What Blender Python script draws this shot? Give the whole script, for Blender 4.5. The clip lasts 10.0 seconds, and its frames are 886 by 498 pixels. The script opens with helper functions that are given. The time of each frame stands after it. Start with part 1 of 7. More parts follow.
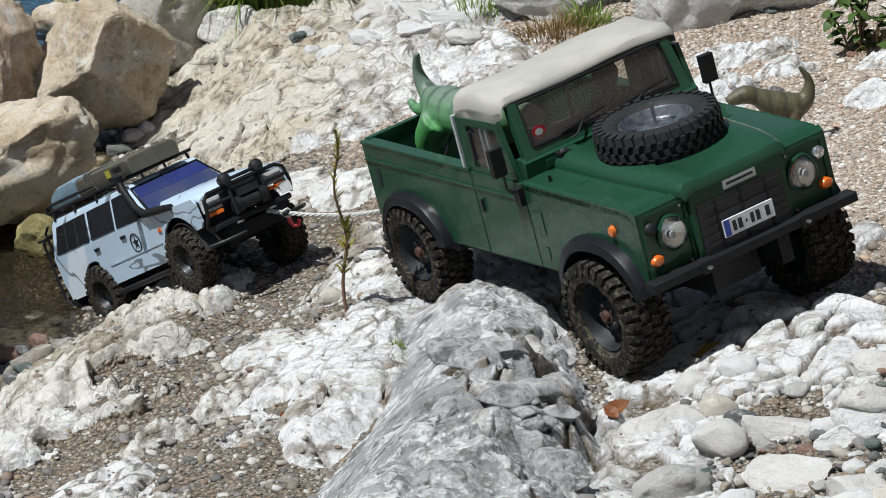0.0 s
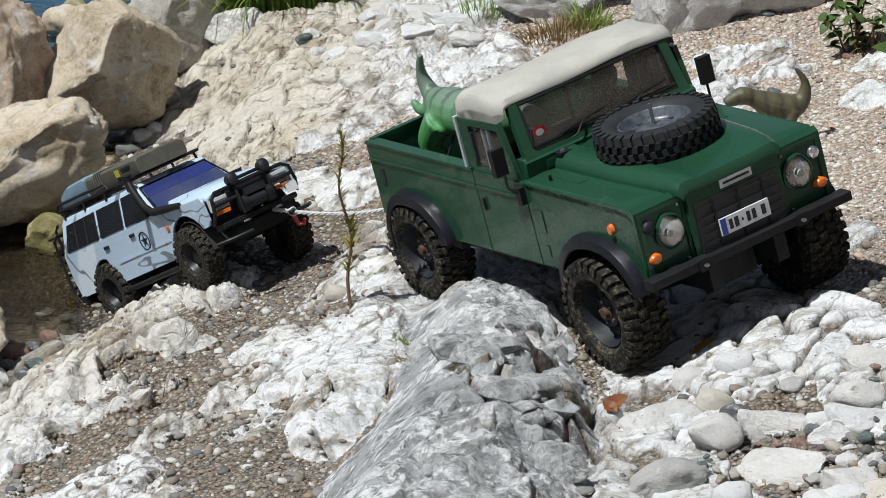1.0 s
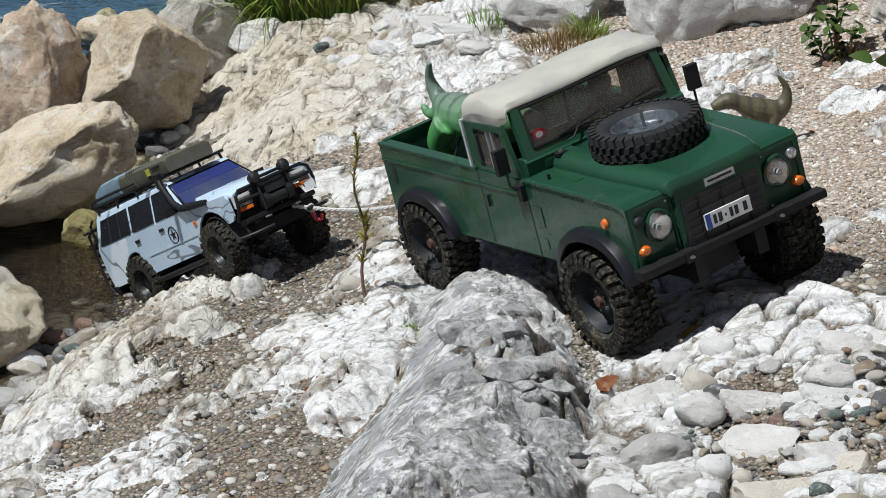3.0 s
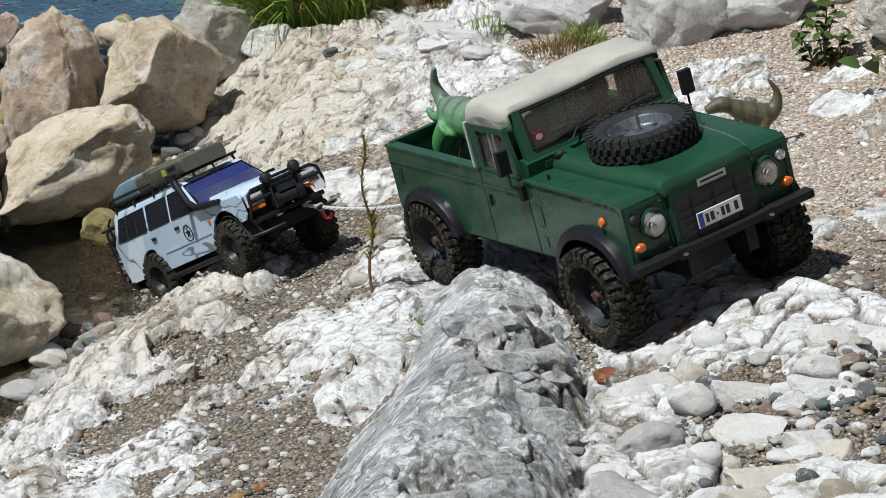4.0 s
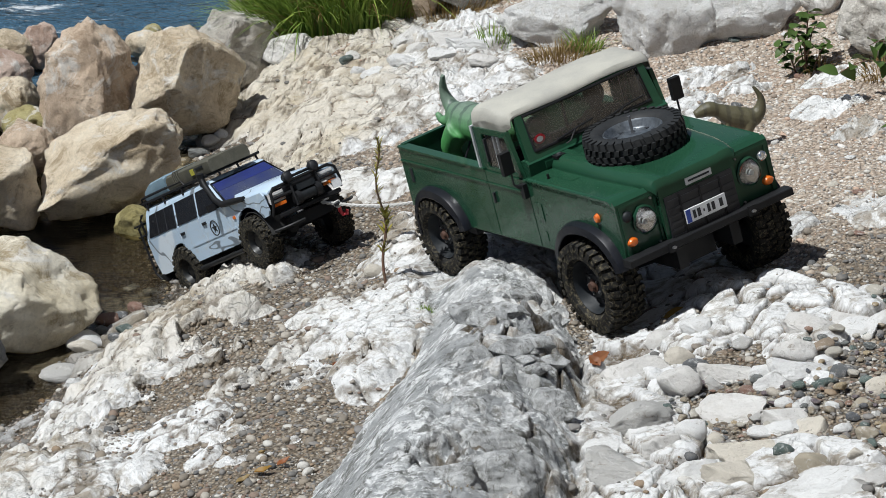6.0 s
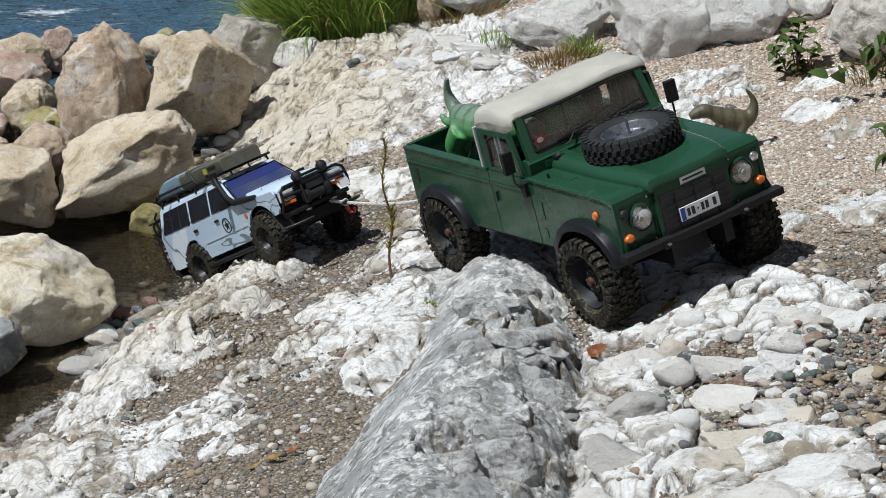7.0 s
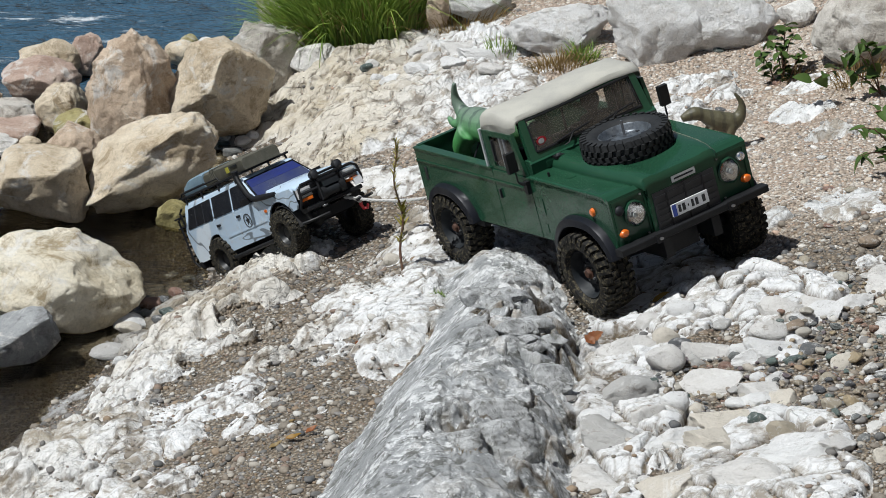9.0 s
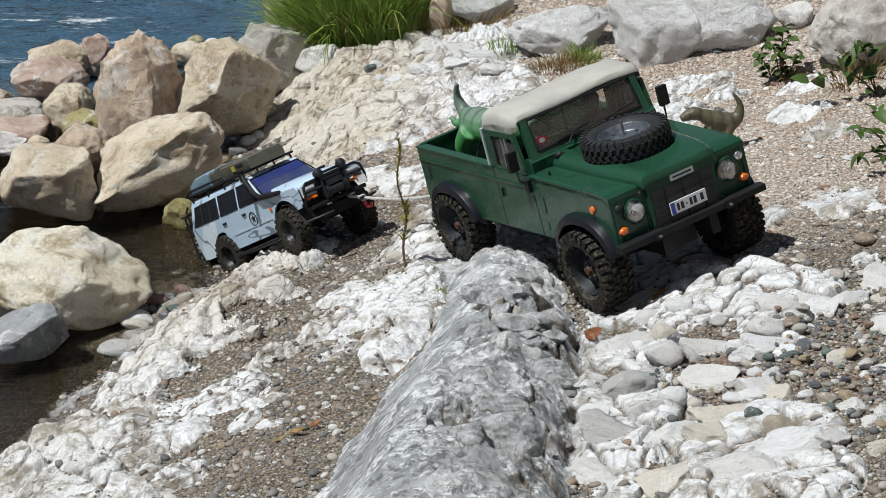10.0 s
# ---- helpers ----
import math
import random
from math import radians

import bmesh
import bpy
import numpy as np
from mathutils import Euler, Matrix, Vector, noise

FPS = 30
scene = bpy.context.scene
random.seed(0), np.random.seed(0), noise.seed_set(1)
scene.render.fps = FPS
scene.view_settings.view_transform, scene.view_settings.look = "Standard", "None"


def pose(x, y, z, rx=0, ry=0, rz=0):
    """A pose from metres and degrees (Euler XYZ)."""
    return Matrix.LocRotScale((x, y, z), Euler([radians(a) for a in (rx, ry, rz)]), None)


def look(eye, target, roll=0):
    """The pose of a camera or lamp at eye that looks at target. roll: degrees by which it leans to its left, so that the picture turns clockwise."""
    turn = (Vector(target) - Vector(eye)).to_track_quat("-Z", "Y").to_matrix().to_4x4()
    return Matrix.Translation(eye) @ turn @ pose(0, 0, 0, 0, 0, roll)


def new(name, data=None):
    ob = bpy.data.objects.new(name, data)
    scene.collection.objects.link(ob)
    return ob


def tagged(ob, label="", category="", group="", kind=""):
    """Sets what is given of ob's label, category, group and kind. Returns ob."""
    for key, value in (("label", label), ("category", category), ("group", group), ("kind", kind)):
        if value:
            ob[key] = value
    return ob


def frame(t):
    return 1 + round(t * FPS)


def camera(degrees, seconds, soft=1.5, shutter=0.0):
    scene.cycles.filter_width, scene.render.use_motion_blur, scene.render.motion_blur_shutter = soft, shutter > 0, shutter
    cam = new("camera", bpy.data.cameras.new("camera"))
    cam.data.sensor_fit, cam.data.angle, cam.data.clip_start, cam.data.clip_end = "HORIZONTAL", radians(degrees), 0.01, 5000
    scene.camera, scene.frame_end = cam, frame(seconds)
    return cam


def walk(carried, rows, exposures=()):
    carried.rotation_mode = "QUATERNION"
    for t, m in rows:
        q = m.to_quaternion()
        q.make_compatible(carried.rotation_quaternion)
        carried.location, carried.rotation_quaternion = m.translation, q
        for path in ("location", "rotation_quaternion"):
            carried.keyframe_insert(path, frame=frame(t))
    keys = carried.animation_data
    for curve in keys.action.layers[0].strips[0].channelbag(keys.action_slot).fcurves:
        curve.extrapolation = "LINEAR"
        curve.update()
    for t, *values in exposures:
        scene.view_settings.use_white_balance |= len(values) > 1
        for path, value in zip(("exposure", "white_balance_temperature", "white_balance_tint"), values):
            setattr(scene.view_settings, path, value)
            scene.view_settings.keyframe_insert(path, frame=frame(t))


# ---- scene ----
LENS = 8.0
cam = camera(LENS, 10.0, soft=0.9)
# seconds; eye x, y, z in metres; tilt and turn in degrees
ROWS = [
    (0, -0.0080, -1.9829, 1.8230, -25.434, -0.319),
    (0.5, -0.0068, -2.0105, 1.8364, -25.443, -0.285),
    (1, -0.0053, -2.0604, 1.8581, -25.431, -0.246),
    (1.5, -0.0038, -2.1270, 1.8870, -25.415, -0.205),
    (2, -0.0026, -2.2053, 1.9217, -25.400, -0.166),
    (2.5, -0.0016, -2.2910, 1.9604, -25.393, -0.130),
    (4, 0.0000, -2.5648, 2.0873, -25.399, -0.040),
    (4.5, 0.0004, -2.6562, 2.1300, -25.405, -0.014),
    (5, 0.0007, -2.7470, 2.1721, -25.409, 0.011),
    (5.5, 0.0010, -2.8374, 2.2138, -25.412, 0.035),
    (7, 0.0016, -3.1113, 2.3404, -25.423, 0.100),
    (7.5, 0.0017, -3.2037, 2.3838, -25.433, 0.119),
    (8, 0.0017, -3.2946, 2.4272, -25.449, 0.137),
    (8.5, 0.0017, -3.3807, 2.4687, -25.468, 0.154),
    (9, 0.0021, -3.4565, 2.5051, -25.485, 0.174),
    (9.5, 0.0032, -3.5138, 2.5314, -25.488, 0.199),
    (10, 0.0057, -3.5411, 2.5398, -25.457, 0.234),
]
walk(cam, [(t, pose(x, y, z, 90 + tilt, 0, turn)) for t, x, y, z, tilt, turn in ROWS], [(0.0, 0.08), (10.0, 0.0)])

# ---- light ----
world = bpy.data.worlds.new("sky")
scene.world = world
world.use_nodes = True
SUN_EL, SUN_AZ = 62.0, -106.0          # degrees; azimuth clockwise from straight ahead (+y)
wn = world.node_tree
sky = wn.nodes.new("ShaderNodeTexSky")
sky.sky_type = "NISHITA"
sky.sun_disc = False
sky.sun_elevation, sky.sun_rotation = radians(SUN_EL), radians(SUN_AZ)
sky.air_density, sky.dust_density = 1.0, 1.5
wn.links.new(sky.outputs[0], wn.nodes["Background"].inputs[0])
wn.nodes["Background"].inputs[1].default_value = 0.05
sun = new("sun", bpy.data.lights.new("sun", "SUN"))
sun.data.energy, sun.data.angle, sun.data.color = 5.0, radians(0.6), (0.96, 0.985, 0.985)
to_sun = Vector((math.sin(radians(SUN_AZ)) * math.cos(radians(SUN_EL)), math.cos(radians(SUN_AZ)) * math.cos(radians(SUN_EL)), math.sin(radians(SUN_EL))))
sun.matrix_world = look(to_sun * 10, (0, 0, 0))

# ---- materials ----
class Nodes:
    """A node material under construction."""
    def __init__(self, name):
        self.m = bpy.data.materials.new(name)
        self.m.use_nodes = True
        self.t = self.m.node_tree
        self.b = self.t.nodes["Principled BSDF"]
        self.coord = self.t.nodes.new("ShaderNodeTexCoord").outputs["Object"]

    def add(self, kind, **ins):
        n = self.t.nodes.new("ShaderNode" + kind)
        for key, v in ins.items():
            self.put(n.inputs[key.replace("_", " ")], v)
        return n

    def put(self, socket, v):
        if isinstance(v, bpy.types.NodeSocket):
            self.t.links.new(v, socket)
        else:
            if socket.type == "RGBA" and len(v) == 3:
                v = (*v, 1)
            socket.default_value = v

    def noise(self, scale, detail=5, rough=0.6, where=None, distort=0.0):
        n = self.add("TexNoise", Vector=where or self.coord, Scale=scale, Detail=detail, Roughness=rough, Distortion=distort)
        return n.outputs["Fac"]

    def cells(self, scale, feature="F1", where=None, out="Distance", rand=1.0):
        n = self.t.nodes.new("ShaderNodeTexVoronoi")
        n.feature = feature
        self.put(n.inputs["Vector"], where or self.coord)
        n.inputs["Scale"].default_value = scale
        n.inputs["Randomness"].default_value = rand
        return n.outputs[out]

    def ramp(self, fac, *stops, hard=False):
        n = self.t.nodes.new("ShaderNodeValToRGB")
        self.put(n.inputs[0], fac)
        e = n.color_ramp.elements
        if hard:
            n.color_ramp.interpolation = "CONSTANT"
        while len(e) < len(stops):
            e.new(0.5)
        for el, (at, c) in zip(e, stops):
            el.position = at
            el.color = (c, c, c, 1) if isinstance(c, (int, float)) else (*c, 1)
        return n.outputs[0]

    def mix(self, fac, a, b, blend="MIX"):
        n = self.t.nodes.new("ShaderNodeMix")
        n.data_type, n.blend_type = "RGBA", blend
        for s, v in ((n.inputs[0], fac), (n.inputs[6], a), (n.inputs[7], b)):
            self.put(s, v)
        return n.outputs[2]

    def math(self, op, a, b=0.0):
        n = self.t.nodes.new("ShaderNodeMath")
        n.operation = op
        self.put(n.inputs[0], a)
        self.put(n.inputs[1], b)
        return n.outputs[0]

    def attr(self, name):
        n = self.t.nodes.new("ShaderNodeAttribute")
        n.attribute_name = name
        return n.outputs["Fac"]

    def stretch(self, x, y, z, where=None, rot=(0, 0, 0)):
        n = self.add("Mapping", Vector=where or self.coord)
        n.inputs["Scale"].default_value = (x, y, z)
        n.inputs["Rotation"].default_value = rot
        return n.outputs[0]

    def bump(self, height, strength, distance, normal=None):
        n = self.add("Bump", Height=height, Strength=strength, Distance=distance)
        if normal is not None:
            self.put(n.inputs["Normal"], normal)
        return n.outputs[0]

    def done(self, **ins):
        for key, v in ins.items():
            self.put(self.b.inputs[key.replace("_", " ")], v)
        return self.m


def simple(name, c1, c2=None, rough=0.5, metal=0.0, scale=40, grain=400, bump=0.0, dist=0.0005, coat=0.0, dust=0.0, dust_c=(0.32, 0.29, 0.24), spec=0.5, uneven=1.0):
    """A surface with blotches at one scale, grain at another, dust, uneven gloss and fine relief."""
    n = Nodes(name)
    c2 = c2 or tuple(0.75 * c for c in c1)
    col = n.mix(n.ramp(n.noise(scale), (0.35, 0), (0.68, 1)), c1, c2)
    g = n.noise(grain, 3)
    col = n.mix(0.35, col, n.ramp(g, (0.3, 0.55), (0.7, 1.0)), "MULTIPLY")
    if dust:
        d = n.math("MULTIPLY", n.ramp(n.noise(scale * 2.3, 8, 0.75), (0.5, 0), (0.72, 1)), dust)
        col = n.mix(d, col, dust_c)
    r = n.ramp(n.noise(scale * 1.7), (0.3, max(0.02, rough - 0.1 * uneven)), (0.7, min(1, rough + 0.12 * uneven)))
    ins = dict(Base_Color=col, Roughness=r, Metallic=metal, Coat_Weight=coat, Specular_IOR_Level=spec)
    if bump:
        ins["Normal"] = n.bump(g, bump, dist)
    return n.done(**ins)


def stone(name, light, dark, stain, size=13.0, crack=0.10, vein=(0.75, 0.73, 0.69)):
    """Weathered limestone: broad tone, stains, pits, cracks and grain, in metres of the object's own space."""
    n = Nodes(name)
    w = n.add("VectorMath", **{})
    info = n.t.nodes.new("ShaderNodeObjectInfo")
    w.operation = "ADD"
    sc = n.t.nodes.new("ShaderNodeVectorMath")
    sc.operation = "SCALE"
    n.put(sc.inputs[0], (3.1, 1.7, 2.3))
    n.put(sc.inputs["Scale"], info.outputs["Random"])
    n.put(w.inputs[0], n.coord)
    n.put(w.inputs[1], sc.outputs[0])
    p = w.outputs[0]
    col = n.mix(n.ramp(n.noise(size, 6, 0.65, p), (0.40, 0), (0.60, 1)), light, dark)
    col = n.mix(n.ramp(n.noise(size * 2.1, 9, 0.78, p, 0.6), (0.50, 0), (0.62, 0.9)), col, stain)
    col = n.mix(n.ramp(n.noise(size * 1.3, 9, 0.75, p, 1.2), (0.54, 0), (0.62, 0.75)), col, vein)
    fine = n.noise(size * 24, 5, 0.7, p)
    col = n.mix(0.34, col, n.ramp(fine, (0.3, 0.42), (0.58, 1.0)), "MULTIPLY")
    speck = n.ramp(n.noise(size * 9, 7, 0.8, p, 0.4), (0.60, 0), (0.68, 0.45))
    col = n.mix(speck, col, tuple(0.55 * c for c in stain))
    edge = n.cells(size * 1.2, "DISTANCE_TO_EDGE", p)
    line = n.ramp(edge, (0.0, 0.0), (0.03, 1.0))
    line = n.mix(n.ramp(n.noise(size * 0.8, 2, 0.5, p), (0.5, 0), (0.6, 1)), (1, 1, 1), line)
    col = n.mix(crack, col, n.mix(1.0, col, line, "MULTIPLY"))
    mid = n.noise(size * 4.5, 9, 0.74, p)
    nb = n.bump(mid, 0.75, 0.012)
    nb = n.bump(fine, 0.5, 0.0022, nb)
    nb = n.bump(line, 0.35 * crack, 0.004, nb)
    return n.done(Base_Color=col, Roughness=n.ramp(fine, (0.3, 0.75), (0.7, 0.95)), Normal=nb, Specular_IOR_Level=0.3)


def ground_material():
    n = Nodes("river_bank")
    rock, grey, tan, wet_depth = n.attr("rock"), n.attr("grey"), n.attr("tan"), n.attr("wet_depth")
    warp = n.add("VectorMath", **{})
    warp.operation = "MULTIPLY_ADD"
    nz = n.t.nodes.new("ShaderNodeTexNoise")
    n.put(nz.inputs["Vector"], n.coord)
    nz.inputs["Scale"].default_value = 22
    nz.inputs["Detail"].default_value = 4
    n.put(warp.inputs[0], nz.outputs["Color"])
    warp.inputs[1].default_value = (0.03, 0.03, 0.03)
    n.put(warp.inputs[2], n.coord)
    p = warp.outputs[0]
    # white limestone
    fine = n.noise(420, 6, 0.72)
    mid = n.noise(70, 9, 0.72, p, 0.4)
    white = n.mix(n.ramp(n.noise(14, 8, 0.7, p), (0.38, 0), (0.66, 1)), (0.89, 0.89, 0.885), (0.78, 0.775, 0.76))
    white = n.mix(n.ramp(mid, (0.52, 0), (0.62, 0.75)), white, (0.36, 0.32, 0.265))
    white = n.mix(n.ramp(n.noise(11, 9, 0.75, p, 0.5), (0.51, 0), (0.60, 0.85)), white, (0.30, 0.25, 0.185))
    white = n.mix(n.ramp(n.noise(26, 9, 0.75, p, 0.8), (0.53, 0), (0.62, 0.9)), white, (0.86, 0.855, 0.845))
    # buff limestone
    buff = n.mix(n.ramp(n.noise(20, 8, 0.7, p), (0.4, 0), (0.62, 1)), (0.68, 0.60, 0.46), (0.54, 0.45, 0.31))
    white = n.mix(n.math("MULTIPLY", tan, n.ramp(mid, (0.3, 1), (0.7, 0.55))), white, buff)
    # blue-grey rock with pale veins and scuffs
    g = n.mix(n.ramp(n.noise(30, 9, 0.7, p, 0.6), (0.4, 0), (0.64, 1)), (0.33, 0.338, 0.34), (0.56, 0.568, 0.57))
    scuff = n.noise(110, 10, 0.74, None, 0.25)
    zone = n.math("MULTIPLY", n.math("SUBTRACT", n.noise(15, 5, 0.6, p), 0.5), 0.55)
    g = n.mix(n.ramp(n.math("ADD", scuff, zone), (0.50, 0), (0.56, 0.97)), g, (0.86, 0.865, 0.86))
    g = n.mix(n.ramp(n.noise(60, 8, 0.75, p, 0.3), (0.515, 0), (0.575, 0.9)), g, (0.15, 0.15, 0.135))
    col = n.mix(grey, white, g)
    # cracks
    e1 = n.cells(17, "DISTANCE_TO_EDGE", p)
    e2 = n.cells(48, "DISTANCE_TO_EDGE", p)
    c1 = n.mix(n.ramp(n.noise(9, 4), (0.46, 0), (0.58, 1)), (1, 1, 1), n.ramp(e1, (0.0, 0.25), (0.02, 1.0)))
    c2 = n.mix(n.ramp(n.noise(12, 3), (0.45, 0), (0.6, 1)), (1, 1, 1), n.ramp(e2, (0.0, 0.35), (0.03, 1.0)))
    cr = n.mix(1.0, c1, c2, "MULTIPLY")
    col = n.mix(0.4, col, n.mix(1.0, col, cr, "MULTIPLY"))
    col = n.mix(0.18, col, n.ramp(fine, (0.3, 0.5), (0.58, 1.0)), "MULTIPLY")
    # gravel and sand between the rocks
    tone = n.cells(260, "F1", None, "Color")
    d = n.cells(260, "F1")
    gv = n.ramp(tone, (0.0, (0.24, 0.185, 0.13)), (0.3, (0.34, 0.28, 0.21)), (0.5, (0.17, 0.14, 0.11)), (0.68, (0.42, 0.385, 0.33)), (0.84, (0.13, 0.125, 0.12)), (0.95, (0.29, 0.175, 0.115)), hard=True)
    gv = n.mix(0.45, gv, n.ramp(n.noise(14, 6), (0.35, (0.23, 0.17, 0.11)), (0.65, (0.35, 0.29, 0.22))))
    # each pebble cell darkens toward its edge, painting shade into the gaps
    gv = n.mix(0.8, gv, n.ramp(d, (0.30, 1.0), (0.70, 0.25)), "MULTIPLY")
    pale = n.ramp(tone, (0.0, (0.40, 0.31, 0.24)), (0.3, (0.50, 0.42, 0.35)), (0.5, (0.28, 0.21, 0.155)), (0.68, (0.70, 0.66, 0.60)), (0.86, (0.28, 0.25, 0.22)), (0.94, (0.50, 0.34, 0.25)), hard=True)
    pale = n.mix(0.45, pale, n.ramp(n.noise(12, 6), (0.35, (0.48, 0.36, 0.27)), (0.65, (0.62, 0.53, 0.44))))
    # same painted gap shade for the pale gravel
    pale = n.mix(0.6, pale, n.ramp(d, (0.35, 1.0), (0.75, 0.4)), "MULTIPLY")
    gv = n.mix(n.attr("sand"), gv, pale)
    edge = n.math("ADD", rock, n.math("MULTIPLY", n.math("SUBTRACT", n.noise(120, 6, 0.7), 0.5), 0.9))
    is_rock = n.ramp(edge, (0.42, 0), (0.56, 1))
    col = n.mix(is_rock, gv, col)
    # crevice dirt; its near-black end also paints the shade inside cracks
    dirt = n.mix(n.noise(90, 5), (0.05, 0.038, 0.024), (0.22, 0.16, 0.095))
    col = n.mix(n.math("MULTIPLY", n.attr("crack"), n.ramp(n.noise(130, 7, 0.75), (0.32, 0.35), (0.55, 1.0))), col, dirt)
    # wet ground; below the waterline the pool's dark depth is painted into the bed
    wet_deep = n.mix(1.0, col, (0.030, 0.023, 0.011), "MULTIPLY")
    col = n.mix(wet_depth, col, wet_deep)
    rough = n.mix(wet_depth, n.mix(grey, (0.85, 0.85, 0.85), n.ramp(scuff, (0.3, 0.42), (0.7, 0.75))), (0.25, 0.25, 0.25))
    nb = n.bump(mid, n.math("MULTIPLY", is_rock, 0.95), 0.008)
    nb = n.bump(cr, n.math("MULTIPLY", is_rock, 0.6), 0.004, nb)
    nb = n.bump(scuff, n.math("MULTIPLY", grey, 0.8), 0.004, nb)
    nb = n.bump(fine, 0.5, 0.0012, nb)
    nb = n.bump(n.ramp(d, (0.0, 1), (0.8, 0)), n.ramp(edge, (0.42, 1.0), (0.56, 0)), 0.004, nb)
    nb = n.bump(n.cells(190, "F1", p), n.math("MULTIPLY", is_rock, 0.35), 0.002, nb)
    return n.done(Base_Color=col, Roughness=rough, Normal=nb, Specular_IOR_Level=0.35)


def pebble_material(name, *stops):
    n = Nodes(name)
    geo = n.t.nodes.new("ShaderNodeNewGeometry")
    rnd = geo.outputs["Random Per Island"]
    col = n.ramp(rnd, *stops, hard=True)
    col = n.mix(n.ramp(n.noise(160, 6, 0.7), (0.35, 0), (0.7, 0.25)), col, (0.42, 0.37, 0.30))
    col = n.mix(0.5, col, n.ramp(n.noise(600, 4), (0.3, 0.5), (0.7, 1.0)), "MULTIPLY")
    return n.done(Base_Color=col, Roughness=0.75, Normal=n.bump(n.noise(500, 4), 0.4, 0.0008), Specular_IOR_Level=0.35)


def cobble_material(name, *stops):
    """For stones whose meshes are one unit across."""
    n = Nodes(name)
    info = n.t.nodes.new("ShaderNodeObjectInfo")
    sc = n.t.nodes.new("ShaderNodeVectorMath")
    sc.operation = "SCALE"
    n.put(sc.inputs[0], (31.0, 17.0, 23.0))
    n.put(sc.inputs["Scale"], info.outputs["Random"])
    w = n.t.nodes.new("ShaderNodeVectorMath")
    w.operation = "ADD"
    n.put(w.inputs[0], n.coord)
    n.put(w.inputs[1], sc.outputs[0])
    p = w.outputs[0]
    col = n.ramp(info.outputs["Random"], *stops, hard=True)
    col = n.mix(n.ramp(n.noise(2.6, 8, 0.7, p, 0.6), (0.5, 0), (0.75, 0.35)), col, (0.45, 0.41, 0.35))
    col = n.mix(n.ramp(n.noise(1.7, 8, 0.75, p, 1.0), (0.54, 0), (0.64, 0.5)), col, (0.82, 0.81, 0.79))
    col = n.mix(n.ramp(n.noise(5.0, 9, 0.8, p, 0.8), (0.56, 0), (0.66, 0.7)), col, (0.25, 0.215, 0.17))
    col = n.mix(0.25, col, n.ramp(n.noise(24, 4, 0.6, p), (0.3, 0.6), (0.6, 1.0)), "MULTIPLY")
    nb = n.bump(n.noise(4, 9, 0.72, p), 0.45, 0.07)
    return n.done(Base_Color=col, Roughness=0.8, Normal=n.bump(n.noise(24, 5, 0.65, p), 0.4, 0.02, nb), Specular_IOR_Level=0.3)


def water_material():
    n = Nodes("river_water")
    w1 = n.noise(12, 5, 0.6, n.stretch(1.0, 2.6, 1.0), 0.3)
    w2 = n.noise(44, 4, 0.6, n.stretch(1.0, 2.4, 1.0), 0.3)
    calm = n.attr("calm")
    nb = n.bump(w1, n.ramp(calm, (0, 0.9), (1, 0.12)), 0.05)
    nb = n.bump(w2, n.ramp(calm, (0, 0.7), (1, 0.10)), 0.012, nb)
    col = n.mix(calm, (0.065, 0.150, 0.235), (0.36, 0.29, 0.17))
    foam = n.ramp(n.noise(8, 9, 0.78, n.stretch(1.0, 4.5, 1.0), 0.4), (0.575, 0), (0.66, 1))
    foam = n.math("MULTIPLY", foam, n.ramp(calm, (0, 0.85), (0.3, 0)))
    col = n.mix(foam, col, (0.8, 0.82, 0.83))
    tr = n.mix(calm, n.mix(foam, (0.35, 0.35, 0.35), (0, 0, 0)), (1, 1, 1))
    return n.done(Base_Color=col, Roughness=n.mix(foam, (0.06, 0.06, 0.06), (0.6, 0.6, 0.6)), IOR=1.33, Transmission_Weight=tr, Normal=nb)


def camo_material():
    n = Nodes("pale_blue_camouflage_paint")
    warp = n.noise(5, 2, 0.45, n.stretch(1.0, 0.6, 1.4, None, (0.0, 0.5, 0.0)), 1.4)
    band = n.ramp(warp, (0.0, 0), (0.485, 0), (0.490, 1), (0.508, 1), (0.513, 0), (1.0, 0))
    patch = n.ramp(n.noise(7, 3, 0.5, n.stretch(1.0, 0.6, 1.0, None, (0.3, 0.2, 0.0)), 1.0), (0.56, 0), (0.6, 1))
    col = n.mix(patch, (0.42, 0.53, 0.64), (0.62, 0.69, 0.75))
    col = n.mix(n.math("MULTIPLY", band, 0.85), col, (0.10, 0.115, 0.13))
    dirt = n.ramp(n.noise(40, 9, 0.8), (0.52, 0), (0.7, 0.6))
    col = n.mix(dirt, col, (0.45, 0.42, 0.38))
    return n.done(Base_Color=col, Roughness=0.42, Normal=n.bump(n.noise(300, 3), 0.1, 0.0005))


def striped_skin(name, base, belly, stripe, scale, lo, hi):
    n = Nodes(name)
    sep = n.add("SeparateXYZ", Vector=n.coord)
    wav = n.math("SINE", n.math("MULTIPLY", n.math("ADD", sep.outputs[0], n.math("MULTIPLY", n.noise(60, 2), 0.012)), scale))
    up = n.ramp(sep.outputs[2], (lo, 0), (hi, 1))
    col = n.mix(up, belly, base)
    col = n.mix(n.math("MULTIPLY", n.ramp(wav, (0.45, 0), (0.8, 0.75)), up), col, stripe)
    col = n.mix(0.4, col, n.ramp(n.noise(500, 4), (0.3, 0.45), (0.7, 1)), "MULTIPLY")
    return n.done(Base_Color=col, Roughness=0.5, Normal=n.bump(n.cells(700), 0.35, 0.0006))


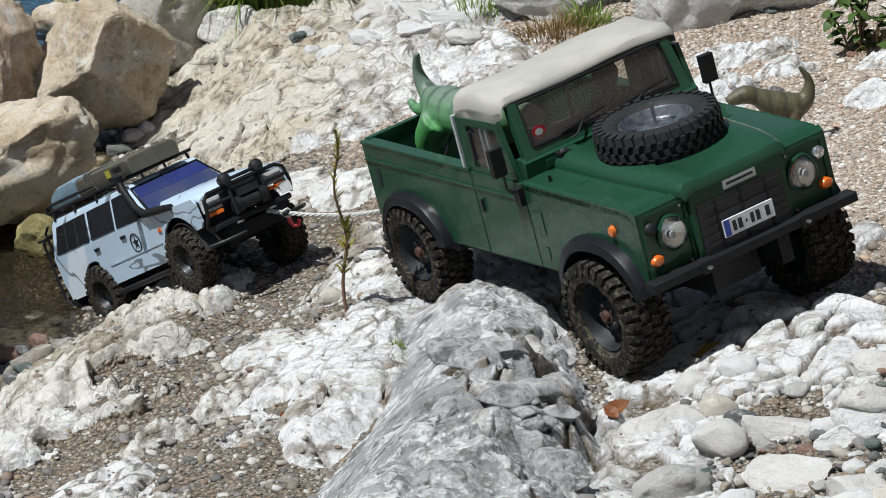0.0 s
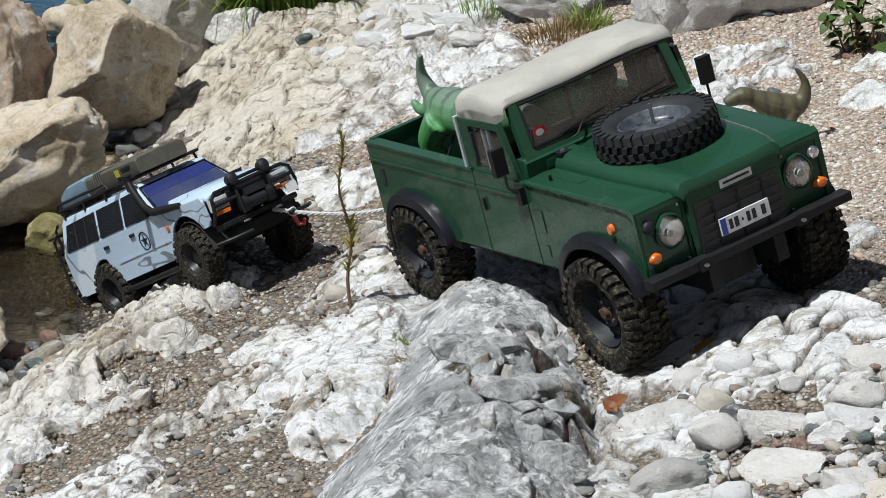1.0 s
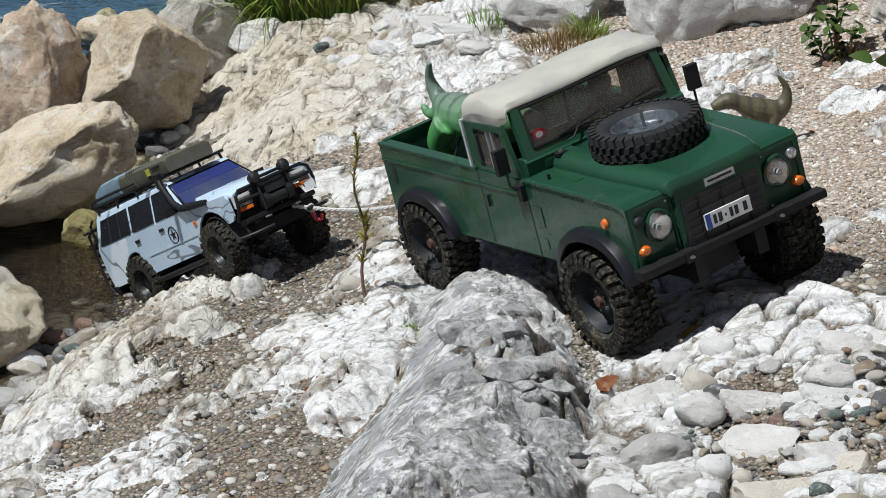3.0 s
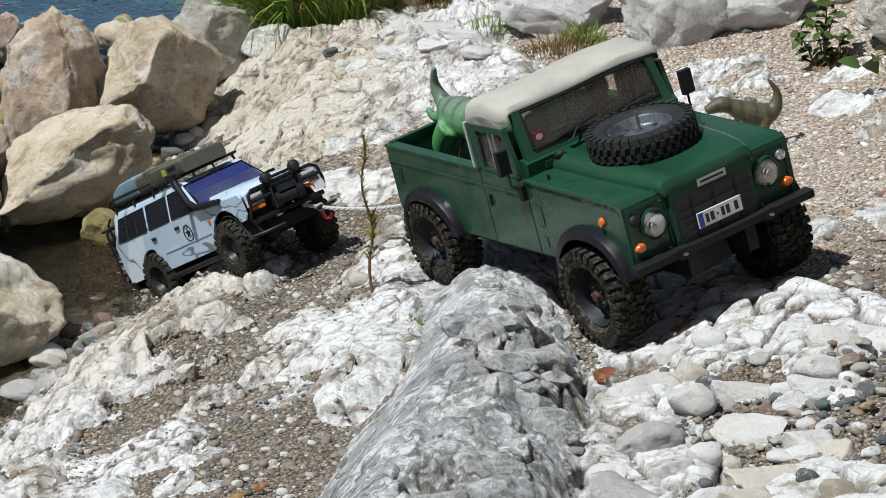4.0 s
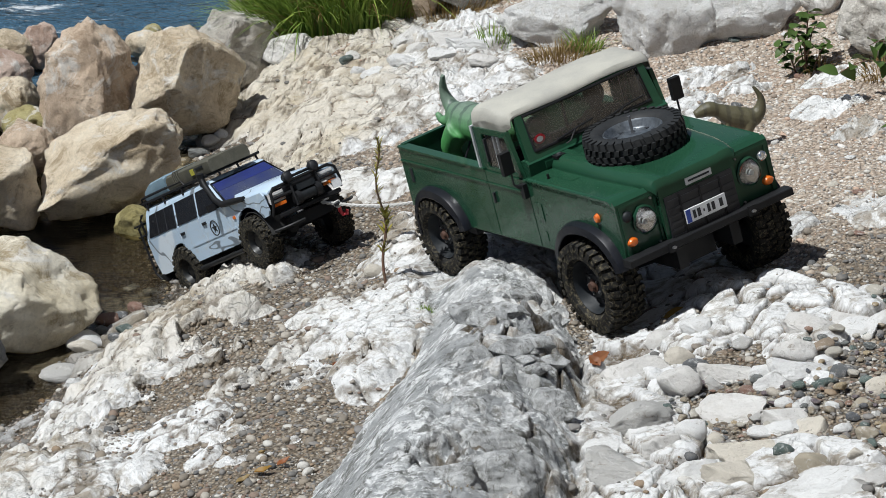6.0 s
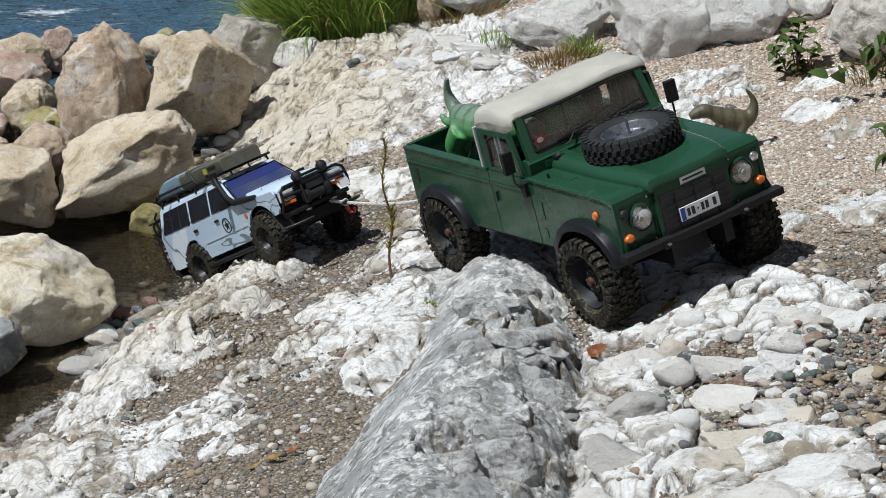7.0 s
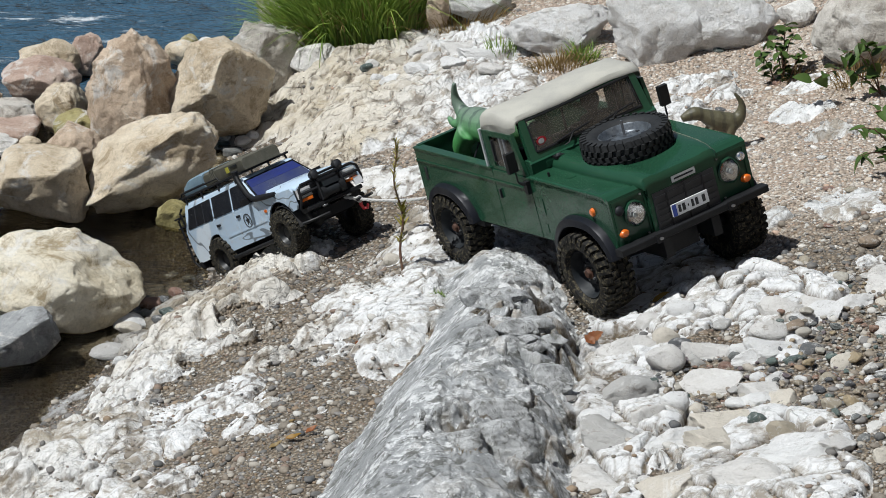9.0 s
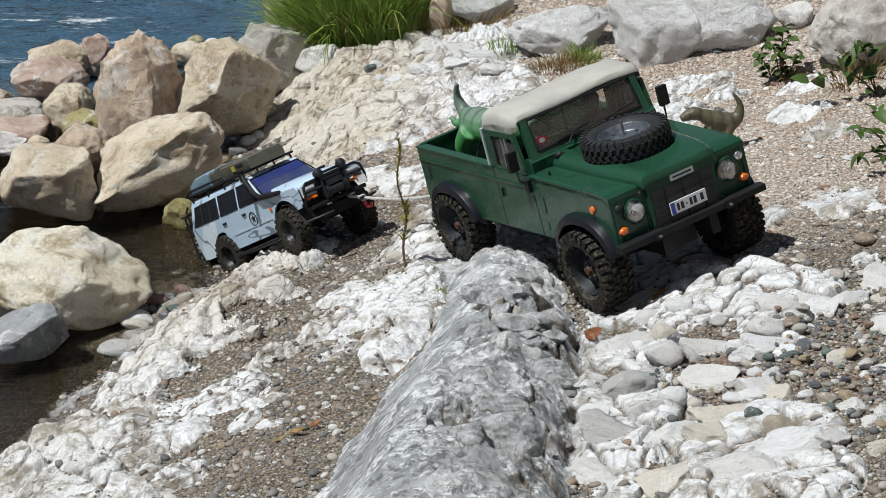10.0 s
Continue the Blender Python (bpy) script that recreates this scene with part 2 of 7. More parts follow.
def leaf_material(name, c1, c2, through_light=0.35):
    n = Nodes(name)
    geo = n.t.nodes.new("ShaderNodeNewGeometry")
    col = n.mix(geo.outputs["Random Per Island"], c1, c2)
    col = n.mix(n.ramp(n.noise(90, 5), (0.4, 0), (0.75, 0.5)), col, tuple(0.5 * a + 0.5 * b for a, b in zip(c2, (0.30, 0.24, 0.08))))
    n.done(Base_Color=col, Roughness=0.5, Specular_IOR_Level=0.3)
    thin = n.add("BsdfTranslucent", Color=col)
    both = n.t.nodes.new("ShaderNodeMixShader")
    n.put(both.inputs[0], through_light)
    n.put(both.inputs[1], n.b.outputs[0])
    n.put(both.inputs[2], thin.outputs[0])
    n.put(n.t.nodes["Material Output"].inputs[0], both.outputs[0])
    return n.m


def glass(name, tint, rough=0.03, haze=0.0):
    """A thin pane: tinted see-through with a clear gloss."""
    n = Nodes(name)
    tr = n.add("BsdfTransparent", Color=tint)
    gl = n.add("BsdfGlossy", Roughness=rough)
    fr = n.add("Fresnel", IOR=1.5)
    # matte tan film paints a pale hazy reflection into the pane
    film = n.add("BsdfDiffuse", Color=(0.30, 0.27, 0.24))
    hazed = n.t.nodes.new("ShaderNodeMixShader")
    n.put(hazed.inputs[0], n.math("MULTIPLY", n.ramp(n.noise(45, 6, 0.7), (0.3, 0.5), (0.7, 1.0)), haze))
    n.put(hazed.inputs[1], tr.outputs[0])
    n.put(hazed.inputs[2], film.outputs[0])
    mx = n.t.nodes.new("ShaderNodeMixShader")
    n.put(mx.inputs[0], fr.outputs[0])
    n.put(mx.inputs[1], hazed.outputs[0])
    n.put(mx.inputs[2], gl.outputs[0])
    n.put(n.t.nodes["Material Output"].inputs[0], mx.outputs[0])
    return n.m


BANK = ground_material()
WATER = water_material()
TAN_STONE = stone("tan_boulder_stone", (0.78, 0.68, 0.53), (0.60, 0.49, 0.35), (0.38, 0.29, 0.185))
BROWN_STONE = stone("brown_boulder_stone", (0.74, 0.60, 0.46), (0.55, 0.42, 0.31), (0.36, 0.26, 0.18))
PINK_STONE = stone("pink_boulder_stone", (0.62, 0.49, 0.41), (0.50, 0.36, 0.29), (0.38, 0.25, 0.19))
GREY_STONE = stone("grey_boulder_stone", (0.66, 0.62, 0.56), (0.52, 0.48, 0.42), (0.32, 0.28, 0.24))
CREAM_STONE = stone("cream_boulder_stone", (0.80, 0.74, 0.61), (0.64, 0.56, 0.41), (0.33, 0.25, 0.14), 9.0, 0.5)
WHITE_STONE = stone("white_limestone", (0.86, 0.84, 0.80), (0.74, 0.71, 0.67), (0.42, 0.39, 0.35), 12.0, 0.2)
MOSSY_STONE = stone("algae_covered_stone", (0.45, 0.40, 0.20), (0.34, 0.29, 0.12), (0.20, 0.17, 0.07))
BLUE_STONE = stone("blue_grey_stone", (0.42, 0.43, 0.43), (0.31, 0.32, 0.325), (0.20, 0.20, 0.20), 14.0)
RIDGE_STONE = stone("grey_white_ridge_rock", (0.74, 0.745, 0.74), (0.40, 0.405, 0.405), (0.20, 0.195, 0.17), 70.0, 0.3, (0.86, 0.865, 0.86))
BLOCK_STONE = stone("bright_limestone_block", (0.90, 0.895, 0.88), (0.82, 0.805, 0.78), (0.66, 0.63, 0.58), 34.0, 0.2, (0.90, 0.90, 0.89))
PEBBLE = pebble_material("mixed_pebbles", (0.0, (0.189, 0.163, 0.133)), (0.16, (0.378, 0.344, 0.297)), (0.32, (0.129, 0.125, 0.120)), (0.46, (0.232, 0.194, 0.153)),
                         (0.58, (0.189, 0.181, 0.176)), (0.70, (0.533, 0.516, 0.482)), (0.82, (0.206, 0.144, 0.110)), (0.90, (0.086, 0.090, 0.095)), (0.96, (0.258, 0.185, 0.120)))
PALE_PEBBLE = pebble_material("pale_pebbles", (0.0, (0.43, 0.35, 0.28)), (0.2, (0.62, 0.59, 0.54)), (0.38, (0.31, 0.25, 0.20)), (0.52, (0.50, 0.42, 0.34)), (0.68, (0.76, 0.74, 0.71)), (0.8, (0.30, 0.28, 0.26)), (0.88, (0.52, 0.36, 0.27)), (0.95, (0.22, 0.215, 0.21)))
COBBLE = cobble_material("white_cobble", (0.0, (0.73, 0.725, 0.71)), (0.5, (0.67, 0.65, 0.62)), (0.82, (0.62, 0.57, 0.49)), (0.92, (0.46, 0.45, 0.43)))
DARK_COBBLE = cobble_material("river_cobble", (0.0, (0.17, 0.175, 0.17)), (0.25, (0.31, 0.24, 0.175)), (0.45, (0.12, 0.125, 0.13)), (0.65, (0.40, 0.35, 0.27)), (0.82, (0.25, 0.15, 0.115)), (0.92, (0.10, 0.135, 0.125)))
RIVER_PEBBLE = cobble_material("river_pebble", (0.0, (0.16, 0.17, 0.165)), (0.14, (0.34, 0.29, 0.22)), (0.28, (0.11, 0.115, 0.125)), (0.40, (0.47, 0.44, 0.38)), (0.54, (0.29, 0.18, 0.13)), (0.64, (0.12, 0.16, 0.145)), (0.74, (0.38, 0.30, 0.19)), (0.86, (0.62, 0.60, 0.56)), (0.94, (0.15, 0.12, 0.13)))
GREEN_PAINT = simple("dark_green_car_paint", (0.016, 0.064, 0.034), (0.013, 0.053, 0.029), 0.25, 0.0, 12, 900, 0.0, coat=0.2, dust=0.02, dust_c=(0.16, 0.17, 0.14), spec=0.28, uneven=0.25)
BLACK_PLASTIC = simple("black_plastic", (0.011, 0.0115, 0.013), (0.017, 0.017, 0.018), 0.5, 0, 50, 800, 0.15, 0.0004, dust=0.05, dust_c=(0.05, 0.047, 0.043), spec=0.2)
FLARE = simple("satin_black_flare", (0.008, 0.009, 0.013), (0.012, 0.013, 0.017), 0.36, 0, 50, 800, dust=0.02, dust_c=(0.06, 0.06, 0.065), spec=0.3)
REAR_GLASS = glass("rear_window_glass", (0.85, 0.84, 0.82), 0.04, 0.03)
RUBBER = simple("muddy_tyre_rubber", (0.013, 0.013, 0.013), (0.022, 0.021, 0.019), 0.75, 0, 130, 700, 0.4, 0.0006, dust=0.9, dust_c=(0.22, 0.185, 0.115), spec=0.15)
CLEAN_RUBBER = simple("clean_tyre_rubber", (0.016, 0.017, 0.018), (0.026, 0.027, 0.028), 0.6, 0, 60, 500, 0.3, 0.0005, dust=0.08, dust_c=(0.09, 0.09, 0.085), spec=0.25)
DARK_RIM = simple("black_beadlock_rim", (0.012, 0.013, 0.014), (0.02, 0.021, 0.022), 0.45, 0.2, 60, 600, dust=0.15, dust_c=(0.07, 0.065, 0.055))
RIM = simple("dark_steel_rim", (0.012, 0.015, 0.018), (0.018, 0.021, 0.024), 0.55, 0, 60, 600, dust=0.12, dust_c=(0.10, 0.085, 0.065), spec=0.25)
SPARE_RIM = simple("grey_spare_rim", (0.16, 0.18, 0.20), (0.06, 0.068, 0.08), 0.35, 0.5, 160, 700)
RUST = simple("rusty_hub", (0.10, 0.042, 0.024), (0.05, 0.028, 0.020), 0.8, 0.1, 90, 700, 0.3)
STEEL = simple("scuffed_steel", (0.42, 0.42, 0.43), (0.30, 0.30, 0.31), 0.35, 0.9, 60, 700)
CHROME = simple("headlight_reflector", (0.80, 0.80, 0.80), (0.70, 0.70, 0.70), 0.16, 0.9, 60, 700)
CANVAS = simple("beige_canvas", (0.45, 0.435, 0.38), (0.36, 0.35, 0.315), 0.85, 0, 24, 1300, 0.35, 0.0006, dust=0.35, dust_c=(0.27, 0.265, 0.25))
SILVER = simple("bare_aluminium_strip", (0.55, 0.57, 0.58), (0.42, 0.44, 0.45), 0.45, 0.3, 60, 500)
ORANGE = simple("orange_lens", (0.75, 0.17, 0.02), (0.65, 0.13, 0.015), 0.2, 0, 60, 500, coat=0.4)
LENS_GLASS = glass("clear_lens", (0.95, 0.96, 0.97))
CAB_GLASS = glass("hazy_cab_glass", (0.93, 0.92, 0.90), 0.06, 0.12)
SIDE_GLASS = glass("side_window_glass", (0.80, 0.81, 0.84), 0.05, 0.30)
INTERIOR = simple("dark_interior", (0.022, 0.022, 0.023), (0.035, 0.034, 0.033), 0.8, 0, 40, 400)
DOLL = simple("dark_doll_cloth", (0.035, 0.030, 0.028), (0.05, 0.042, 0.038), 0.85, 0, 50, 400)
PLATE_WHITE = simple("plate_white", (0.72, 0.73, 0.74), (0.66, 0.67, 0.68), 0.4, 0, 50, 500)
PLATE_BLUE = simple("plate_blue", (0.03, 0.07, 0.35), None, 0.4, 0, 50, 500)
INK = simple("black_ink", (0.015, 0.016, 0.02), None, 0.5, 0, 50, 500)
RED = simple("red_enamel", (0.55, 0.02, 0.03), (0.45, 0.015, 0.025), 0.35, 0, 50, 500)
WHITE = simple("white_enamel", (0.75, 0.75, 0.74), None, 0.4, 0, 50, 500)
CAMO = camo_material()
TINTED = simple("black_window_film", (0.012, 0.013, 0.016), (0.018, 0.019, 0.022), 0.12, 0, 40, 400, coat=0.3)
BLUE_SCREEN = simple("blue_window_film", (0.02, 0.03, 0.17), (0.03, 0.04, 0.11), 0.12, 0, 20, 400, coat=0.6)
GREY_SCREEN = simple("grey_windscreen", (0.03, 0.04, 0.12), (0.06, 0.07, 0.11), 0.2, 0, 14, 400, coat=0.2)
OLIVE = simple("olive_drab_canvas", (0.085, 0.08, 0.058), (0.062, 0.06, 0.045), 0.75, 0, 40, 600, 0.2, dust=0.1)
BLUE_CASE = simple("slate_blue_case", (0.18, 0.27, 0.33), (0.13, 0.20, 0.25), 0.55, 0, 40, 600, dust=0.15)
ROPE = simple("grey_white_rope", (0.60, 0.59, 0.57), (0.48, 0.47, 0.45), 0.85, 0, 150, 900, 0.4)
GREEN_TOY = striped_skin("green_toy_dinosaur_skin", (0.15, 0.21, 0.16), (0.075, 0.30, 0.085), (0.05, 0.08, 0.065), 480, 0.048, 0.070)
BROWN_TOY = striped_skin("brown_toy_dinosaur_skin", (0.10, 0.09, 0.05), (0.19, 0.155, 0.095), (0.055, 0.05, 0.032), 420, 0.015, 0.036)
STEM = simple("seedling_stem", (0.16, 0.07, 0.05), (0.13, 0.10, 0.05), 0.7, 0, 90, 500)
SEED_LEAF = leaf_material("seedling_leaf", (0.40, 0.32, 0.06), (0.24, 0.27, 0.06))
GRASS = leaf_material("reed_grass", (0.09, 0.19, 0.028), (0.28, 0.40, 0.075))
DRY_GRASS = leaf_material("dry_grass", (0.33, 0.24, 0.11), (0.22, 0.14, 0.055))
GREEN_LEAF = leaf_material("bramble_leaf", (0.055, 0.12, 0.028), (0.11, 0.19, 0.045))
YELLOW_LEAF = leaf_material("fallen_yellow_leaf", (0.34, 0.20, 0.04), (0.27, 0.13, 0.03))
BROWN_LEAF = leaf_material("fallen_brown_leaf", (0.36, 0.13, 0.05), (0.26, 0.09, 0.04))

# ---- building helpers ----
def part(name, bm, material, parent=None, label="", smooth=True, bevel=0.0):
    """Links a bmesh as one mesh object, under its thing or part."""
    if bevel:
        bmesh.ops.bevel(bm, geom=[e for e in bm.edges if e.is_manifold and e.calc_face_angle(0) > 0.6], offset=bevel, segments=2, profile=0.6, affect="EDGES")
    me = bpy.data.meshes.new(name)
    bmesh.ops.recalc_face_normals(bm, faces=bm.faces)
    bm.to_mesh(me)
    bm.free()
    me.materials.append(material)
    if smooth:
        me.shade_smooth()
        me.set_sharp_from_angle(angle=radians(38))
    ob = new(name, me)
    if parent is not None:
        ob.parent = parent
    return tagged(ob, label)


def thing(name, label, category, m, group=""):
    e = new(name)
    e.empty_display_size = 0.01
    e.matrix_world = m
    return tagged(e, label, category, group)


def numpy_mesh(name, verts, faces, material, smooth=True):
    """One mesh from arrays of corners and of triangles or quads."""
    verts, faces = np.asarray(verts, np.float32), np.asarray(faces, np.int32)
    me = bpy.data.meshes.new(name)
    me.vertices.add(len(verts))
    me.vertices.foreach_set("co", verts.ravel())
    k = faces.shape[1]
    me.loops.add(faces.size)
    me.loops.foreach_set("vertex_index", faces.ravel())
    me.polygons.add(len(faces))
    me.polygons.foreach_set("loop_start", np.arange(0, faces.size, k, dtype=np.int32))
    me.polygons.foreach_set("loop_total", np.full(len(faces), k, np.int32))
    me.update(calc_edges=True)
    me.materials.append(material)
    if smooth:
        me.shade_smooth()
    return me


# ---- noise in the plan ----
def chance(ix, iy, s):
    h = (ix.astype(np.int64) * 374761393 + iy.astype(np.int64) * 668265263 + s * 974711) & 0x7FFFFFFF
    h = ((h ^ (h >> 13)) * 1274126177) & 0x7FFFFFFF
    h = ((h ^ (h >> 16)) * 2246822519) & 0x7FFFFFFF
    return ((h ^ (h >> 15)) & 0xFFFFFF) / float(0xFFFFFF)


def vnoise(x, y, s=0):
    ix, iy = np.floor(x), np.floor(y)
    fx, fy = x - ix, y - iy
    ix, iy = ix.astype(np.int64), iy.astype(np.int64)
    u, v = fx * fx * fx * (fx * (fx * 6 - 15) + 10), fy * fy * fy * (fy * (fy * 6 - 15) + 10)
    a, b = chance(ix, iy, s), chance(ix + 1, iy, s)
    c, d = chance(ix, iy + 1, s), chance(ix + 1, iy + 1, s)
    return (a * (1 - u) + b * u) * (1 - v) + (c * (1 - u) + d * u) * v - 0.5


def fbm(x, y, octaves=4, s=0, gain=0.5):
    out, amp = 0.0, 1.0
    for k in range(octaves):
        out = out + amp * vnoise(x, y, s + k)
        x, y, amp = x * 2.03 + 11.3, y * 2.03 + 5.7, amp * gain
    return out


def blocks(x, y, s=0):
    """Broken rock in cells: the tilted height of each cell, and the distance to the joint."""
    ix, iy = np.floor(x), np.floor(y)
    best = np.full(x.shape, 9.0)
    second = np.full(x.shape, 9.0)
    height, slope, tone = np.zeros(x.shape), np.zeros(x.shape), np.zeros(x.shape)
    for dx in (-1, 0, 1):
        for dy in (-1, 0, 1):
            cx, cy = ix + dx, iy + dy
            jx, jy = cx.astype(np.int64), cy.astype(np.int64)
            px_, py_ = cx + chance(jx, jy, s), cy + chance(jx, jy, s + 1)
            d = np.hypot(x - px_, y - py_)
            off = chance(jx, jy, s + 2)
            tilt = (x - px_) * 1.3 * (chance(jx, jy, s + 3) - 0.5) + (y - py_) * 1.3 * (chance(jx, jy, s + 4) - 0.5)
            near = d < best
            second = np.where(near, best, np.minimum(second, d))
            height = np.where(near, off - 0.5 + tilt, height)
            slope = np.where(near, tilt, slope)
            tone = np.where(near, off, tone)
            best = np.where(near, d, best)
    edge = second - best
    bevel = step(0.0, 0.22, edge)
    return height * bevel, edge, slope * step(0.0, 0.15, edge), 0.5 + (tone - 0.5) * bevel


def step(a, b, v):
    u = np.clip((v - a) / (b - a), 0, 1)
    return u * u * (3 - 2 * u)


# ---- the bank: ground, rock ledges, ridge ----
WATER_Z = -0.2
BANK_D = np.array([-40, -14, -12, -0.6, -0.2, 0.0, 0.06, 0.18, 0.25, 0.46, 0.66, 0.78, 1.1, 1.7, 6, 60])
BANK_Z = np.array([6, 1.0, -0.6, -0.45, -0.31, -0.205, -0.182, -0.112, -0.098, -0.036, 0.0, 0.036, 0.11, 0.19, 0.6, 8])


def shore(y):
    return -0.325 + 0.36 * np.minimum(y - 2.25, 0.0) - 0.04 * np.maximum(y - 2.3, 0.0)


LEDGES = []
CRACKS = {}
RESTS = [(0.128, 1.690, -0.003), (0.257, 1.766, 0.025), (0.003, 1.909, -0.034), (0.131, 2.001, -0.010)]          # where tyres press on the bank


def ledge(x, y, rx, ry, turn=0, high=0.012, tan=0.0):
    LEDGES.append((x, y, rx, ry, radians(turn), high, tan))


ledge(0.159, 1.724, 0.031, 0.054, 0, 0.004, 0.0)
ledge(0.433, 2.354, 0.038, 0.029, 0, 0.006, 0.0)
ledge(0.337, 2.404, 0.034, 0.030, 0, 0.006, 0.0)
ledge(-0.241, 1.993, 0.092, 0.186, 0, 0.025, 0.5)
ledge(-0.192, 1.811, 0.060, 0.106, 0, 0.022, 0.3)
ledge(-0.391, 2.189, 0.110, 0.192, 15, 0.012, 0.4)
ledge(-0.261, 1.812, 0.058, 0.050, 0, 0.008, 0.2)
ledge(-0.198, 2.113, 0.078, 0.081, 0, 0.012, 0.0)
ledge(-0.104, 1.808, 0.045, 0.078, 0, 0.012, 0.0)
ledge(-0.065, 1.678, 0.037, 0.160, 0, 0.014, 0.0)
ledge(-0.072, 1.875, 0.032, 0.080, 0, 0.012, 0.0)
ledge(-0.113, 1.892, 0.056, 0.072, 0, 0.008, 0.1)
ledge(-0.214, 1.627, 0.046, 0.067, 0, 0.009, 0.0)
ledge(-0.327, 1.789, 0.053, 0.083, 0, 0.009, 0.2)
ledge(-0.329, 1.639, 0.051, 0.078, 0, 0.010, 0.1)
ledge(-0.187, 1.540, 0.022, 0.038, 0, 0.005, 0.0)
ledge(-0.372, 1.605, 0.073, 0.126, 0, 0.010, 0.2)
ledge(-0.120, 1.685, 0.030, 0.043, 0, 0.006, 0.0)
ledge(-0.117, 1.516, 0.011, 0.013, 0, 0.004, 0.0)
ledge(-0.226, 2.896, 0.093, 0.154, 0, 0.020, 0.9)
ledge(-0.155, 2.680, 0.077, 0.111, 0, 0.014, 0.6)
ledge(-0.282, 2.833, 0.060, 0.073, 0, 0.014, 0.9)
ledge(-0.158, 2.491, 0.047, 0.083, 0, 0.010, 1.0)
ledge(-0.073, 2.743, 0.065, 0.124, 0, 0.016, 0.0)
ledge(-0.003, 2.839, 0.094, 0.177, 0, 0.020, 0.0)
ledge(0.065, 2.637, 0.067, 0.085, 0, 0.010, 0.0)
ledge(-0.081, 2.510, 0.081, 0.100, 0, 0.012, 0.0)
ledge(-0.016, 2.560, 0.053, 0.081, 0, 0.010, 0.0)
ledge(-0.139, 2.378, 0.067, 0.054, 0, 0.008, 0.2)
ledge(-0.057, 2.317, 0.046, 0.049, 0, 0.007, 0.1)
ledge(-0.047, 2.117, 0.038, 0.112, 0, 0.010, 0.1)
ledge(-0.002, 1.981, 0.037, 0.106, 0, 0.010, 0.0)
ledge(0.037, 1.837, 0.044, 0.145, 0, 0.012, 0.0)
ledge(0.120, 1.390, 0.043, 0.106, 0, 0.014, 0.0)
ledge(0.268, 1.553, 0.032, 0.097, 0, 0.012, 0.0)
ledge(0.122, 1.284, 0.053, 0.065, 0, 0.014, 0.0)
ledge(0.201, 1.293, 0.058, 0.048, 0, 0.010, 0.0)
ledge(0.257, 1.257, 0.025, 0.035, 0, 0.008, 0.0)
ledge(0.303, 1.584, 0.030, 0.076, 0, 0.008, 0.0)
ledge(0.302, 2.474, 0.050, 0.040, 0, 0.008, 0.0)
ledge(0.401, 2.233, 0.048, 0.048, 0, 0.008, 0.0)
ledge(0.273, 2.372, 0.045, 0.066, 0, 0.006, 0.0)
ledge(0.415, 2.122, 0.027, 0.040, 0, 0.006, 0.0)
ledge(0.316, 1.834, 0.021, 0.037, 0, 0.006, 0.0)
ledge(0.237, 2.188, 0.078, 0.068, 0, 0.003, 0.0)
ledge(0.132, 1.951, 0.065, 0.067, 0, 0.006, 0.0)
ledge(0.132, 1.310, 0.046, 0.096, 0, 0.014, 0.0)
ledge(0.183, 1.211, 0.066, 0.070, 0, 0.012, 0.0)
ledge(0.251, 1.184, 0.030, 0.048, 0, 0.010, 0.0)
ledge(0.124, 1.504, 0.029, 0.058, 0, 0.010, 0.0)
ledge(-0.052, 1.700, 0.045, 0.120, 0, 0.012, 0.0)
ledge(-0.030, 1.860, 0.050, 0.090, 0, 0.012, 0.0)
ledge(-0.317, 1.600, 0.042, 0.055, 0, 0.012, 0.1)
ledge(-0.262, 1.548, 0.062, 0.050, 0, 0.010, 0.0)
ledge(-0.222, 1.612, 0.042, 0.036, 0, 0.008, 0.0)
ledge(-0.172, 1.575, 0.026, 0.026, 0, 0.006, 0.0)
ledge(-0.160, 1.500, 0.018, 0.012, 0, 0.004, 0.0)
ledge(-0.330, 1.480, 0.050, 0.060, 0, 0.012, 0.1)
ledge(-0.250, 1.440, 0.036, 0.030, 0, 0.008, 0.0)


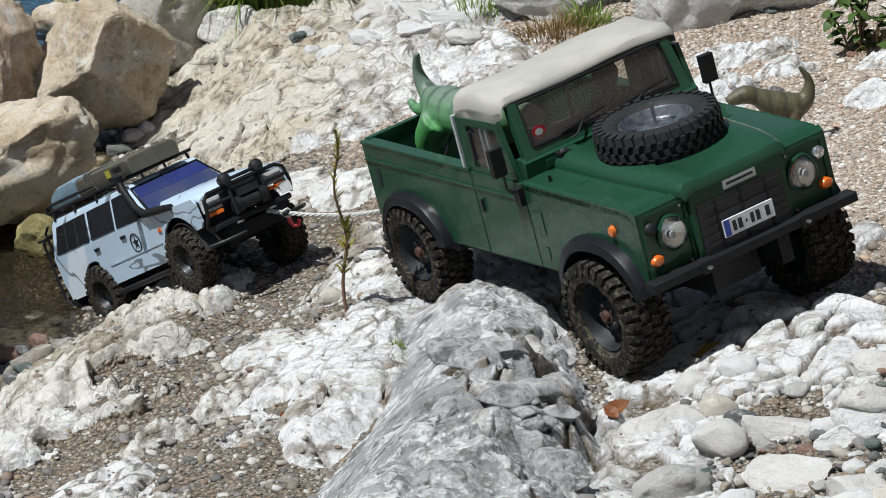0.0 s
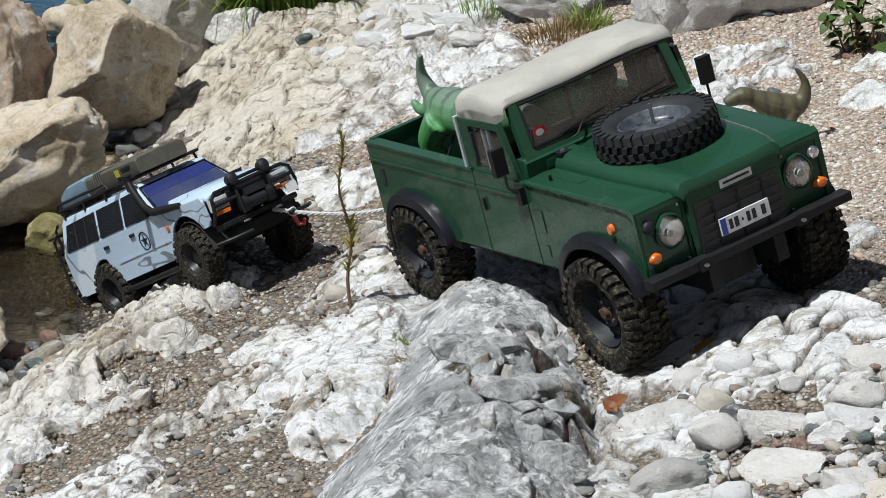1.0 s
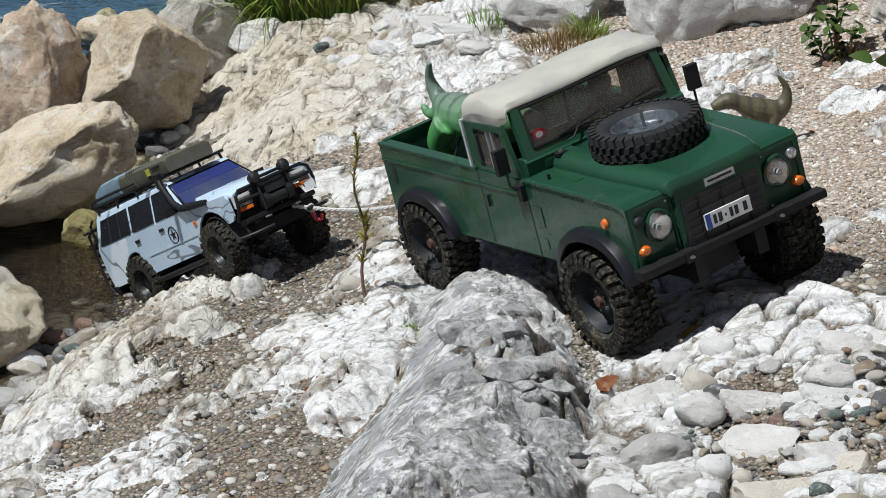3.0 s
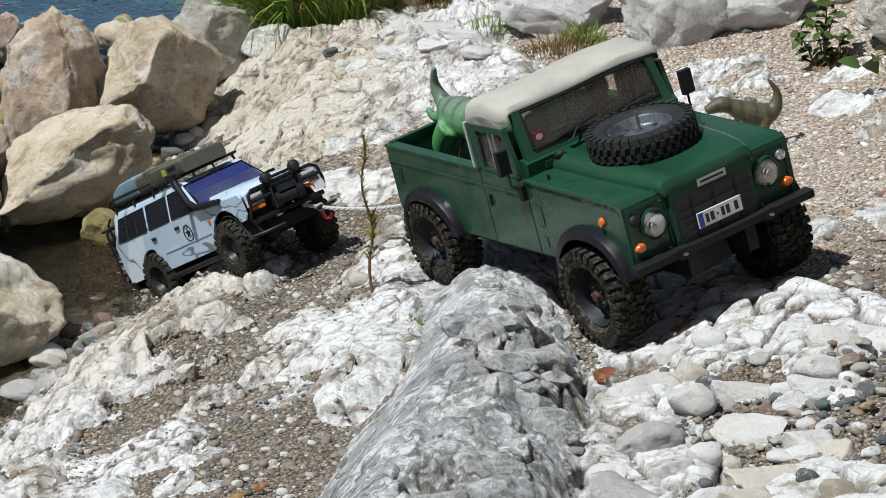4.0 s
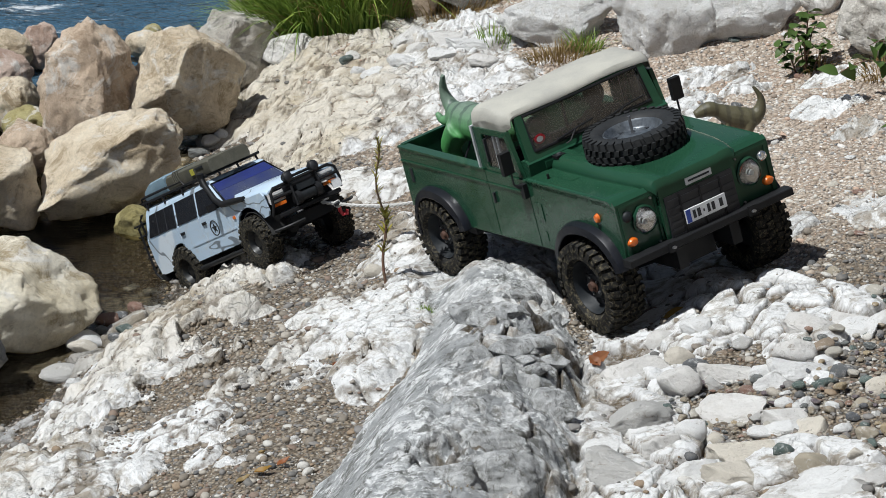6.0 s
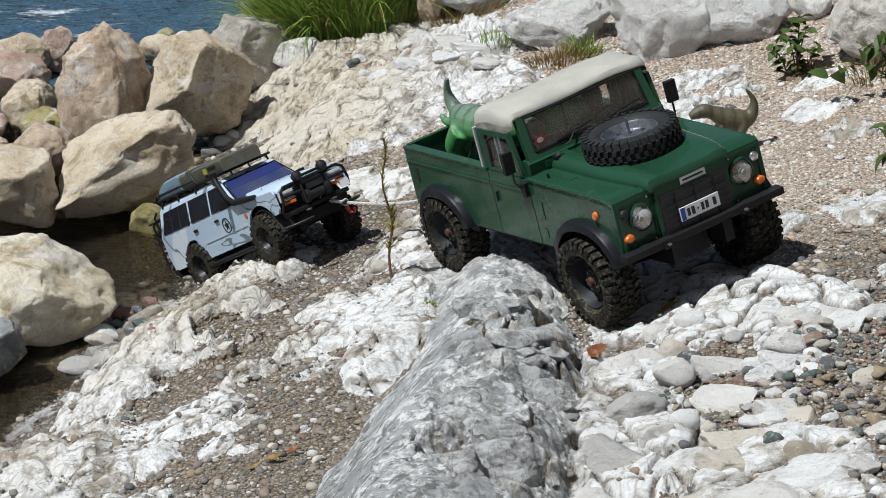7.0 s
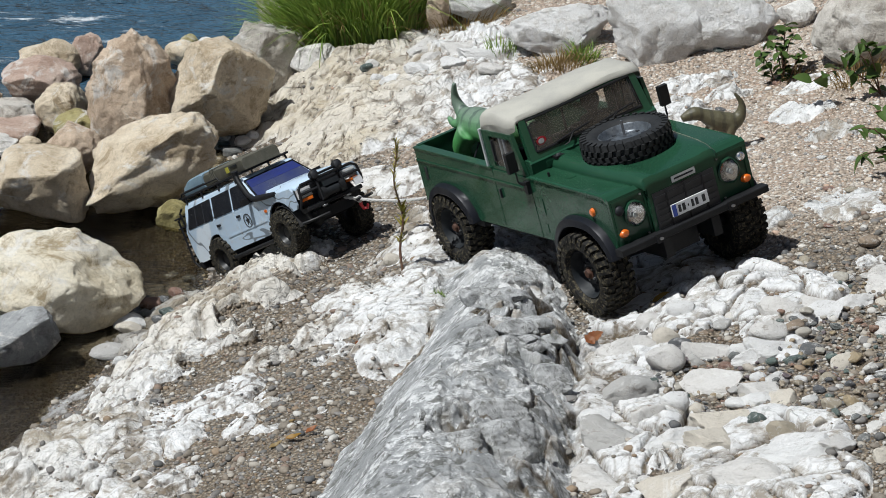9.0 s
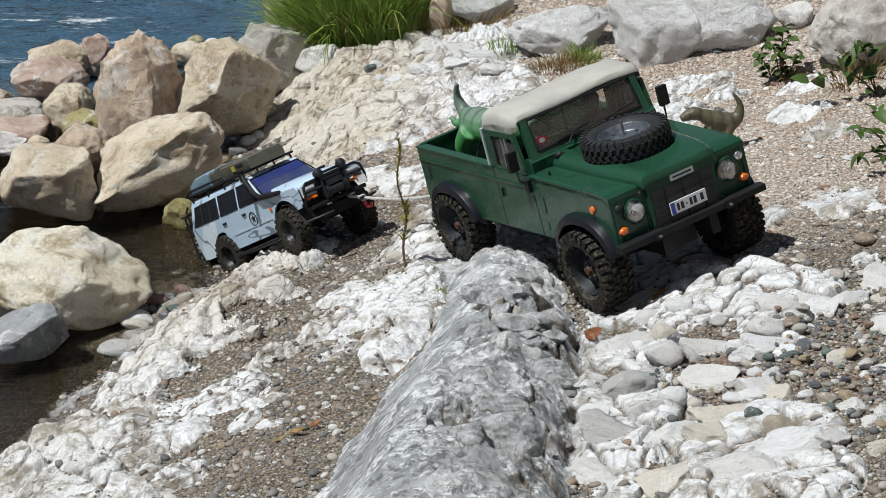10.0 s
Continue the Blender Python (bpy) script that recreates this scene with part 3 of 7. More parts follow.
def bank(x, y):
    """Height, and how far the ground is bare rock, blue-grey rock and buff rock."""
    x, y = np.asarray(x, float), np.asarray(y, float)
    yc = np.clip(y, 0.4, 4.4)
    d = x - shore(yc)
    z = sum(np.interp(d + k, BANK_D, BANK_Z) for k in (-0.03, -0.015, 0, 0.015, 0.03)) / 5
    inner = step(1.6, 1.0, np.abs(x)) * step(0.3, 0.8, y) * step(5.5, 4.2, y)
    wob = fbm(x * 9, y * 9, 4, 40)
    z = z + inner * 0.016 * fbm(x * 5, y * 5, 3, 3)
    rock, tan, lift = np.zeros(x.shape), np.zeros(x.shape), np.zeros(x.shape)
    for (cx, cy, rx, ry, a, high, tn) in LEDGES:
        u, v = (x - cx), (y - cy)
        u, v = (u * math.cos(a) + v * math.sin(a)) / rx, (-u * math.sin(a) + v * math.cos(a)) / ry
        r = np.sqrt(u * u + v * v) + 0.75 * wob
        m = step(1.02, 0.80, r)
        rock = np.maximum(rock, m)
        tan = np.maximum(tan, m * tn)
        lift = np.maximum(lift, high * step(1.15, 0.45, r))
    # paler broken rock shows through the gravel over most of the bank
    show = fbm(x * 7, y * 5, 4, 33)
    more = step(1.75, 2.0, y) * step(0.22, 0.05, x + 0.06 * (y - 2)) * inner
    m = step(0.05 - 0.20 * more, 0.16 - 0.20 * more, show) * inner * step(-0.03, 0.05, d) * (0.25 + 0.75 * np.maximum(more, step(0.42, 0.1, np.abs(x + 0.3)) * step(2.1, 1.8, y) * step(1.5, 1.75, y)))
    rock = np.maximum(rock, m)
    lift = np.maximum(lift, 0.006 * m)
    tan = np.maximum(tan, 0.8 * m * step(2.05, 2.3, y) * step(0.02, -0.13, x))
    # flagged white bedrock on the dry side of the ridge
    right = step(0.085, 0.115, x - 0.05 * (y - 1.3)) * step(1.92, 1.82, y)
    bare = fbm(x * 13, y * 11, 3, 201) + 0.30 * step(1.50, 1.60, y) - 0.34 * step(0.15, 0.22, x) * step(1.58, 1.48, y) + 0.22 * step(0.20, 0.13, x) - 0.30 * step(0.27, 0.34, x) - 0.14 * step(0.17, 0.22, x)
    flags = right * step(-0.10, 0.03, bare) * inner
    rock = np.maximum(rock, flags)
    lift = np.maximum(lift, 0.004 * flags)
    wx, wy = x + 0.010 * vnoise(x * 30, y * 30, 70) + 0.003 * vnoise(x * 90, y * 90, 72), y + 0.010 * vnoise(x * 30, y * 30, 71) + 0.003 * vnoise(x * 90, y * 90, 73)
    b1, e1, t1, c1 = blocks(wx * 25 + wy * 8, wy * 20 - wx * 7, 11)
    b2, e2, t2, c2 = blocks(wx * 55 - wy * 13, wy * 46 + wx * 12, 23)
    b4, e4, t4, _ = blocks(wx * 140 + wy * 30, wy * 115 - wx * 30, 37)
    vary, vary2 = step(-0.15, 0.25, fbm(x * 8, y * 8, 2, 91)), step(-0.12, 0.22, fbm(x * 12, y * 12, 2, 93))
    def dome(e):
        return 1 - (1 - np.clip(e / 0.6, 0, 1)) ** 2
    dome1, dome2, dome4 = dome(e1), dome(e2), dome(e4)
    n1, n2, n3 = fbm(wx * 24 + wy * 6, wy * 30 - wx * 8, 4, 5, 0.5), fbm(wx * 60, wy * 75, 4, 8, 0.55), fbm(wx * 190, wy * 190, 3, 18, 0.6)
    rough = 0.013 * b1 * (0.35 + 0.65 * vary) + 0.004 * (dome1 - 0.7) + (0.002 + 0.005 * vary2) * b2 + 0.003 * vary2 * (dome2 - 0.7) + 0.0012 * b4 + 0.0016 * vary * (dome4 - 0.7) + 0.004 * n1 + 0.0030 * n2 + 0.0010 * n3
    hair = vnoise(x * 70, y * 70, 131) * 0.07
    flag_joint = step(0.17, 0.03, e1 + hair)
    slab_z = 0.0060 * b1 + 0.003 * (dome1 - 0.7) + 0.0035 * vary * b2 + 0.002 * n1 + 0.0014 * n2 + 0.0006 * n3 - 0.005 * flag_joint - 0.002 * vary * step(0.22, 0.04, e2 + hair)
    rough = rough * (1 - right) + slab_z * right
    gap = (1 - right) * step(0.07, 0.02, e1 + 0.10 * vnoise(x * 60, y * 60, 99)) * step(-0.1, 0.15, fbm(x * 10, y * 10, 2, 98))
    rock = rock * (1 - 0.9 * step(0.08, 0.20, fbm(x * 17, y * 13, 3, 221)) * step(-0.10, -0.14, x) * step(2.12, 2.02, y) * step(1.62, 1.70, y))
    plain = step(-0.125, -0.09, x) * step(-0.005, -0.04, x) * step(1.58, 1.63, y) * step(1.90, 1.84, y)
    rough = rough * (1 - 0.6 * plain)
    # the blue-grey ridge: a smooth slab face to the water, a broken crest, a steep dry side
    ax = np.interp(y, [0.5, 1.0, 1.2, 1.4, 1.46, 1.59, 1.68, 1.73, 1.82, 1.95], [-0.08, -0.055, -0.030, -0.004, 0.008, 0.025, 0.035, 0.040, 0.038, 0.03]) + 0.004 * vnoise(y * 14, y * 0 + 2.5, 9)
    width = np.interp(y, [0.5, 1.0, 1.2, 1.4, 1.46, 1.59, 1.68, 1.73, 1.82, 1.95], [0.16, 0.130, 0.113, 0.098, 0.091, 0.080, 0.066, 0.062, 0.062, 0.06])
    u = (x - ax) / width + 0.10 * fbm(x * 14, y * 10, 3, 51)
    face = np.clip((u + 1.0) / 0.85, 0, 1)
    body = np.where(u < 0.0, 0.35 * face + 0.65 * step(0, 1, face), 1 - 0.12 * np.clip(u, 0, 1)) * (0.72 * step(1.20, 0.12, u) + 0.28 * step(1.08, 0.66, u))
    top = np.interp(y, [0.5, 1.15, 1.35, 1.5, 1.7, 1.82, 1.95], [0.0, 0.082, 0.078, 0.062, 0.040, 0.026, 0.0])
    g = step(0.02, 0.16, body) * step(1.99, 1.90, y) * step(0.5, 0.9, y)
    crest = step(-0.38, -0.02, u + 0.5 * vnoise(x * 24, y * 18, 55)) * step(1.25, 0.95, u)
    broken = crest * np.maximum.reduce([step(1.38, 1.46, y + 0.05 * vnoise(x * 20, y * 20, 56)) * step(1.74, 1.64, y), 0.75 * step(0.30, 0.75, u), 0.30 + 0 * u])
    b3, e3, t3, c3 = blocks(wx * 36 + wy * 12, wy * 31 - wx * 10, 31)
    b5, e5, t5, c5 = blocks(wx * 88 - wy * 22, wy * 74 + wx * 20, 41)
    streak = fbm((x - ax) * 75 + y * 9, y * 20, 4, 61, 0.6)
    dents = fbm(x * 38, y * 30, 3, 65)
    jag = 0.0055 * dents + 0.0018 * streak + 0.0030 * n2 * (0.4 + 0.6 * vary) + 0.0012 * t4 + 0.0005 * n3
    jag = jag + broken * (0.026 * t3 + 0.010 * (c3 - 0.5) - 0.006 * step(0.12, 0.02, e3 + hair) + 0.010 * t5 * (0.3 + 0.7 * vary2) + 0.005 * (c5 - 0.5) + 0.0016 * b4)
    # the hollow with loose blocks low on the crest
    hr = np.hypot((x - 0.020) / 0.058, (y - 1.262) / 0.050) + 0.45 * fbm(x * 28, y * 28, 3, 67) + 0.20 * b2
    hollow = step(1.0, 0.80, hr)
    jag = jag - 0.014 * hollow + hollow * (0.008 * b2 + 0.003 * b4)
    pale = np.clip(broken * 1.4, 0, 1) * step(0.50, 0.72, 0.55 * c3 + 0.45 * c5)
    pale = np.maximum(pale, 0.9 * step(1.68, 1.80, y) * step(-0.12, 0.12, streak + 0.25 * n1))
    split = step(0.20, 0.07, e3 + hair) * step(-0.30, 0.0, fbm(x * 16, y * 16, 2, 135)) * step(0.4, 0.8, broken)
    rough = rough * (1 - 0.1 * step(2.15, 2.4, y))
    rock = np.maximum(rock * (1 - 0.75 * gap), g)
    z = z + inner * (rock * (lift * (1 - g) + (1 - g) * rough) + top * body + g * jag)
    z = z + inner * (1 - rock) * (0.003 * fbm(x * 45, y * 45, 3, 15) + 0.007 * fbm(x * 15, y * 15, 2, 16))
    for rx, ry, rz in RESTS:
        z = z + step(0.080, 0.016, np.hypot(x - rx, y - ry)) * (rz - z)
    # dirt in joints and low spots, with recess shade painted into the same mask
    grime_shade = (1 - right) * rock * np.maximum(step(0.0, 0.22, -n1 + 0.3 * n2 + 0.5 * fbm(x * 6, y * 6, 3, 137)) * step(0.75, 0.35, dome2), step(0.10, 0.03, e1 + hair) * step(-0.1, 0.1, fbm(x * 10, y * 10, 2, 139)))
    CRACKS["last"] = np.clip(np.maximum.reduce([(1 - g) * right * rock * np.maximum(step(0.12, 0.05, e1 + hair), 0.8 * vary * step(0.13, 0.05, e2 + hair)), g * split, 0.8 * (1 - g) * grime_shade, 0.75 * g * hollow * step(0.35, 0.1, e2 + hair)]), 0, 1)
    patch = step(0.05, 0.3, fbm(x * 9, y * 7, 3, 77) + 0.1) * step(0.1, 0.3, x) * rock * (1 - g)
    return z, rock, np.maximum(g * (1 - 0.8 * pale), 0.30 * patch), tan


def spread(*runs):
    return np.concatenate([np.linspace(a, b, n, endpoint=False) for a, b, n in runs])


FIELD = {}


def height(x, y, what="Z"):
    """The built ground's height (or rock share) at a place."""
    xs, ys, Z = FIELD["xs"], FIELD["ys"], FIELD[what]
    i, j = min(max(int(np.searchsorted(xs, x)) - 1, 0), len(xs) - 2), min(max(int(np.searchsorted(ys, y)) - 1, 0), len(ys) - 2)
    u, v = (x - xs[i]) / (xs[i + 1] - xs[i]), (y - ys[j]) / (ys[j + 1] - ys[j])
    return float((Z[j, i] * (1 - u) + Z[j, i + 1] * u) * (1 - v) + (Z[j + 1, i] * (1 - u) + Z[j + 1, i + 1] * u) * v)


def build_ground():
    far = np.array([0.05, 0.12, 0.25, 0.5, 1, 2, 4, 8, 15, 25, 40, 60])
    xs = np.concatenate([-0.72 - far[::-1], spread((-0.72, -0.5, 60), (-0.5, -0.16, 190), (-0.16, 0.36, 380), (0.36, 0.5, 80), (0.5, 0.65, 40)), 0.65 + far])
    ys = np.concatenate([1.0 - far[::-1], spread((1.0, 1.9, 600), (1.9, 2.7, 270), (2.7, 3.8, 140)), 3.8 + far])
    X, Y = np.meshgrid(xs, ys)
    Z, rock, grey, tan = bank(X, Y)
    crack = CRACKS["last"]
    nx, ny = len(xs), len(ys)
    i = np.arange(nx * ny).reshape(ny, nx)
    quads = np.stack([i[:-1, :-1], i[:-1, 1:], i[1:, 1:], i[1:, :-1]], -1).reshape(-1, 4)
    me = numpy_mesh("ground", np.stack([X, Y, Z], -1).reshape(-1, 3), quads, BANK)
    # damp band above the water, then painted depth darkening below it
    wet_depth = 0.5 * step(WATER_Z + 0.04, WATER_Z + 0.008, Z) + 0.3 * step(WATER_Z + 0.008, WATER_Z - 0.003, Z) + 0.2 * step(WATER_Z - 0.005, WATER_Z - 0.07, Z)
    for name, v in (("rock", rock), ("grey", grey), ("tan", tan), ("crack", crack), ("wet_depth", wet_depth), ("sand", step(0.0, 0.16, X + 0.3 * (Y - 1.9)) * step(1.62, 1.95, Y))):
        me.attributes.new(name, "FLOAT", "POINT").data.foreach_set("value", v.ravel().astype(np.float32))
    FIELD.update(xs=xs, ys=ys, Z=Z, rock=rock, grey=grey)
    return tagged(new("ground", me), "river bank of broken white limestone and gravel", "ground", kind="structure")


def build_water():
    xs = np.concatenate([[-16, -10, -6, -4, -3, -2], np.linspace(-1.5, 0.6, 90), [2]])
    ys = np.concatenate([[-30, -10, -3, 0], np.linspace(0.8, 4.6, 120), [5.5, 7, 10, 16, 30, 60]])
    X, Y = np.meshgrid(xs, ys)
    Z = np.full(X.shape, WATER_Z)
    nx, ny = len(xs), len(ys)
    i = np.arange(nx * ny).reshape(ny, nx)
    quads = np.stack([i[:-1, :-1], i[:-1, 1:], i[1:, 1:], i[1:, :-1]], -1).reshape(-1, 4)
    me = numpy_mesh("water", np.stack([X, Y, Z], -1).reshape(-1, 3), quads, WATER)
    calm = step(3.15, 2.75, Y + 0.35 * (X + 0.5)) * step(-1.1, -0.8, X)
    me.attributes.new("calm", "FLOAT", "POINT").data.foreach_set("value", calm.ravel().astype(np.float32))
    ob = tagged(new("water", me), "clear shallow pool and blue rippled river water", "water", kind="structure")
    ob.visible_shadow = False
    return ob


build_ground()
build_water()


# ---- boulders ----
def boulder_mesh(name, size, seed, material, cuts=7, lump=0.12, level=5, sharp=0.62, turn=(0, 0, 0), rugged=0.3, stretch=(1, 1, 1), faces=(), press=0.86):
    """A lumpy block: a ball cut by planes, roughened, turned, and brought to its size. Its base lies at z = 0."""
    rng = random.Random(seed)
    bm = bmesh.new()
    bmesh.ops.create_icosphere(bm, subdivisions=level, radius=1.0)
    planes = []
    for k in range(cuts):
        v = Vector((rng.gauss(0, 1), rng.gauss(0, 1), rng.gauss(0.15, 0.8))).normalized()
        planes.append((v, rng.uniform(sharp, sharp + 0.22)))
    planes += [(Vector(f[:3]).normalized(), f[3]) for f in faces]
    off = Vector((rng.uniform(0, 50), rng.uniform(0, 50), rng.uniform(0, 50)))
    spin = Euler([radians(v) for v in turn]).to_matrix()
    pts = []
    for v in bm.verts:
        p = v.co.copy()
        for nrm, dist in planes:
            e = p.dot(nrm) - dist
            if e > 0:
                p -= nrm * e * press
        w = noise.fractal(p * 1.3 + off, 0.9, 2.1, 3) * lump + noise.fractal(p * 4.5 + off, 0.7, 2.2, 5) * lump * rugged
        p = p * (1 + w)
        pts.append(spin @ Vector((p.x * stretch[0], p.y * stretch[1], p.z * stretch[2])))
    a = np.array(pts)
    lo, hi = a.min(0), a.max(0)
    a = (a - [(lo[0] + hi[0]) / 2, (lo[1] + hi[1]) / 2, lo[2]]) / (hi - lo) * np.array(size)
    for v, p in zip(bm.verts, a):
        v.co = p
    me = bpy.data.meshes.new(name)
    bm.to_mesh(me)
    bm.free()
    me.materials.append(material)
    me.shade_smooth()
    return me


def boulder(x, y, z, size, seed, material, label, turn=0, tip=0, lean=0, cuts=7, lump=0.12, sharp=0.62, name="boulder", category="boulder", level=5, group="boulders along the river", rugged=0.3, stretch=(1, 1, 1), faces=(), press=0.86):
    ob = new(name, boulder_mesh(name, size, seed, material, cuts, lump, level, sharp, (tip, lean, turn), rugged, stretch, faces, press))
    ob.matrix_world = pose(x, y, z)
    return tagged(ob, label, category, group)


boulder(-0.477, 2.789, -0.218, (0.137, 0.103, 0.201), 11, BROWN_STONE, 'upright brown weathered boulder at the water', cuts=3, lump=0.15, rugged=0.6, stretch=(1, 0.8, 1.15), lean=-6, faces=[(-0.9, -0.3, 0.12, 0.66), (0.85, -0.45, 0.1, 0.64), (0.1, -0.75, 0.55, 0.6), (-0.35, -0.1, 1, 0.68), (0.6, -0.2, 0.8, 0.72)])
boulder(-0.414, 2.568, -0.220, (0.178, 0.125, 0.151), 12, TAN_STONE, 'long wedge-shaped tan boulder lying at the pool', cuts=2, lump=0.15, rugged=0.5, stretch=(1.55, 1, 0.95), lean=-27, faces=[(-0.35, -0.4, 0.85, 0.5), (0.3, -0.9, -0.15, 0.5), (0.1, -0.2, 1, 0.6), (-0.2, -0.7, -0.7, 0.6)])
boulder(-0.349, 2.806, -0.186, (0.163, 0.114, 0.152), 13, TAN_STONE, 'large square-shouldered tan boulder on the bank', cuts=3, lump=0.15, rugged=0.5, lean=5, faces=[(-0.8, -0.5, 0.42, 0.5), (0.75, -0.65, 0.12, 0.5), (-0.15, 0, 1, 0.62), (0.5, 0.2, 0.8, 0.66), (0.1, -0.7, -0.7, 0.6)])
boulder(-0.304, 3.046, -0.185, (0.128, 0.096, 0.118), 14, GREY_STONE, 'grey angular boulder behind tan ones', cuts=3, lump=0.15, rugged=0.5, faces=[(-0.75, -0.45, 0.5, 0.5), (0.65, -0.75, 0.15, 0.52), (0.2, 0.1, 1, 0.6)])
boulder(-0.221, 3.015, -0.159, (0.082, 0.057, 0.066), 104, WHITE_STONE, 'white slab-like boulder by the grass', lean=4)
boulder(-0.288, 2.854, -0.168, (0.022, 0.020, 0.030), 105, GREY_STONE, 'small rounded grey stone on the bank', level=3)
boulder(-0.304, 2.832, -0.176, (0.020, 0.018, 0.023), 106, GREY_STONE, 'small rounded grey stone on the bank', level=3)
boulder(-0.563, 2.530, -0.217, (0.138, 0.110, 0.103), 17, TAN_STONE, 'flat-topped tan boulder standing in the pool', cuts=4, faces=[(0, -0.2, 1, 0.5), (0.1, -1, -0.2, 0.55), (0.8, -0.5, 0.1, 0.62)])
boulder(-0.542, 2.668, -0.199, (0.097, 0.077, 0.081), 108, BROWN_STONE, 'brown rounded boulder between larger ones')
boulder(-0.560, 2.803, -0.196, (0.068, 0.061, 0.057), 109, MOSSY_STONE, 'yellowish rounded boulder between larger ones', cuts=3)
boulder(-0.593, 2.883, -0.199, (0.084, 0.071, 0.082), 110, TAN_STONE, 'pale rounded boulder at the river edge')
boulder(-0.656, 3.044, -0.198, (0.127, 0.102, 0.073), 111, PINK_STONE, 'reddish angular boulder at the river edge', turn=20)
boulder(-0.672, 3.200, -0.208, (0.107, 0.085, 0.073), 112, TAN_STONE, 'tan rounded boulder at the river edge', cuts=3)
boulder(-0.616, 3.219, -0.208, (0.059, 0.047, 0.077), 113, PINK_STONE, 'pink square boulder at the river edge')
boulder(-0.692, 2.941, -0.204, (0.116, 0.104, 0.039), 114, GREY_STONE, 'flat grey boulder at the river edge')
boulder(-0.683, 2.790, -0.203, (0.082, 0.074, 0.032), 115, WHITE_STONE, 'pale small boulder in shallow water')
boulder(-0.627, 2.795, -0.203, (0.037, 0.034, 0.026), 116, TAN_STONE, 'small round tan stone in shallow water', cuts=3, level=4)
boulder(-0.740, 3.017, -0.204, (0.056, 0.051, 0.040), 117, BROWN_STONE, 'small brown boulder at the river edge')
boulder(-0.675, 2.872, -0.204, (0.101, 0.122, 0.034), 118, PINK_STONE, 'flat reddish slab in shallow water')
boulder(-0.518, 3.278, -0.194, (0.033, 0.030, 0.042), 119, GREY_STONE, 'small grey stone at the river edge', level=4)
boulder(-0.465, 3.257, -0.195, (0.054, 0.049, 0.043), 120, TAN_STONE, 'tan stone at the river edge', level=4, cuts=4)
boulder(-0.430, 3.325, -0.193, (0.036, 0.032, 0.029), 121, WHITE_STONE, 'white stone at the river edge', level=4)
boulder(-0.465, 3.377, -0.203, (0.032, 0.029, 0.031), 122, MOSSY_STONE, 'mossy stone at the river edge', level=4)
boulder(-0.501, 3.260, -0.193, (0.025, 0.023, 0.026), 123, BROWN_STONE, 'small brown stone at the river edge', level=4)
boulder(-0.640, 2.702, -0.202, (0.029, 0.026, 0.015), 124, WHITE_STONE, 'pale stone in shallow water', level=4)
boulder(-0.477, 2.157, -0.220, (0.223, 0.156, 0.117), 15, CREAM_STONE, 'large cream limestone boulder with ochre cracks', cuts=4, lump=0.13, rugged=0.5, faces=[(-0.1, -0.35, 1, 0.6), (-0.15, -0.8, 0.5, 0.56), (0.8, -0.35, 0.5, 0.6), (0.5, -0.8, -0.1, 0.62)])
boulder(-0.502, 2.036, -0.212, (0.118, 0.065, 0.072), 16, BLUE_STONE, 'blue-grey angular rock with mossy foot', lean=-30, cuts=4, sharp=0.5, stretch=(1.5, 0.8, 0.8), faces=[(-0.2, -0.4, 0.9, 0.45), (0.2, -0.95, -0.2, 0.45)])
boulder(-0.378, 2.487, -0.223, (0.046, 0.041, 0.054), 127, MOSSY_STONE, 'yellow algae-covered stone half under water', cuts=3)
boulder(0.140, 2.752, -0.047, (0.156, 0.078, 0.082), 128, BLOCK_STONE, 'pale grey limestone block on the bank', sharp=0.5, lean=-6, cuts=18, lump=0.06, rugged=1.3, press=0.99, faces=[(-0.1, -0.7, 0.7, 0.42), (0.4, -0.8, 0.4, 0.5)])
boulder(0.276, 2.632, -0.033, (0.153, 0.076, 0.128), 129, BLOCK_STONE, 'long white limestone outcrop on the bank', sharp=0.5, lean=-8, cuts=18, lump=0.06, rugged=1.3, press=0.99, faces=[(0.1, -0.7, 0.72, 0.4), (-0.4, -0.75, 0.5, 0.5)])
boulder(0.361, 2.622, -0.011, (0.143, 0.072, 0.116), 130, BLOCK_STONE, 'white limestone block on the bank', sharp=0.5, lean=-8, cuts=18, lump=0.06, rugged=1.3, press=0.99, faces=[(0.1, -0.7, 0.72, 0.4), (-0.4, -0.75, 0.5, 0.5)])
boulder(0.342, 2.634, 0.001, (0.024, 0.019, 0.025), 131, WHITE_STONE, 'small white stone by the outcrop', level=4)
boulder(0.452, 2.616, 0.033, (0.054, 0.043, 0.037), 132, WHITE_STONE, 'pale flat stone under brambles', level=4)
boulder(0.515, 2.400, 0.038, (0.157, 0.110, 0.107), 133, GREY_STONE, 'large grey boulder under brambles', sharp=0.6)
boulder(0.032, 3.041, -0.068, (0.103, 0.062, 0.070), 134, BLOCK_STONE, 'pale limestone block behind dry grass', sharp=0.6)
boulder(-0.031, 3.020, -0.081, (0.040, 0.032, 0.080), 135, BROWN_STONE, 'brown stone in dry grass', sharp=0.6)

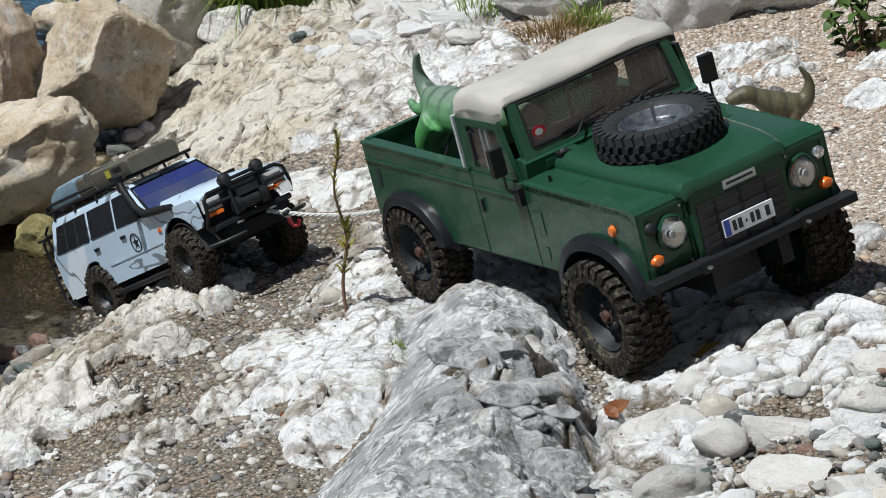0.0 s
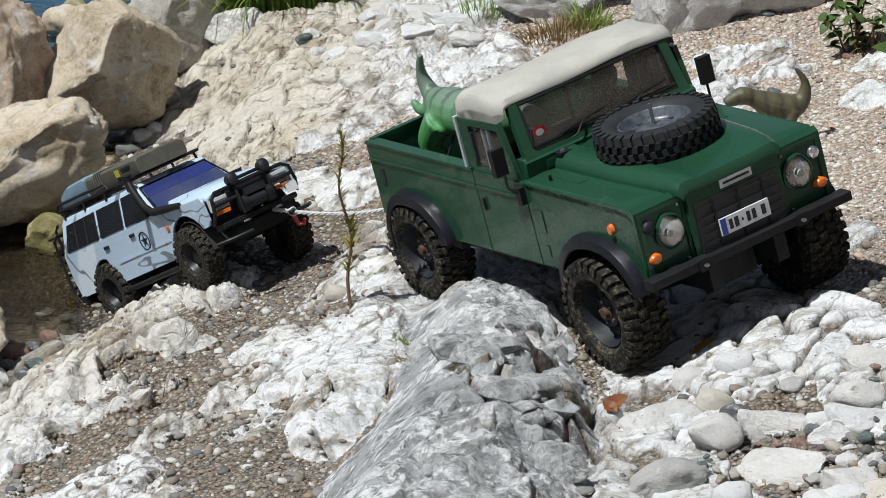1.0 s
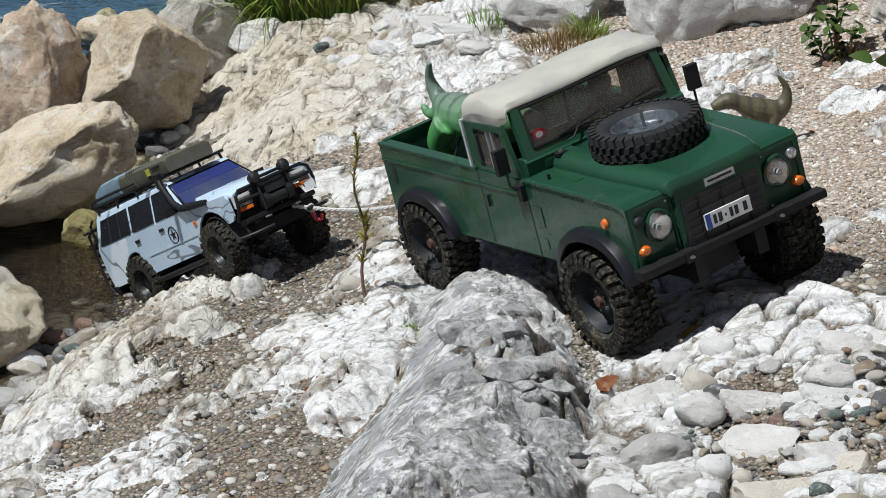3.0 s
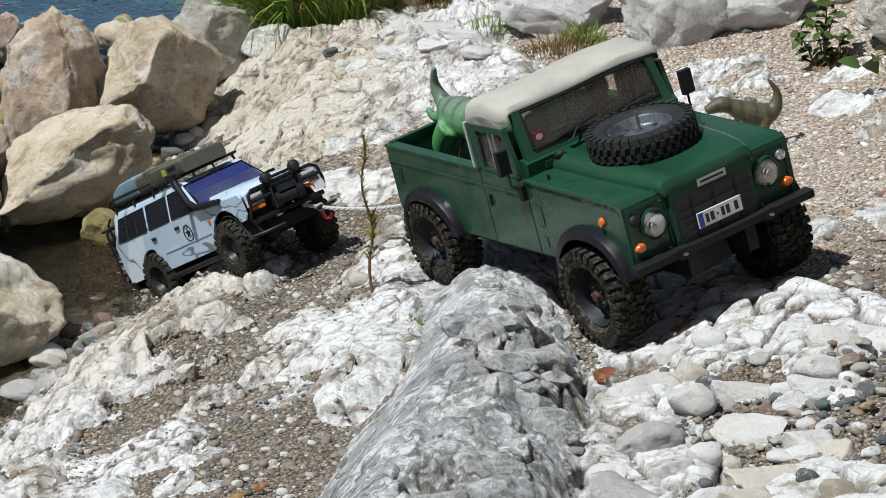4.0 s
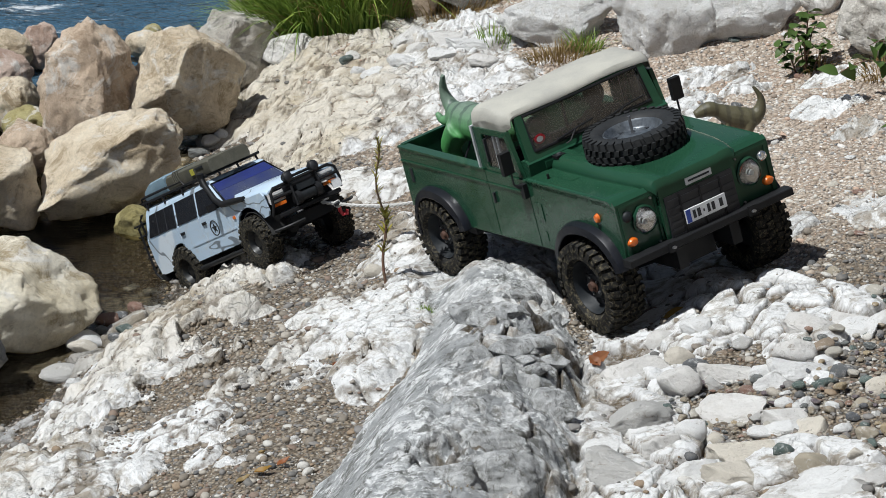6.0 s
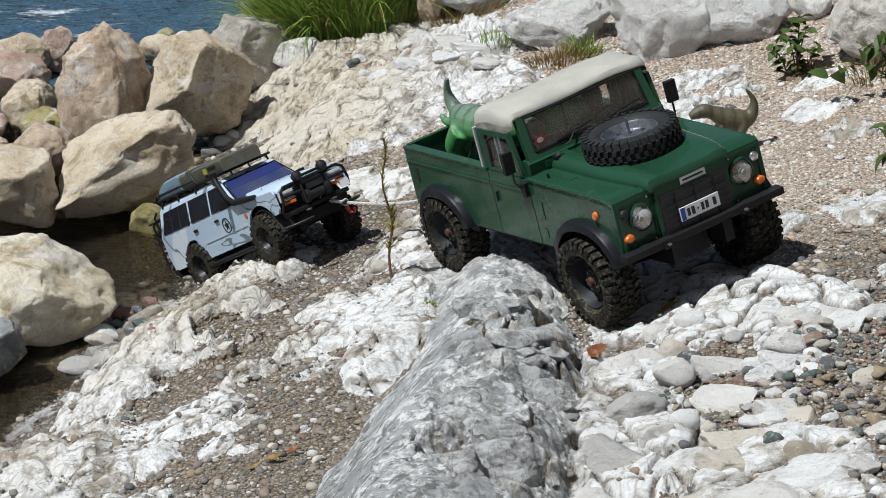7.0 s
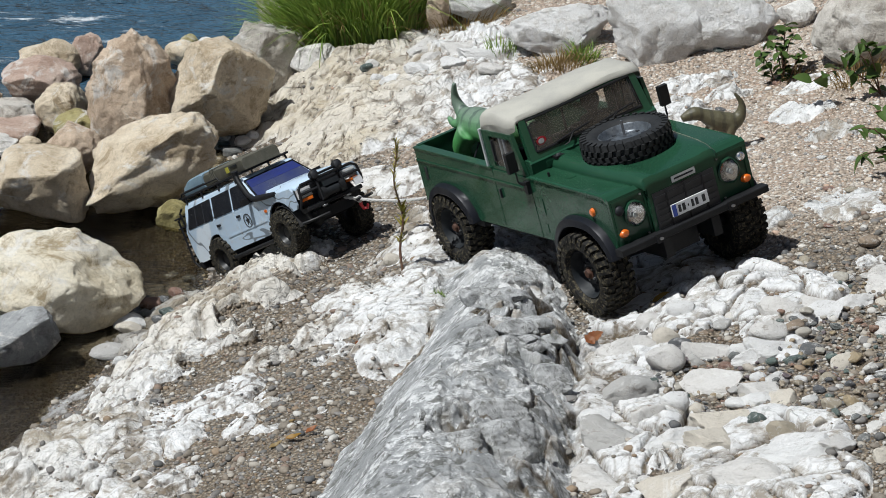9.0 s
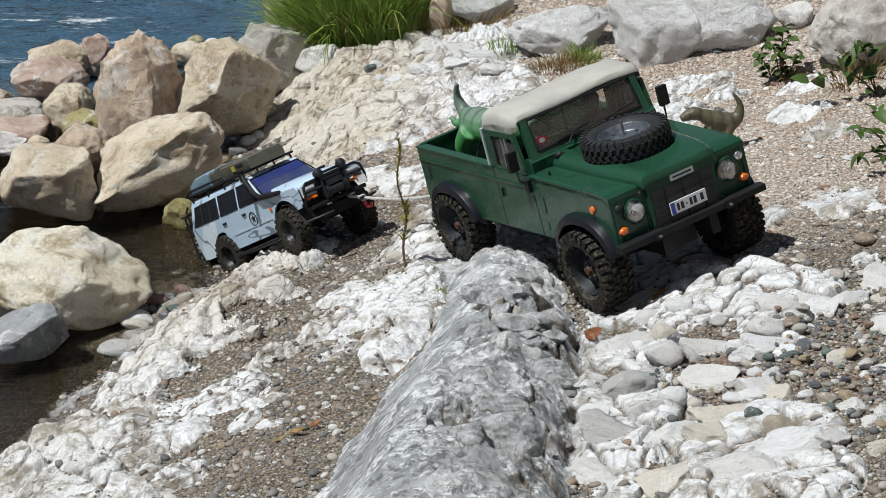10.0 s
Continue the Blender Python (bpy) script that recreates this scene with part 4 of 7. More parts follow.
pick = random.Random(41)
for k in range(34):
    v = pick.random()
    py = 1.425 + 0.235 * v
    px = 0.012 + 0.25 * (py - 1.44) * 0.35 + pick.uniform(-0.012, 0.072) * (1 - 0.15 * v)
    size = pick.uniform(0.012, 0.030) * (1.15 - 0.3 * v)
    size = (size * pick.uniform(1.0, 1.6), size * pick.uniform(0.8, 1.2), size * pick.uniform(0.5, 0.8))
    boulder(px, py, height(px, py) - 0.50 * size[2], size, 830 + k, RIDGE_STONE, "angular broken lump of the grey-white ridge crest", turn=pick.uniform(-60, 60), cuts=13, sharp=0.44, lump=0.08, rugged=0.6, level=4, press=0.98, name="rock_piece", category="rock", group="broken rock on the ridge")
for px, py, size, seed, turn in ((0.000, 1.240, (0.048, 0.042, 0.032), 811, 12), (0.036, 1.258, (0.056, 0.042, 0.036), 812, -20), (0.026, 1.305, (0.060, 0.024, 0.022), 813, 6), (0.072, 1.405, (0.040, 0.034, 0.028), 814, 30)):
    boulder(px, py, height(px, py) - 0.42 * size[2], size, seed, RIDGE_STONE, "angular broken block lying in a hollow of the ridge", turn=turn, cuts=9, sharp=0.55, lump=0.10, rugged=0.7, level=5, press=0.96, name="rock_piece", category="rock", group="broken rock on the ridge")


# ---- shapes for the vehicles ----
def box(x0, x1, y0, y1, z0, z1, bm=None):
    bm = bm or bmesh.new()
    v = [bm.verts.new((x, y, z)) for x in (x0, x1) for y in (y0, y1) for z in (z0, z1)]
    for q in ((0, 1, 3, 2), (4, 6, 7, 5), (0, 4, 5, 1), (2, 3, 7, 6), (0, 2, 6, 4), (1, 5, 7, 3)):
        bm.faces.new([v[k] for k in q])
    return bm


def slab(points, y0, y1, bm=None):
    """A side outline of (x, z) drawn out from y0 to y1."""
    bm = bm or bmesh.new()
    a = [bm.verts.new((x, y0, z)) for x, z in points]
    b = [bm.verts.new((x, y1, z)) for x, z in points]
    n = len(points)
    bm.faces.new(a)
    bm.faces.new(b[::-1])
    for k in range(n):
        bm.faces.new((a[k], b[k], b[(k + 1) % n], a[(k + 1) % n]))
    return bm


def loft(rings, bm=None, caps=True):
    """Skins rings of equally many points."""
    bm = bm or bmesh.new()
    rows = [[bm.verts.new(p) for p in ring] for ring in rings]
    n = len(rows[0])
    for a, b in zip(rows, rows[1:]):
        for k in range(n):
            bm.faces.new((a[k], a[(k + 1) % n], b[(k + 1) % n], b[k]))
    if caps:
        bm.faces.new(rows[0][::-1])
        bm.faces.new(rows[-1])
    return bm


def sheet(rows, thick=0.0, bm=None):
    """A grid of points as a sheet, with a thickness downwards."""
    bm = bm or bmesh.new()
    def layer(dz):
        return [[bm.verts.new((p[0], p[1], p[2] - dz)) for p in row] for row in rows]
    top, low = layer(0.0), layer(thick)
    m, n = len(top), len(top[0])
    for g, flip in ((top, False), (low, True)):
        for i in range(m - 1):
            for j in range(n - 1):
                q = (g[i][j], g[i][j + 1], g[i + 1][j + 1], g[i + 1][j])
                bm.faces.new(q[::-1] if flip else q)
    rim = [(0, j) for j in range(n)] + [(i, n - 1) for i in range(1, m)] + [(m - 1, j) for j in range(n - 2, -1, -1)] + [(i, 0) for i in range(m - 2, 0, -1)]
    for (a, b), (c, d) in zip(rim, rim[1:] + rim[:1]):
        bm.faces.new((top[a][b], low[a][b], low[c][d], top[c][d]))
    return bm


def turned(profile, axis="y", n=32, bm=None, at=(0, 0, 0), hollow=False):
    """A body of rotation from (radius, offset) pairs about an axis."""
    bm = bm or bmesh.new()
    rings = []
    for r, o in profile:
        ring = []
        for k in range(n):
            a = 2 * math.pi * k / n
            c, s = max(r, 1e-5) * math.cos(a), max(r, 1e-5) * math.sin(a)
            p = {"y": (c, o, s), "x": (o, c, s), "z": (c, s, o)}[axis]
            ring.append((p[0] + at[0], p[1] + at[1], p[2] + at[2]))
        rings.append(ring)
    return loft(rings, bm, not hollow)


def tube(points, r, n=8, bm=None, closed=False):
    """A round bar along points."""
    bm = bm or bmesh.new()
    pts = [Vector(p) for p in points]
    rings, side = [], None
    for k, p in enumerate(pts):
        a, b = pts[max(k - 1, 0)], pts[min(k + 1, len(pts) - 1)]
        d = (b - a).normalized()
        if side is None:
            side = d.cross(Vector((0.13, 0.31, 0.94))).normalized()
        side = (side - d * side.dot(d)).normalized()
        other = d.cross(side)
        rr = r[k] if isinstance(r, (list, tuple)) else r
        rings.append([p + (side * math.cos(2 * math.pi * j / n) + other * math.sin(2 * math.pi * j / n)) * rr for j in range(n)])
    return loft(rings, bm)


def arch(cx, r, a0, a1, n=14, cz=0.0):
    """Points of an arc in the side outline, degrees from straight ahead, upwards."""
    return [(cx + r * math.cos(radians(a0 + (a1 - a0) * k / (n - 1))), cz + r * math.sin(radians(a0 + (a1 - a0) * k / (n - 1)))) for k in range(n)]


def wheel(parent, at, r, width, side, tyre_mat, name="wheel", flat=False, spin=0.0, label="", hub=True, rows=30, rim_mat=None, bore=0.58):
    """Wheel with a lugged tyre, a pressed rim with slots, and a hub. side: +1 when the outer face looks to +y."""
    w = new(name)
    w.empty_display_size = 0.01
    w.parent = parent
    w.matrix_local = Matrix.Translation(at) @ (pose(0, 0, 0, 90 * side, 0, 0) if flat else Matrix()) @ pose(0, 0, 0, 0, spin, 0)
    tagged(w, label)
    h, rr = width / 2, r * bore
    bm = turned([(rr, -h * 0.72), (rr + r * 0.08, -h), (r * 0.80, -h * 1.04), (r * 0.915, -h * 0.93), (r * 0.945, -h * 0.55), (r * 0.95, 0), (r * 0.945, h * 0.55),
                 (r * 0.915, h * 0.93), (r * 0.80, h * 1.04), (rr + r * 0.08, h), (rr, h * 0.72), (rr * 0.97, 0), (rr, -h * 0.72)], "y", 44, hollow=True)
    part("tyre", bm, tyre_mat, w)
    bm = bmesh.new()
    for k in range(rows):
        for row, (y0, y1, shift) in enumerate(((-1.02, -0.52, 0.0), (-0.46, -0.04, 0.5), (0.04, 0.46, 0.0), (0.52, 1.02, 0.5))):
            a = 2 * math.pi * (k + shift) / rows
            half = math.pi / rows * (0.62 if row in (0, 3) else 0.56)
            lug = []
            for rad in (r * 0.93, r):
                for yy, tw in ((y0, -0.25), (y1, 0.25)):
                    for sgn in (-1, 1):
                        aa = a + sgn * half * (0.9 if rad == r else 1.05) + tw * half * (1 if row % 2 else -1)
                        low = r * 0.03 if abs(yy) > 1 and rad == r else 0
                        lug.append(bm.verts.new(((rad - low) * math.cos(aa), yy * h, (rad - low) * math.sin(aa))))
            for q in ((0, 1, 3, 2), (4, 6, 7, 5), (0, 4, 5, 1), (2, 3, 7, 6), (0, 2, 6, 4), (1, 5, 7, 3)):
                bm.faces.new([lug[j] for j in q])
        # shoulder blocks that reach down the side wall
        for sgn in (-1, 1):
            a = 2 * math.pi * (k + (0.5 if sgn > 0 else 0.0)) / rows
            half = math.pi / rows * 0.5
            lug = [bm.verts.new((rad * math.cos(a + s2 * half), sgn * yy * h, rad * math.sin(a + s2 * half))) for rad, yy in ((r * 0.83, 1.10), (r * 0.97, 1.04)) for s2 in (-1, 1)]
            base = [bm.verts.new((rad * math.cos(a + s2 * half), sgn * yy * h, rad * math.sin(a + s2 * half))) for rad, yy in ((r * 0.83, 0.98), (r * 0.97, 0.86)) for s2 in (-1, 1)]
            bm.faces.new((lug[0], lug[1], lug[3], lug[2]))
            for i, j in ((0, 1), (1, 3), (3, 2), (2, 0)):
                bm.faces.new((lug[i], lug[j], base[j], base[i]))
    tagged(part("tread", bm, tyre_mat, w), kind="stuff")
    o = side * h
    bm = turned([(rr * 1.02, o * 0.74), (rr * 0.97, o * 0.80), (rr * 0.92, o * 0.66), (rr * 0.86, o * 0.30), (rr * 0.80, o * 0.16), (rr * 0.58, o * 0.14), (rr * 0.44, o * 0.42), (rr * 0.24, o * 0.46),
                 (0.0001, o * 0.44), (0.0001, -o * 0.4), (rr * 0.9, -o * 0.4), (rr * 0.99, -o * 0.7)], "y", 40, hollow=True)
    rim = part("rim", bm, rim_mat or RIM, w)
    for k in range(10):
        a = 2 * math.pi * k / 10
        hole = box(-rr * 0.075, rr * 0.075, o * 0.14 - 0.0006 * side, o * 0.14 + 0.0007 * side, rr * 0.62, rr * 0.78)
        bmesh.ops.rotate(hole, verts=hole.verts, cent=(0, 0, 0), matrix=Matrix.Rotation(a, 3, "Y"))
        part("rim_slot", hole, INK, rim)
    if hub:
        part("hub_cap", turned([(0.0001, o * 0.72), (rr * 0.15, o * 0.70), (rr * 0.18, o * 0.52), (rr * 0.25, o * 0.50), (rr * 0.25, o * 0.36)], "y", 16), RUST, w, "rusty brown hub")
        for k in range(5):
            a = 2 * math.pi * k / 5
            part("wheel_nut", turned([(0.0001, o * 0.56), (rr * 0.045, o * 0.54), (rr * 0.05, o * 0.4)], "y", 6, None, (rr * 0.33 * math.cos(a), 0, rr * 0.33 * math.sin(a))), STEEL, w)
    return w


# ---- green pickup ----
LENGTHS = ((-0.3275, -0.280), (-0.268, -0.2375), (-0.1775, -0.1500), (-0.103, -0.0962), (-0.0475, -0.0477), (0.0, -0.0032), (0.0235, 0.0209), (0.06, 0.0560), (0.0695, 0.0633))
WIDTHS = ((0.0, 0.0), (0.043, 0.0397), (0.0556, 0.0540), (0.0635, 0.0590), (0.0735, 0.0705), (0.0775, 0.0760), (0.0835, 0.0816), (0.095, 0.0860))
HEIGHTS = ((-0.04, -0.037), (0.0, -0.0005), (0.0105, 0.0130), (0.0305, 0.0248), (0.0555, 0.0470), (0.0765, 0.0710), (0.1024, 0.0898), (0.139, 0.1222))


def build_pickup():
    car = thing("model_pickup", "dark green scale-model pickup with beige canvas roof standing on rock", "model car", pose(0.1848, 1.7152, 0.0565, 8.4, -13.1, -57.4))
    W, R, WB = 0.0775, 0.0385, 0.268
    belt = 0.0765
    for s, tag in ((-1, "right"), (1, "left")):
        o0, o1 = s * W, s * (W - 0.004)
        # front wing with its wheel arch
        pts = [(-0.083, 0.0105), (-0.0475, 0.0105)] + arch(0, 0.0475, 172, 12, 16, 0.003) + [(0.0505, 0.013), (0.0515, 0.072), (0.045, belt), (-0.083, belt + 0.0005)]
        part("front_wing", slab(pts, o0, o1), GREEN_PAINT, car, bevel=0.0011)
        # door
        door = part("door", slab([(-0.166, 0.0105), (-0.0845, 0.0105), (-0.0845, belt), (-0.166, belt)], o0, o1), GREEN_PAINT, car, bevel=0.0009)
        part("door_handle", box(-0.1585, -0.1555, s * W, s * (W + 0.0022), 0.052, 0.0605), INK, door, bevel=0.0005)
        part("door_lip", box(-0.166, -0.0845, s * (W - 0.0005), s * (W + 0.0012), 0.0663, 0.0677), GREEN_PAINT, door)
        # upper door frame and glass
        ins = s * 0.003
        up = [(-0.1665, belt), (-0.0895, belt), (-0.1035, 0.1255), (-0.1735, 0.1235), (-0.1735, belt)]
        hole = [(-0.158, 0.0815), (-0.0985, 0.0815), (-0.108, 0.1195), (-0.158, 0.1185)]
        fr = bmesh.new()
        def strip(p, q):
            for k in range(len(p)):
                a, b, c, d = p[k], p[(k + 1) % len(p)], q[(k + 1) % len(q)], q[k]
                slab([a, b, c, d], o0 - ins * 0.3, o0 - ins * 1.2, fr)
        strip([(-0.1735, belt + 0.0005), (-0.0905, belt + 0.0005), (-0.1025, 0.1255), (-0.1735, 0.1235)], hole)
        frame_ = part("door_frame", fr, GREEN_PAINT, door)
        part("door_glass", slab(hole, o0 - ins * 0.7, o0 - ins * 0.85), SIDE_GLASS, frame_, "hazy sliding side glass", smooth=False)
        part("glass_divider", box(-0.1362, -0.1356, o0 - ins * 0.4, o0 - ins, 0.0815, 0.119), SILVER, frame_)
        part("glass_divider", box(-0.1275, -0.1268, o0 - ins * 0.4, o0 - ins, 0.0815, 0.119), SILVER, frame_)
        part("glass_catch", box(-0.156, -0.153, o0 - ins * 0.1, o0 - ins, 0.0885, 0.1135), INK, frame_)
        part("corner_strip", box(-0.1775, -0.1738, s * (W - 0.006), s * (W + 0.0002), 0.077, 0.1245), SILVER, car, "bare aluminium edge strip")
        # bed side with wheel arch
        pts = [(-0.327, 0.021), (-0.327, belt), (-0.1675, belt), (-0.1675, 0.0105), (-0.222, 0.0105)] + arch(-WB + 0.003, 0.0435, 8, 160, 16, 0.003) + [(-0.3065, 0.021)]
        bed = part("bed_side", slab(pts, o0, o1), GREEN_PAINT, car, bevel=0.001)
        part("bed_rail", box(-0.3275, -0.168, s * (W + 0.0008), s * (W - 0.0062), belt, belt + 0.0026), GREEN_PAINT, bed, bevel=0.0007)
        part("bed_lip", box(-0.3268, -0.1676, s * (W - 0.0005), s * (W + 0.0012), 0.0663, 0.0677), GREEN_PAINT, bed)
        part("fuel_flap", box(-0.312, -0.306, s * W, s * (W + 0.0006), 0.05, 0.062), INK if s < 0 else GREEN_PAINT, bed, bevel=0.0002)
        # flares
        for cx, r0, nm in ((0.0, 0.0425, "front"), (-WB + 0.003, 0.0385, "rear")):
            bm = bmesh.new()
            rings = []
            for k in range(25):
                a = radians(8 + 180 * k / 24)
                sq = 1 + 0.05 * abs(math.sin(2 * a)) ** 1.5
                rr = [r0 * sq, (r0 + 0.0085) * sq, (r0 + 0.0095) * sq, (r0 + 0.0075) * sq, (r0 + 0.001) * sq, r0 * sq]
                yy = [W - 0.003, W - 0.003, W + 0.002, W + 0.0095, W + 0.0125, W + 0.0115]
                rings.append([(cx + q * math.cos(a), s * y, 0.003 + max(-0.006, q * math.sin(a))) for q, y in zip(rr, yy)])
            loft(rings, bm)
            part("wheel_flare", bm, FLARE, car, "satin black plastic wheel-arch flare")
        # wheel wells
        for cx in (0.0, -WB):
            bm = bmesh.new()
            rings = []
            for k in range(13):
                a = radians(14 + 152 * k / 12)
                rings.append([(cx + q * math.cos(a), s * y, 0.003 + q * math.sin(a)) for q, y in ((0.0455, W - 0.003), (0.0465, W - 0.003), (0.0465, 0.04), (0.0455, 0.04))])
            part("wheel_well", loft(rings, bm), INTERIOR, car)
        # side lamps, badge patch
        part("side_repeater", turned([(0.0001, s * (W + 0.003)), (0.0028, s * (W + 0.0026)), (0.0036, s * W)], "y", 14, None, (0.0235, 0, 0.0615)), ORANGE, car, "orange side repeater lamp")
        part("vent_panel", box(-0.078, -0.066, s * W, s * (W + 0.0007), 0.045, 0.061), GREEN_PAINT, car, bevel=0.0003)
        part("badge", box(-0.073, -0.068, s * (W + 0.0001), s * (W + 0.0006), 0.0225, 0.0345), SILVER if s > 0 else GREEN_PAINT, car)
        part("sill", box(-0.222, -0.0475, s * (W - 0.010), s * (W - 0.018), 0.003, 0.0108), BLACK_PLASTIC, car, bevel=0.0008)
        # wheels
        for cx in (0.0, -WB):
            wheel(car, (-0.239 if cx else -0.008 if s < 0 else 0.0, s * (0.069 if cx else 0.0715), -0.002 if cx else -0.009), 0.0345 if cx else 0.0400, 0.027 if cx else 0.031, s, RUBBER, spin=37 * s + cx * 300)
        # mirror
        k, e = 0.004, 0.005
        mir = part("mirror", box(-0.0945, -0.089, s * (0.0870 - k), s * (0.1040 - k), 0.0835 + e, 0.1075 + e), BLACK_PLASTIC, car, "black door mirror on arm", bevel=0.0022)
        part("mirror_glass", box(-0.0951, -0.0946, s * (0.0885 - k), s * (0.1025 - k), 0.0855 + e, 0.1055 + e), CHROME, mir)
        part("mirror_arm", tube([(-0.0905, s * (0.0945 - k), 0.084 + e), (-0.0905, s * (0.0945 - k), 0.0755), (-0.0885, s * (0.087 - k / 2), 0.0735), (-0.0865, s * 0.0785, 0.0715)], 0.0017), BLACK_PLASTIC, mir)
        part("arm_mount", box(-0.0895, -0.0835, s * 0.077, s * 0.082, 0.064, 0.0745), BLACK_PLASTIC, mir, bevel=0.0008)
        # wing top
        rows = [[(x, s * (0.0475 + (W - 0.0475) * v), z + 0.0009 * math.sin(v * 3.1) - (0.0022 if v == 1 else 0)) for v in (0, 0.25, 0.5, 0.75, 0.93, 1)] for x, z in ((-0.083, 0.0780), (-0.04, 0.0778), (0.0, 0.0774), (0.035, 0.0770), (0.0465, 0.0758), (0.0515, 0.0722))]
        part("wing_top", sheet(rows, 0.003), GREEN_PAINT, car)
        part("wing_vent", box(-0.068, -0.03, s * 0.056, s * 0.066, 0.0775, 0.0790), GREEN_PAINT, car, bevel=0.0003)
        # lamp panel with its lights
        lamp = part("lamp_panel", slab([(0.0505, 0.013), (0.0535, 0.013), (0.0545, 0.0665), (0.0545, 0.074), (0.0505, 0.077)], s * 0.0385, s * W), GREEN_PAINT, car, bevel=0.0012)
        rim_ = bmesh.new()
        for a, b, c, d in ((0.041, 0.0432, 0.0265, 0.0725), (0.0738, 0.076, 0.0265, 0.0725), (0.0432, 0.0738, 0.0265, 0.0285), (0.0432, 0.0738, 0.0705, 0.0725)):
            box(0.0535, 0.0556, s * a, s * b, c, d, rim_)
        part("lamp_surround", rim_, GREEN_PAINT, lamp)
        hy, hz = s * 0.0556, 0.0555
        hl = part("headlight", turned([(0.0122, 0.054), (0.0122, 0.0566), (0.0110, 0.0574), (0.0103, 0.0562)], "x", 28, None, (0, hy, hz), True), GREEN_PAINT, lamp, "round clear headlight")
        part("reflector", turned([(0.0104, 0.0566), (0.0085, 0.0560), (0.005, 0.0554), (0.0001, 0.0552)], "x", 24, None, (0, hy, hz), True), CHROME, hl)
        part("lens", turned([(0.0103, 0.0568), (0.0098, 0.0582), (0.0065, 0.0596), (0.0001, 0.0602)], "x", 24, None, (0, hy, hz), True), LENS_GLASS, hl)
        part("bulb", turned([(0.0001, 0.0588), (0.0022, 0.0582), (0.0024, 0.0565)], "x", 10, None, (0, hy, hz)), WHITE, hl)
        part("indicator", turned([(0.0001, 0.0588), (0.003, 0.0582), (0.0042, 0.0566), (0.0044, 0.054)], "x", 18, None, (0, s * 0.0712, 0.0415)), ORANGE, lamp, "orange indicator lamp")
        part("side_light", turned([(0.0001, 0.0586), (0.0026, 0.058), (0.0038, 0.0566), (0.004, 0.054)], "x", 18, None, (0, s * 0.0708, 0.0635)), CHROME if s > 0 else RIM, lamp, "small clear side light")
        for z in (0.0312, 0.0695):
            part("screw", turned([(0.0001, 0.0562), (0.0008, 0.056), (0.0009, 0.054)], "x", 8, None, (0, s * 0.0455, z)), STEEL, lamp)
        # seats
        seat = part("seat", box(-0.158, -0.115, s * 0.012, s * 0.055, 0.035, 0.062), INTERIOR, car, bevel=0.004)
        part("seat_back", box(-0.163, -0.153, s * 0.014, s * 0.05, 0.058, 0.089), INTERIOR, seat, bevel=0.005)
    # bonnet
    rows = []
    for x, zc, ze, wd in ((-0.084, 0.0920, 0.0800, 0.052), (-0.05, 0.0917, 0.0800, 0.052), (-0.01, 0.0910, 0.0798, 0.0515), (0.03, 0.0893, 0.0792, 0.0495), (0.049, 0.0872, 0.0785, 0.047), (0.0585, 0.0835, 0.0770, 0.045), (0.0615, 0.0775, 0.0740, 0.043)):
        row = []
        for v, h in ((-1, 0), (-0.985, 0.30), (-0.93, 0.80), (-0.87, 0.98), (-0.66, 1.0), (-0.60, 0.80), (0, 0.80), (0.60, 0.80), (0.66, 1.0), (0.87, 0.98), (0.93, 0.80), (0.985, 0.30), (1, 0)):
            row.append((x, wd * v, ze + (zc - ze) * h))
        rows.append(row)
    part("bonnet", sheet(rows, 0.003), GREEN_PAINT, car, "dark green bonnet with raised edges")
    # grille panel
    g = part("grille_panel", slab([(0.050, 0.020), (0.0585, 0.020), (0.0605, 0.073), (0.0595, 0.078), (0.050, 0.078)], -0.0405, 0.0405), GREEN_PAINT, car, bevel=0.0014)
    part("grille", box(0.058, 0.0612, -0.0365, 0.0365, 0.0265, 0.0665), INK, g, "black recessed grille", bevel=0.0006)
    for k in range(6):
        part("grille_bar", box(0.0611, 0.0622, -0.0345, 0.0345, 0.0305 + 0.0062 * k, 0.0322 + 0.0062 * k), INK, g)
    for y in (-0.0215, 0.0, 0.0215):
        part("grille_post", box(0.0611, 0.0626, y - 0.0008, y + 0.0008, 0.028, 0.0655), BLACK_PLASTIC, g)
    badge = part("nameplate", box(0.0602, 0.0616, -0.0115, 0.0165, 0.0685, 0.0735), SILVER, g, "plain silver nameplate", bevel=0.0006)
    part("nameplate_bar", box(0.0616, 0.0619, -0.009, 0.014, 0.0704, 0.0718), RIM, badge)
    # number plate with plain bars
    pl = part("number_plate", box(0.0625, 0.0645, -0.0205, 0.0225, 0.0385, 0.0515), PLATE_WHITE, car, "white number plate with blue end band", bevel=0.0006)
    part("blue_band", box(0.0644, 0.0648, -0.0202, -0.0155, 0.0388, 0.0512), PLATE_BLUE, pl)
    for y0, y1 in ((-0.0132, -0.0102), (-0.0085, -0.005), (-0.0022, -0.0008), (0.0022, 0.0052), (0.007, 0.0103), (0.0152, 0.0188)):
        part("plate_bar", box(0.0644, 0.0649, y0, y1, 0.0412 if y1 - y0 > 0.002 else 0.0437, 0.0488 if y1 - y0 > 0.002 else 0.046), INK, pl)
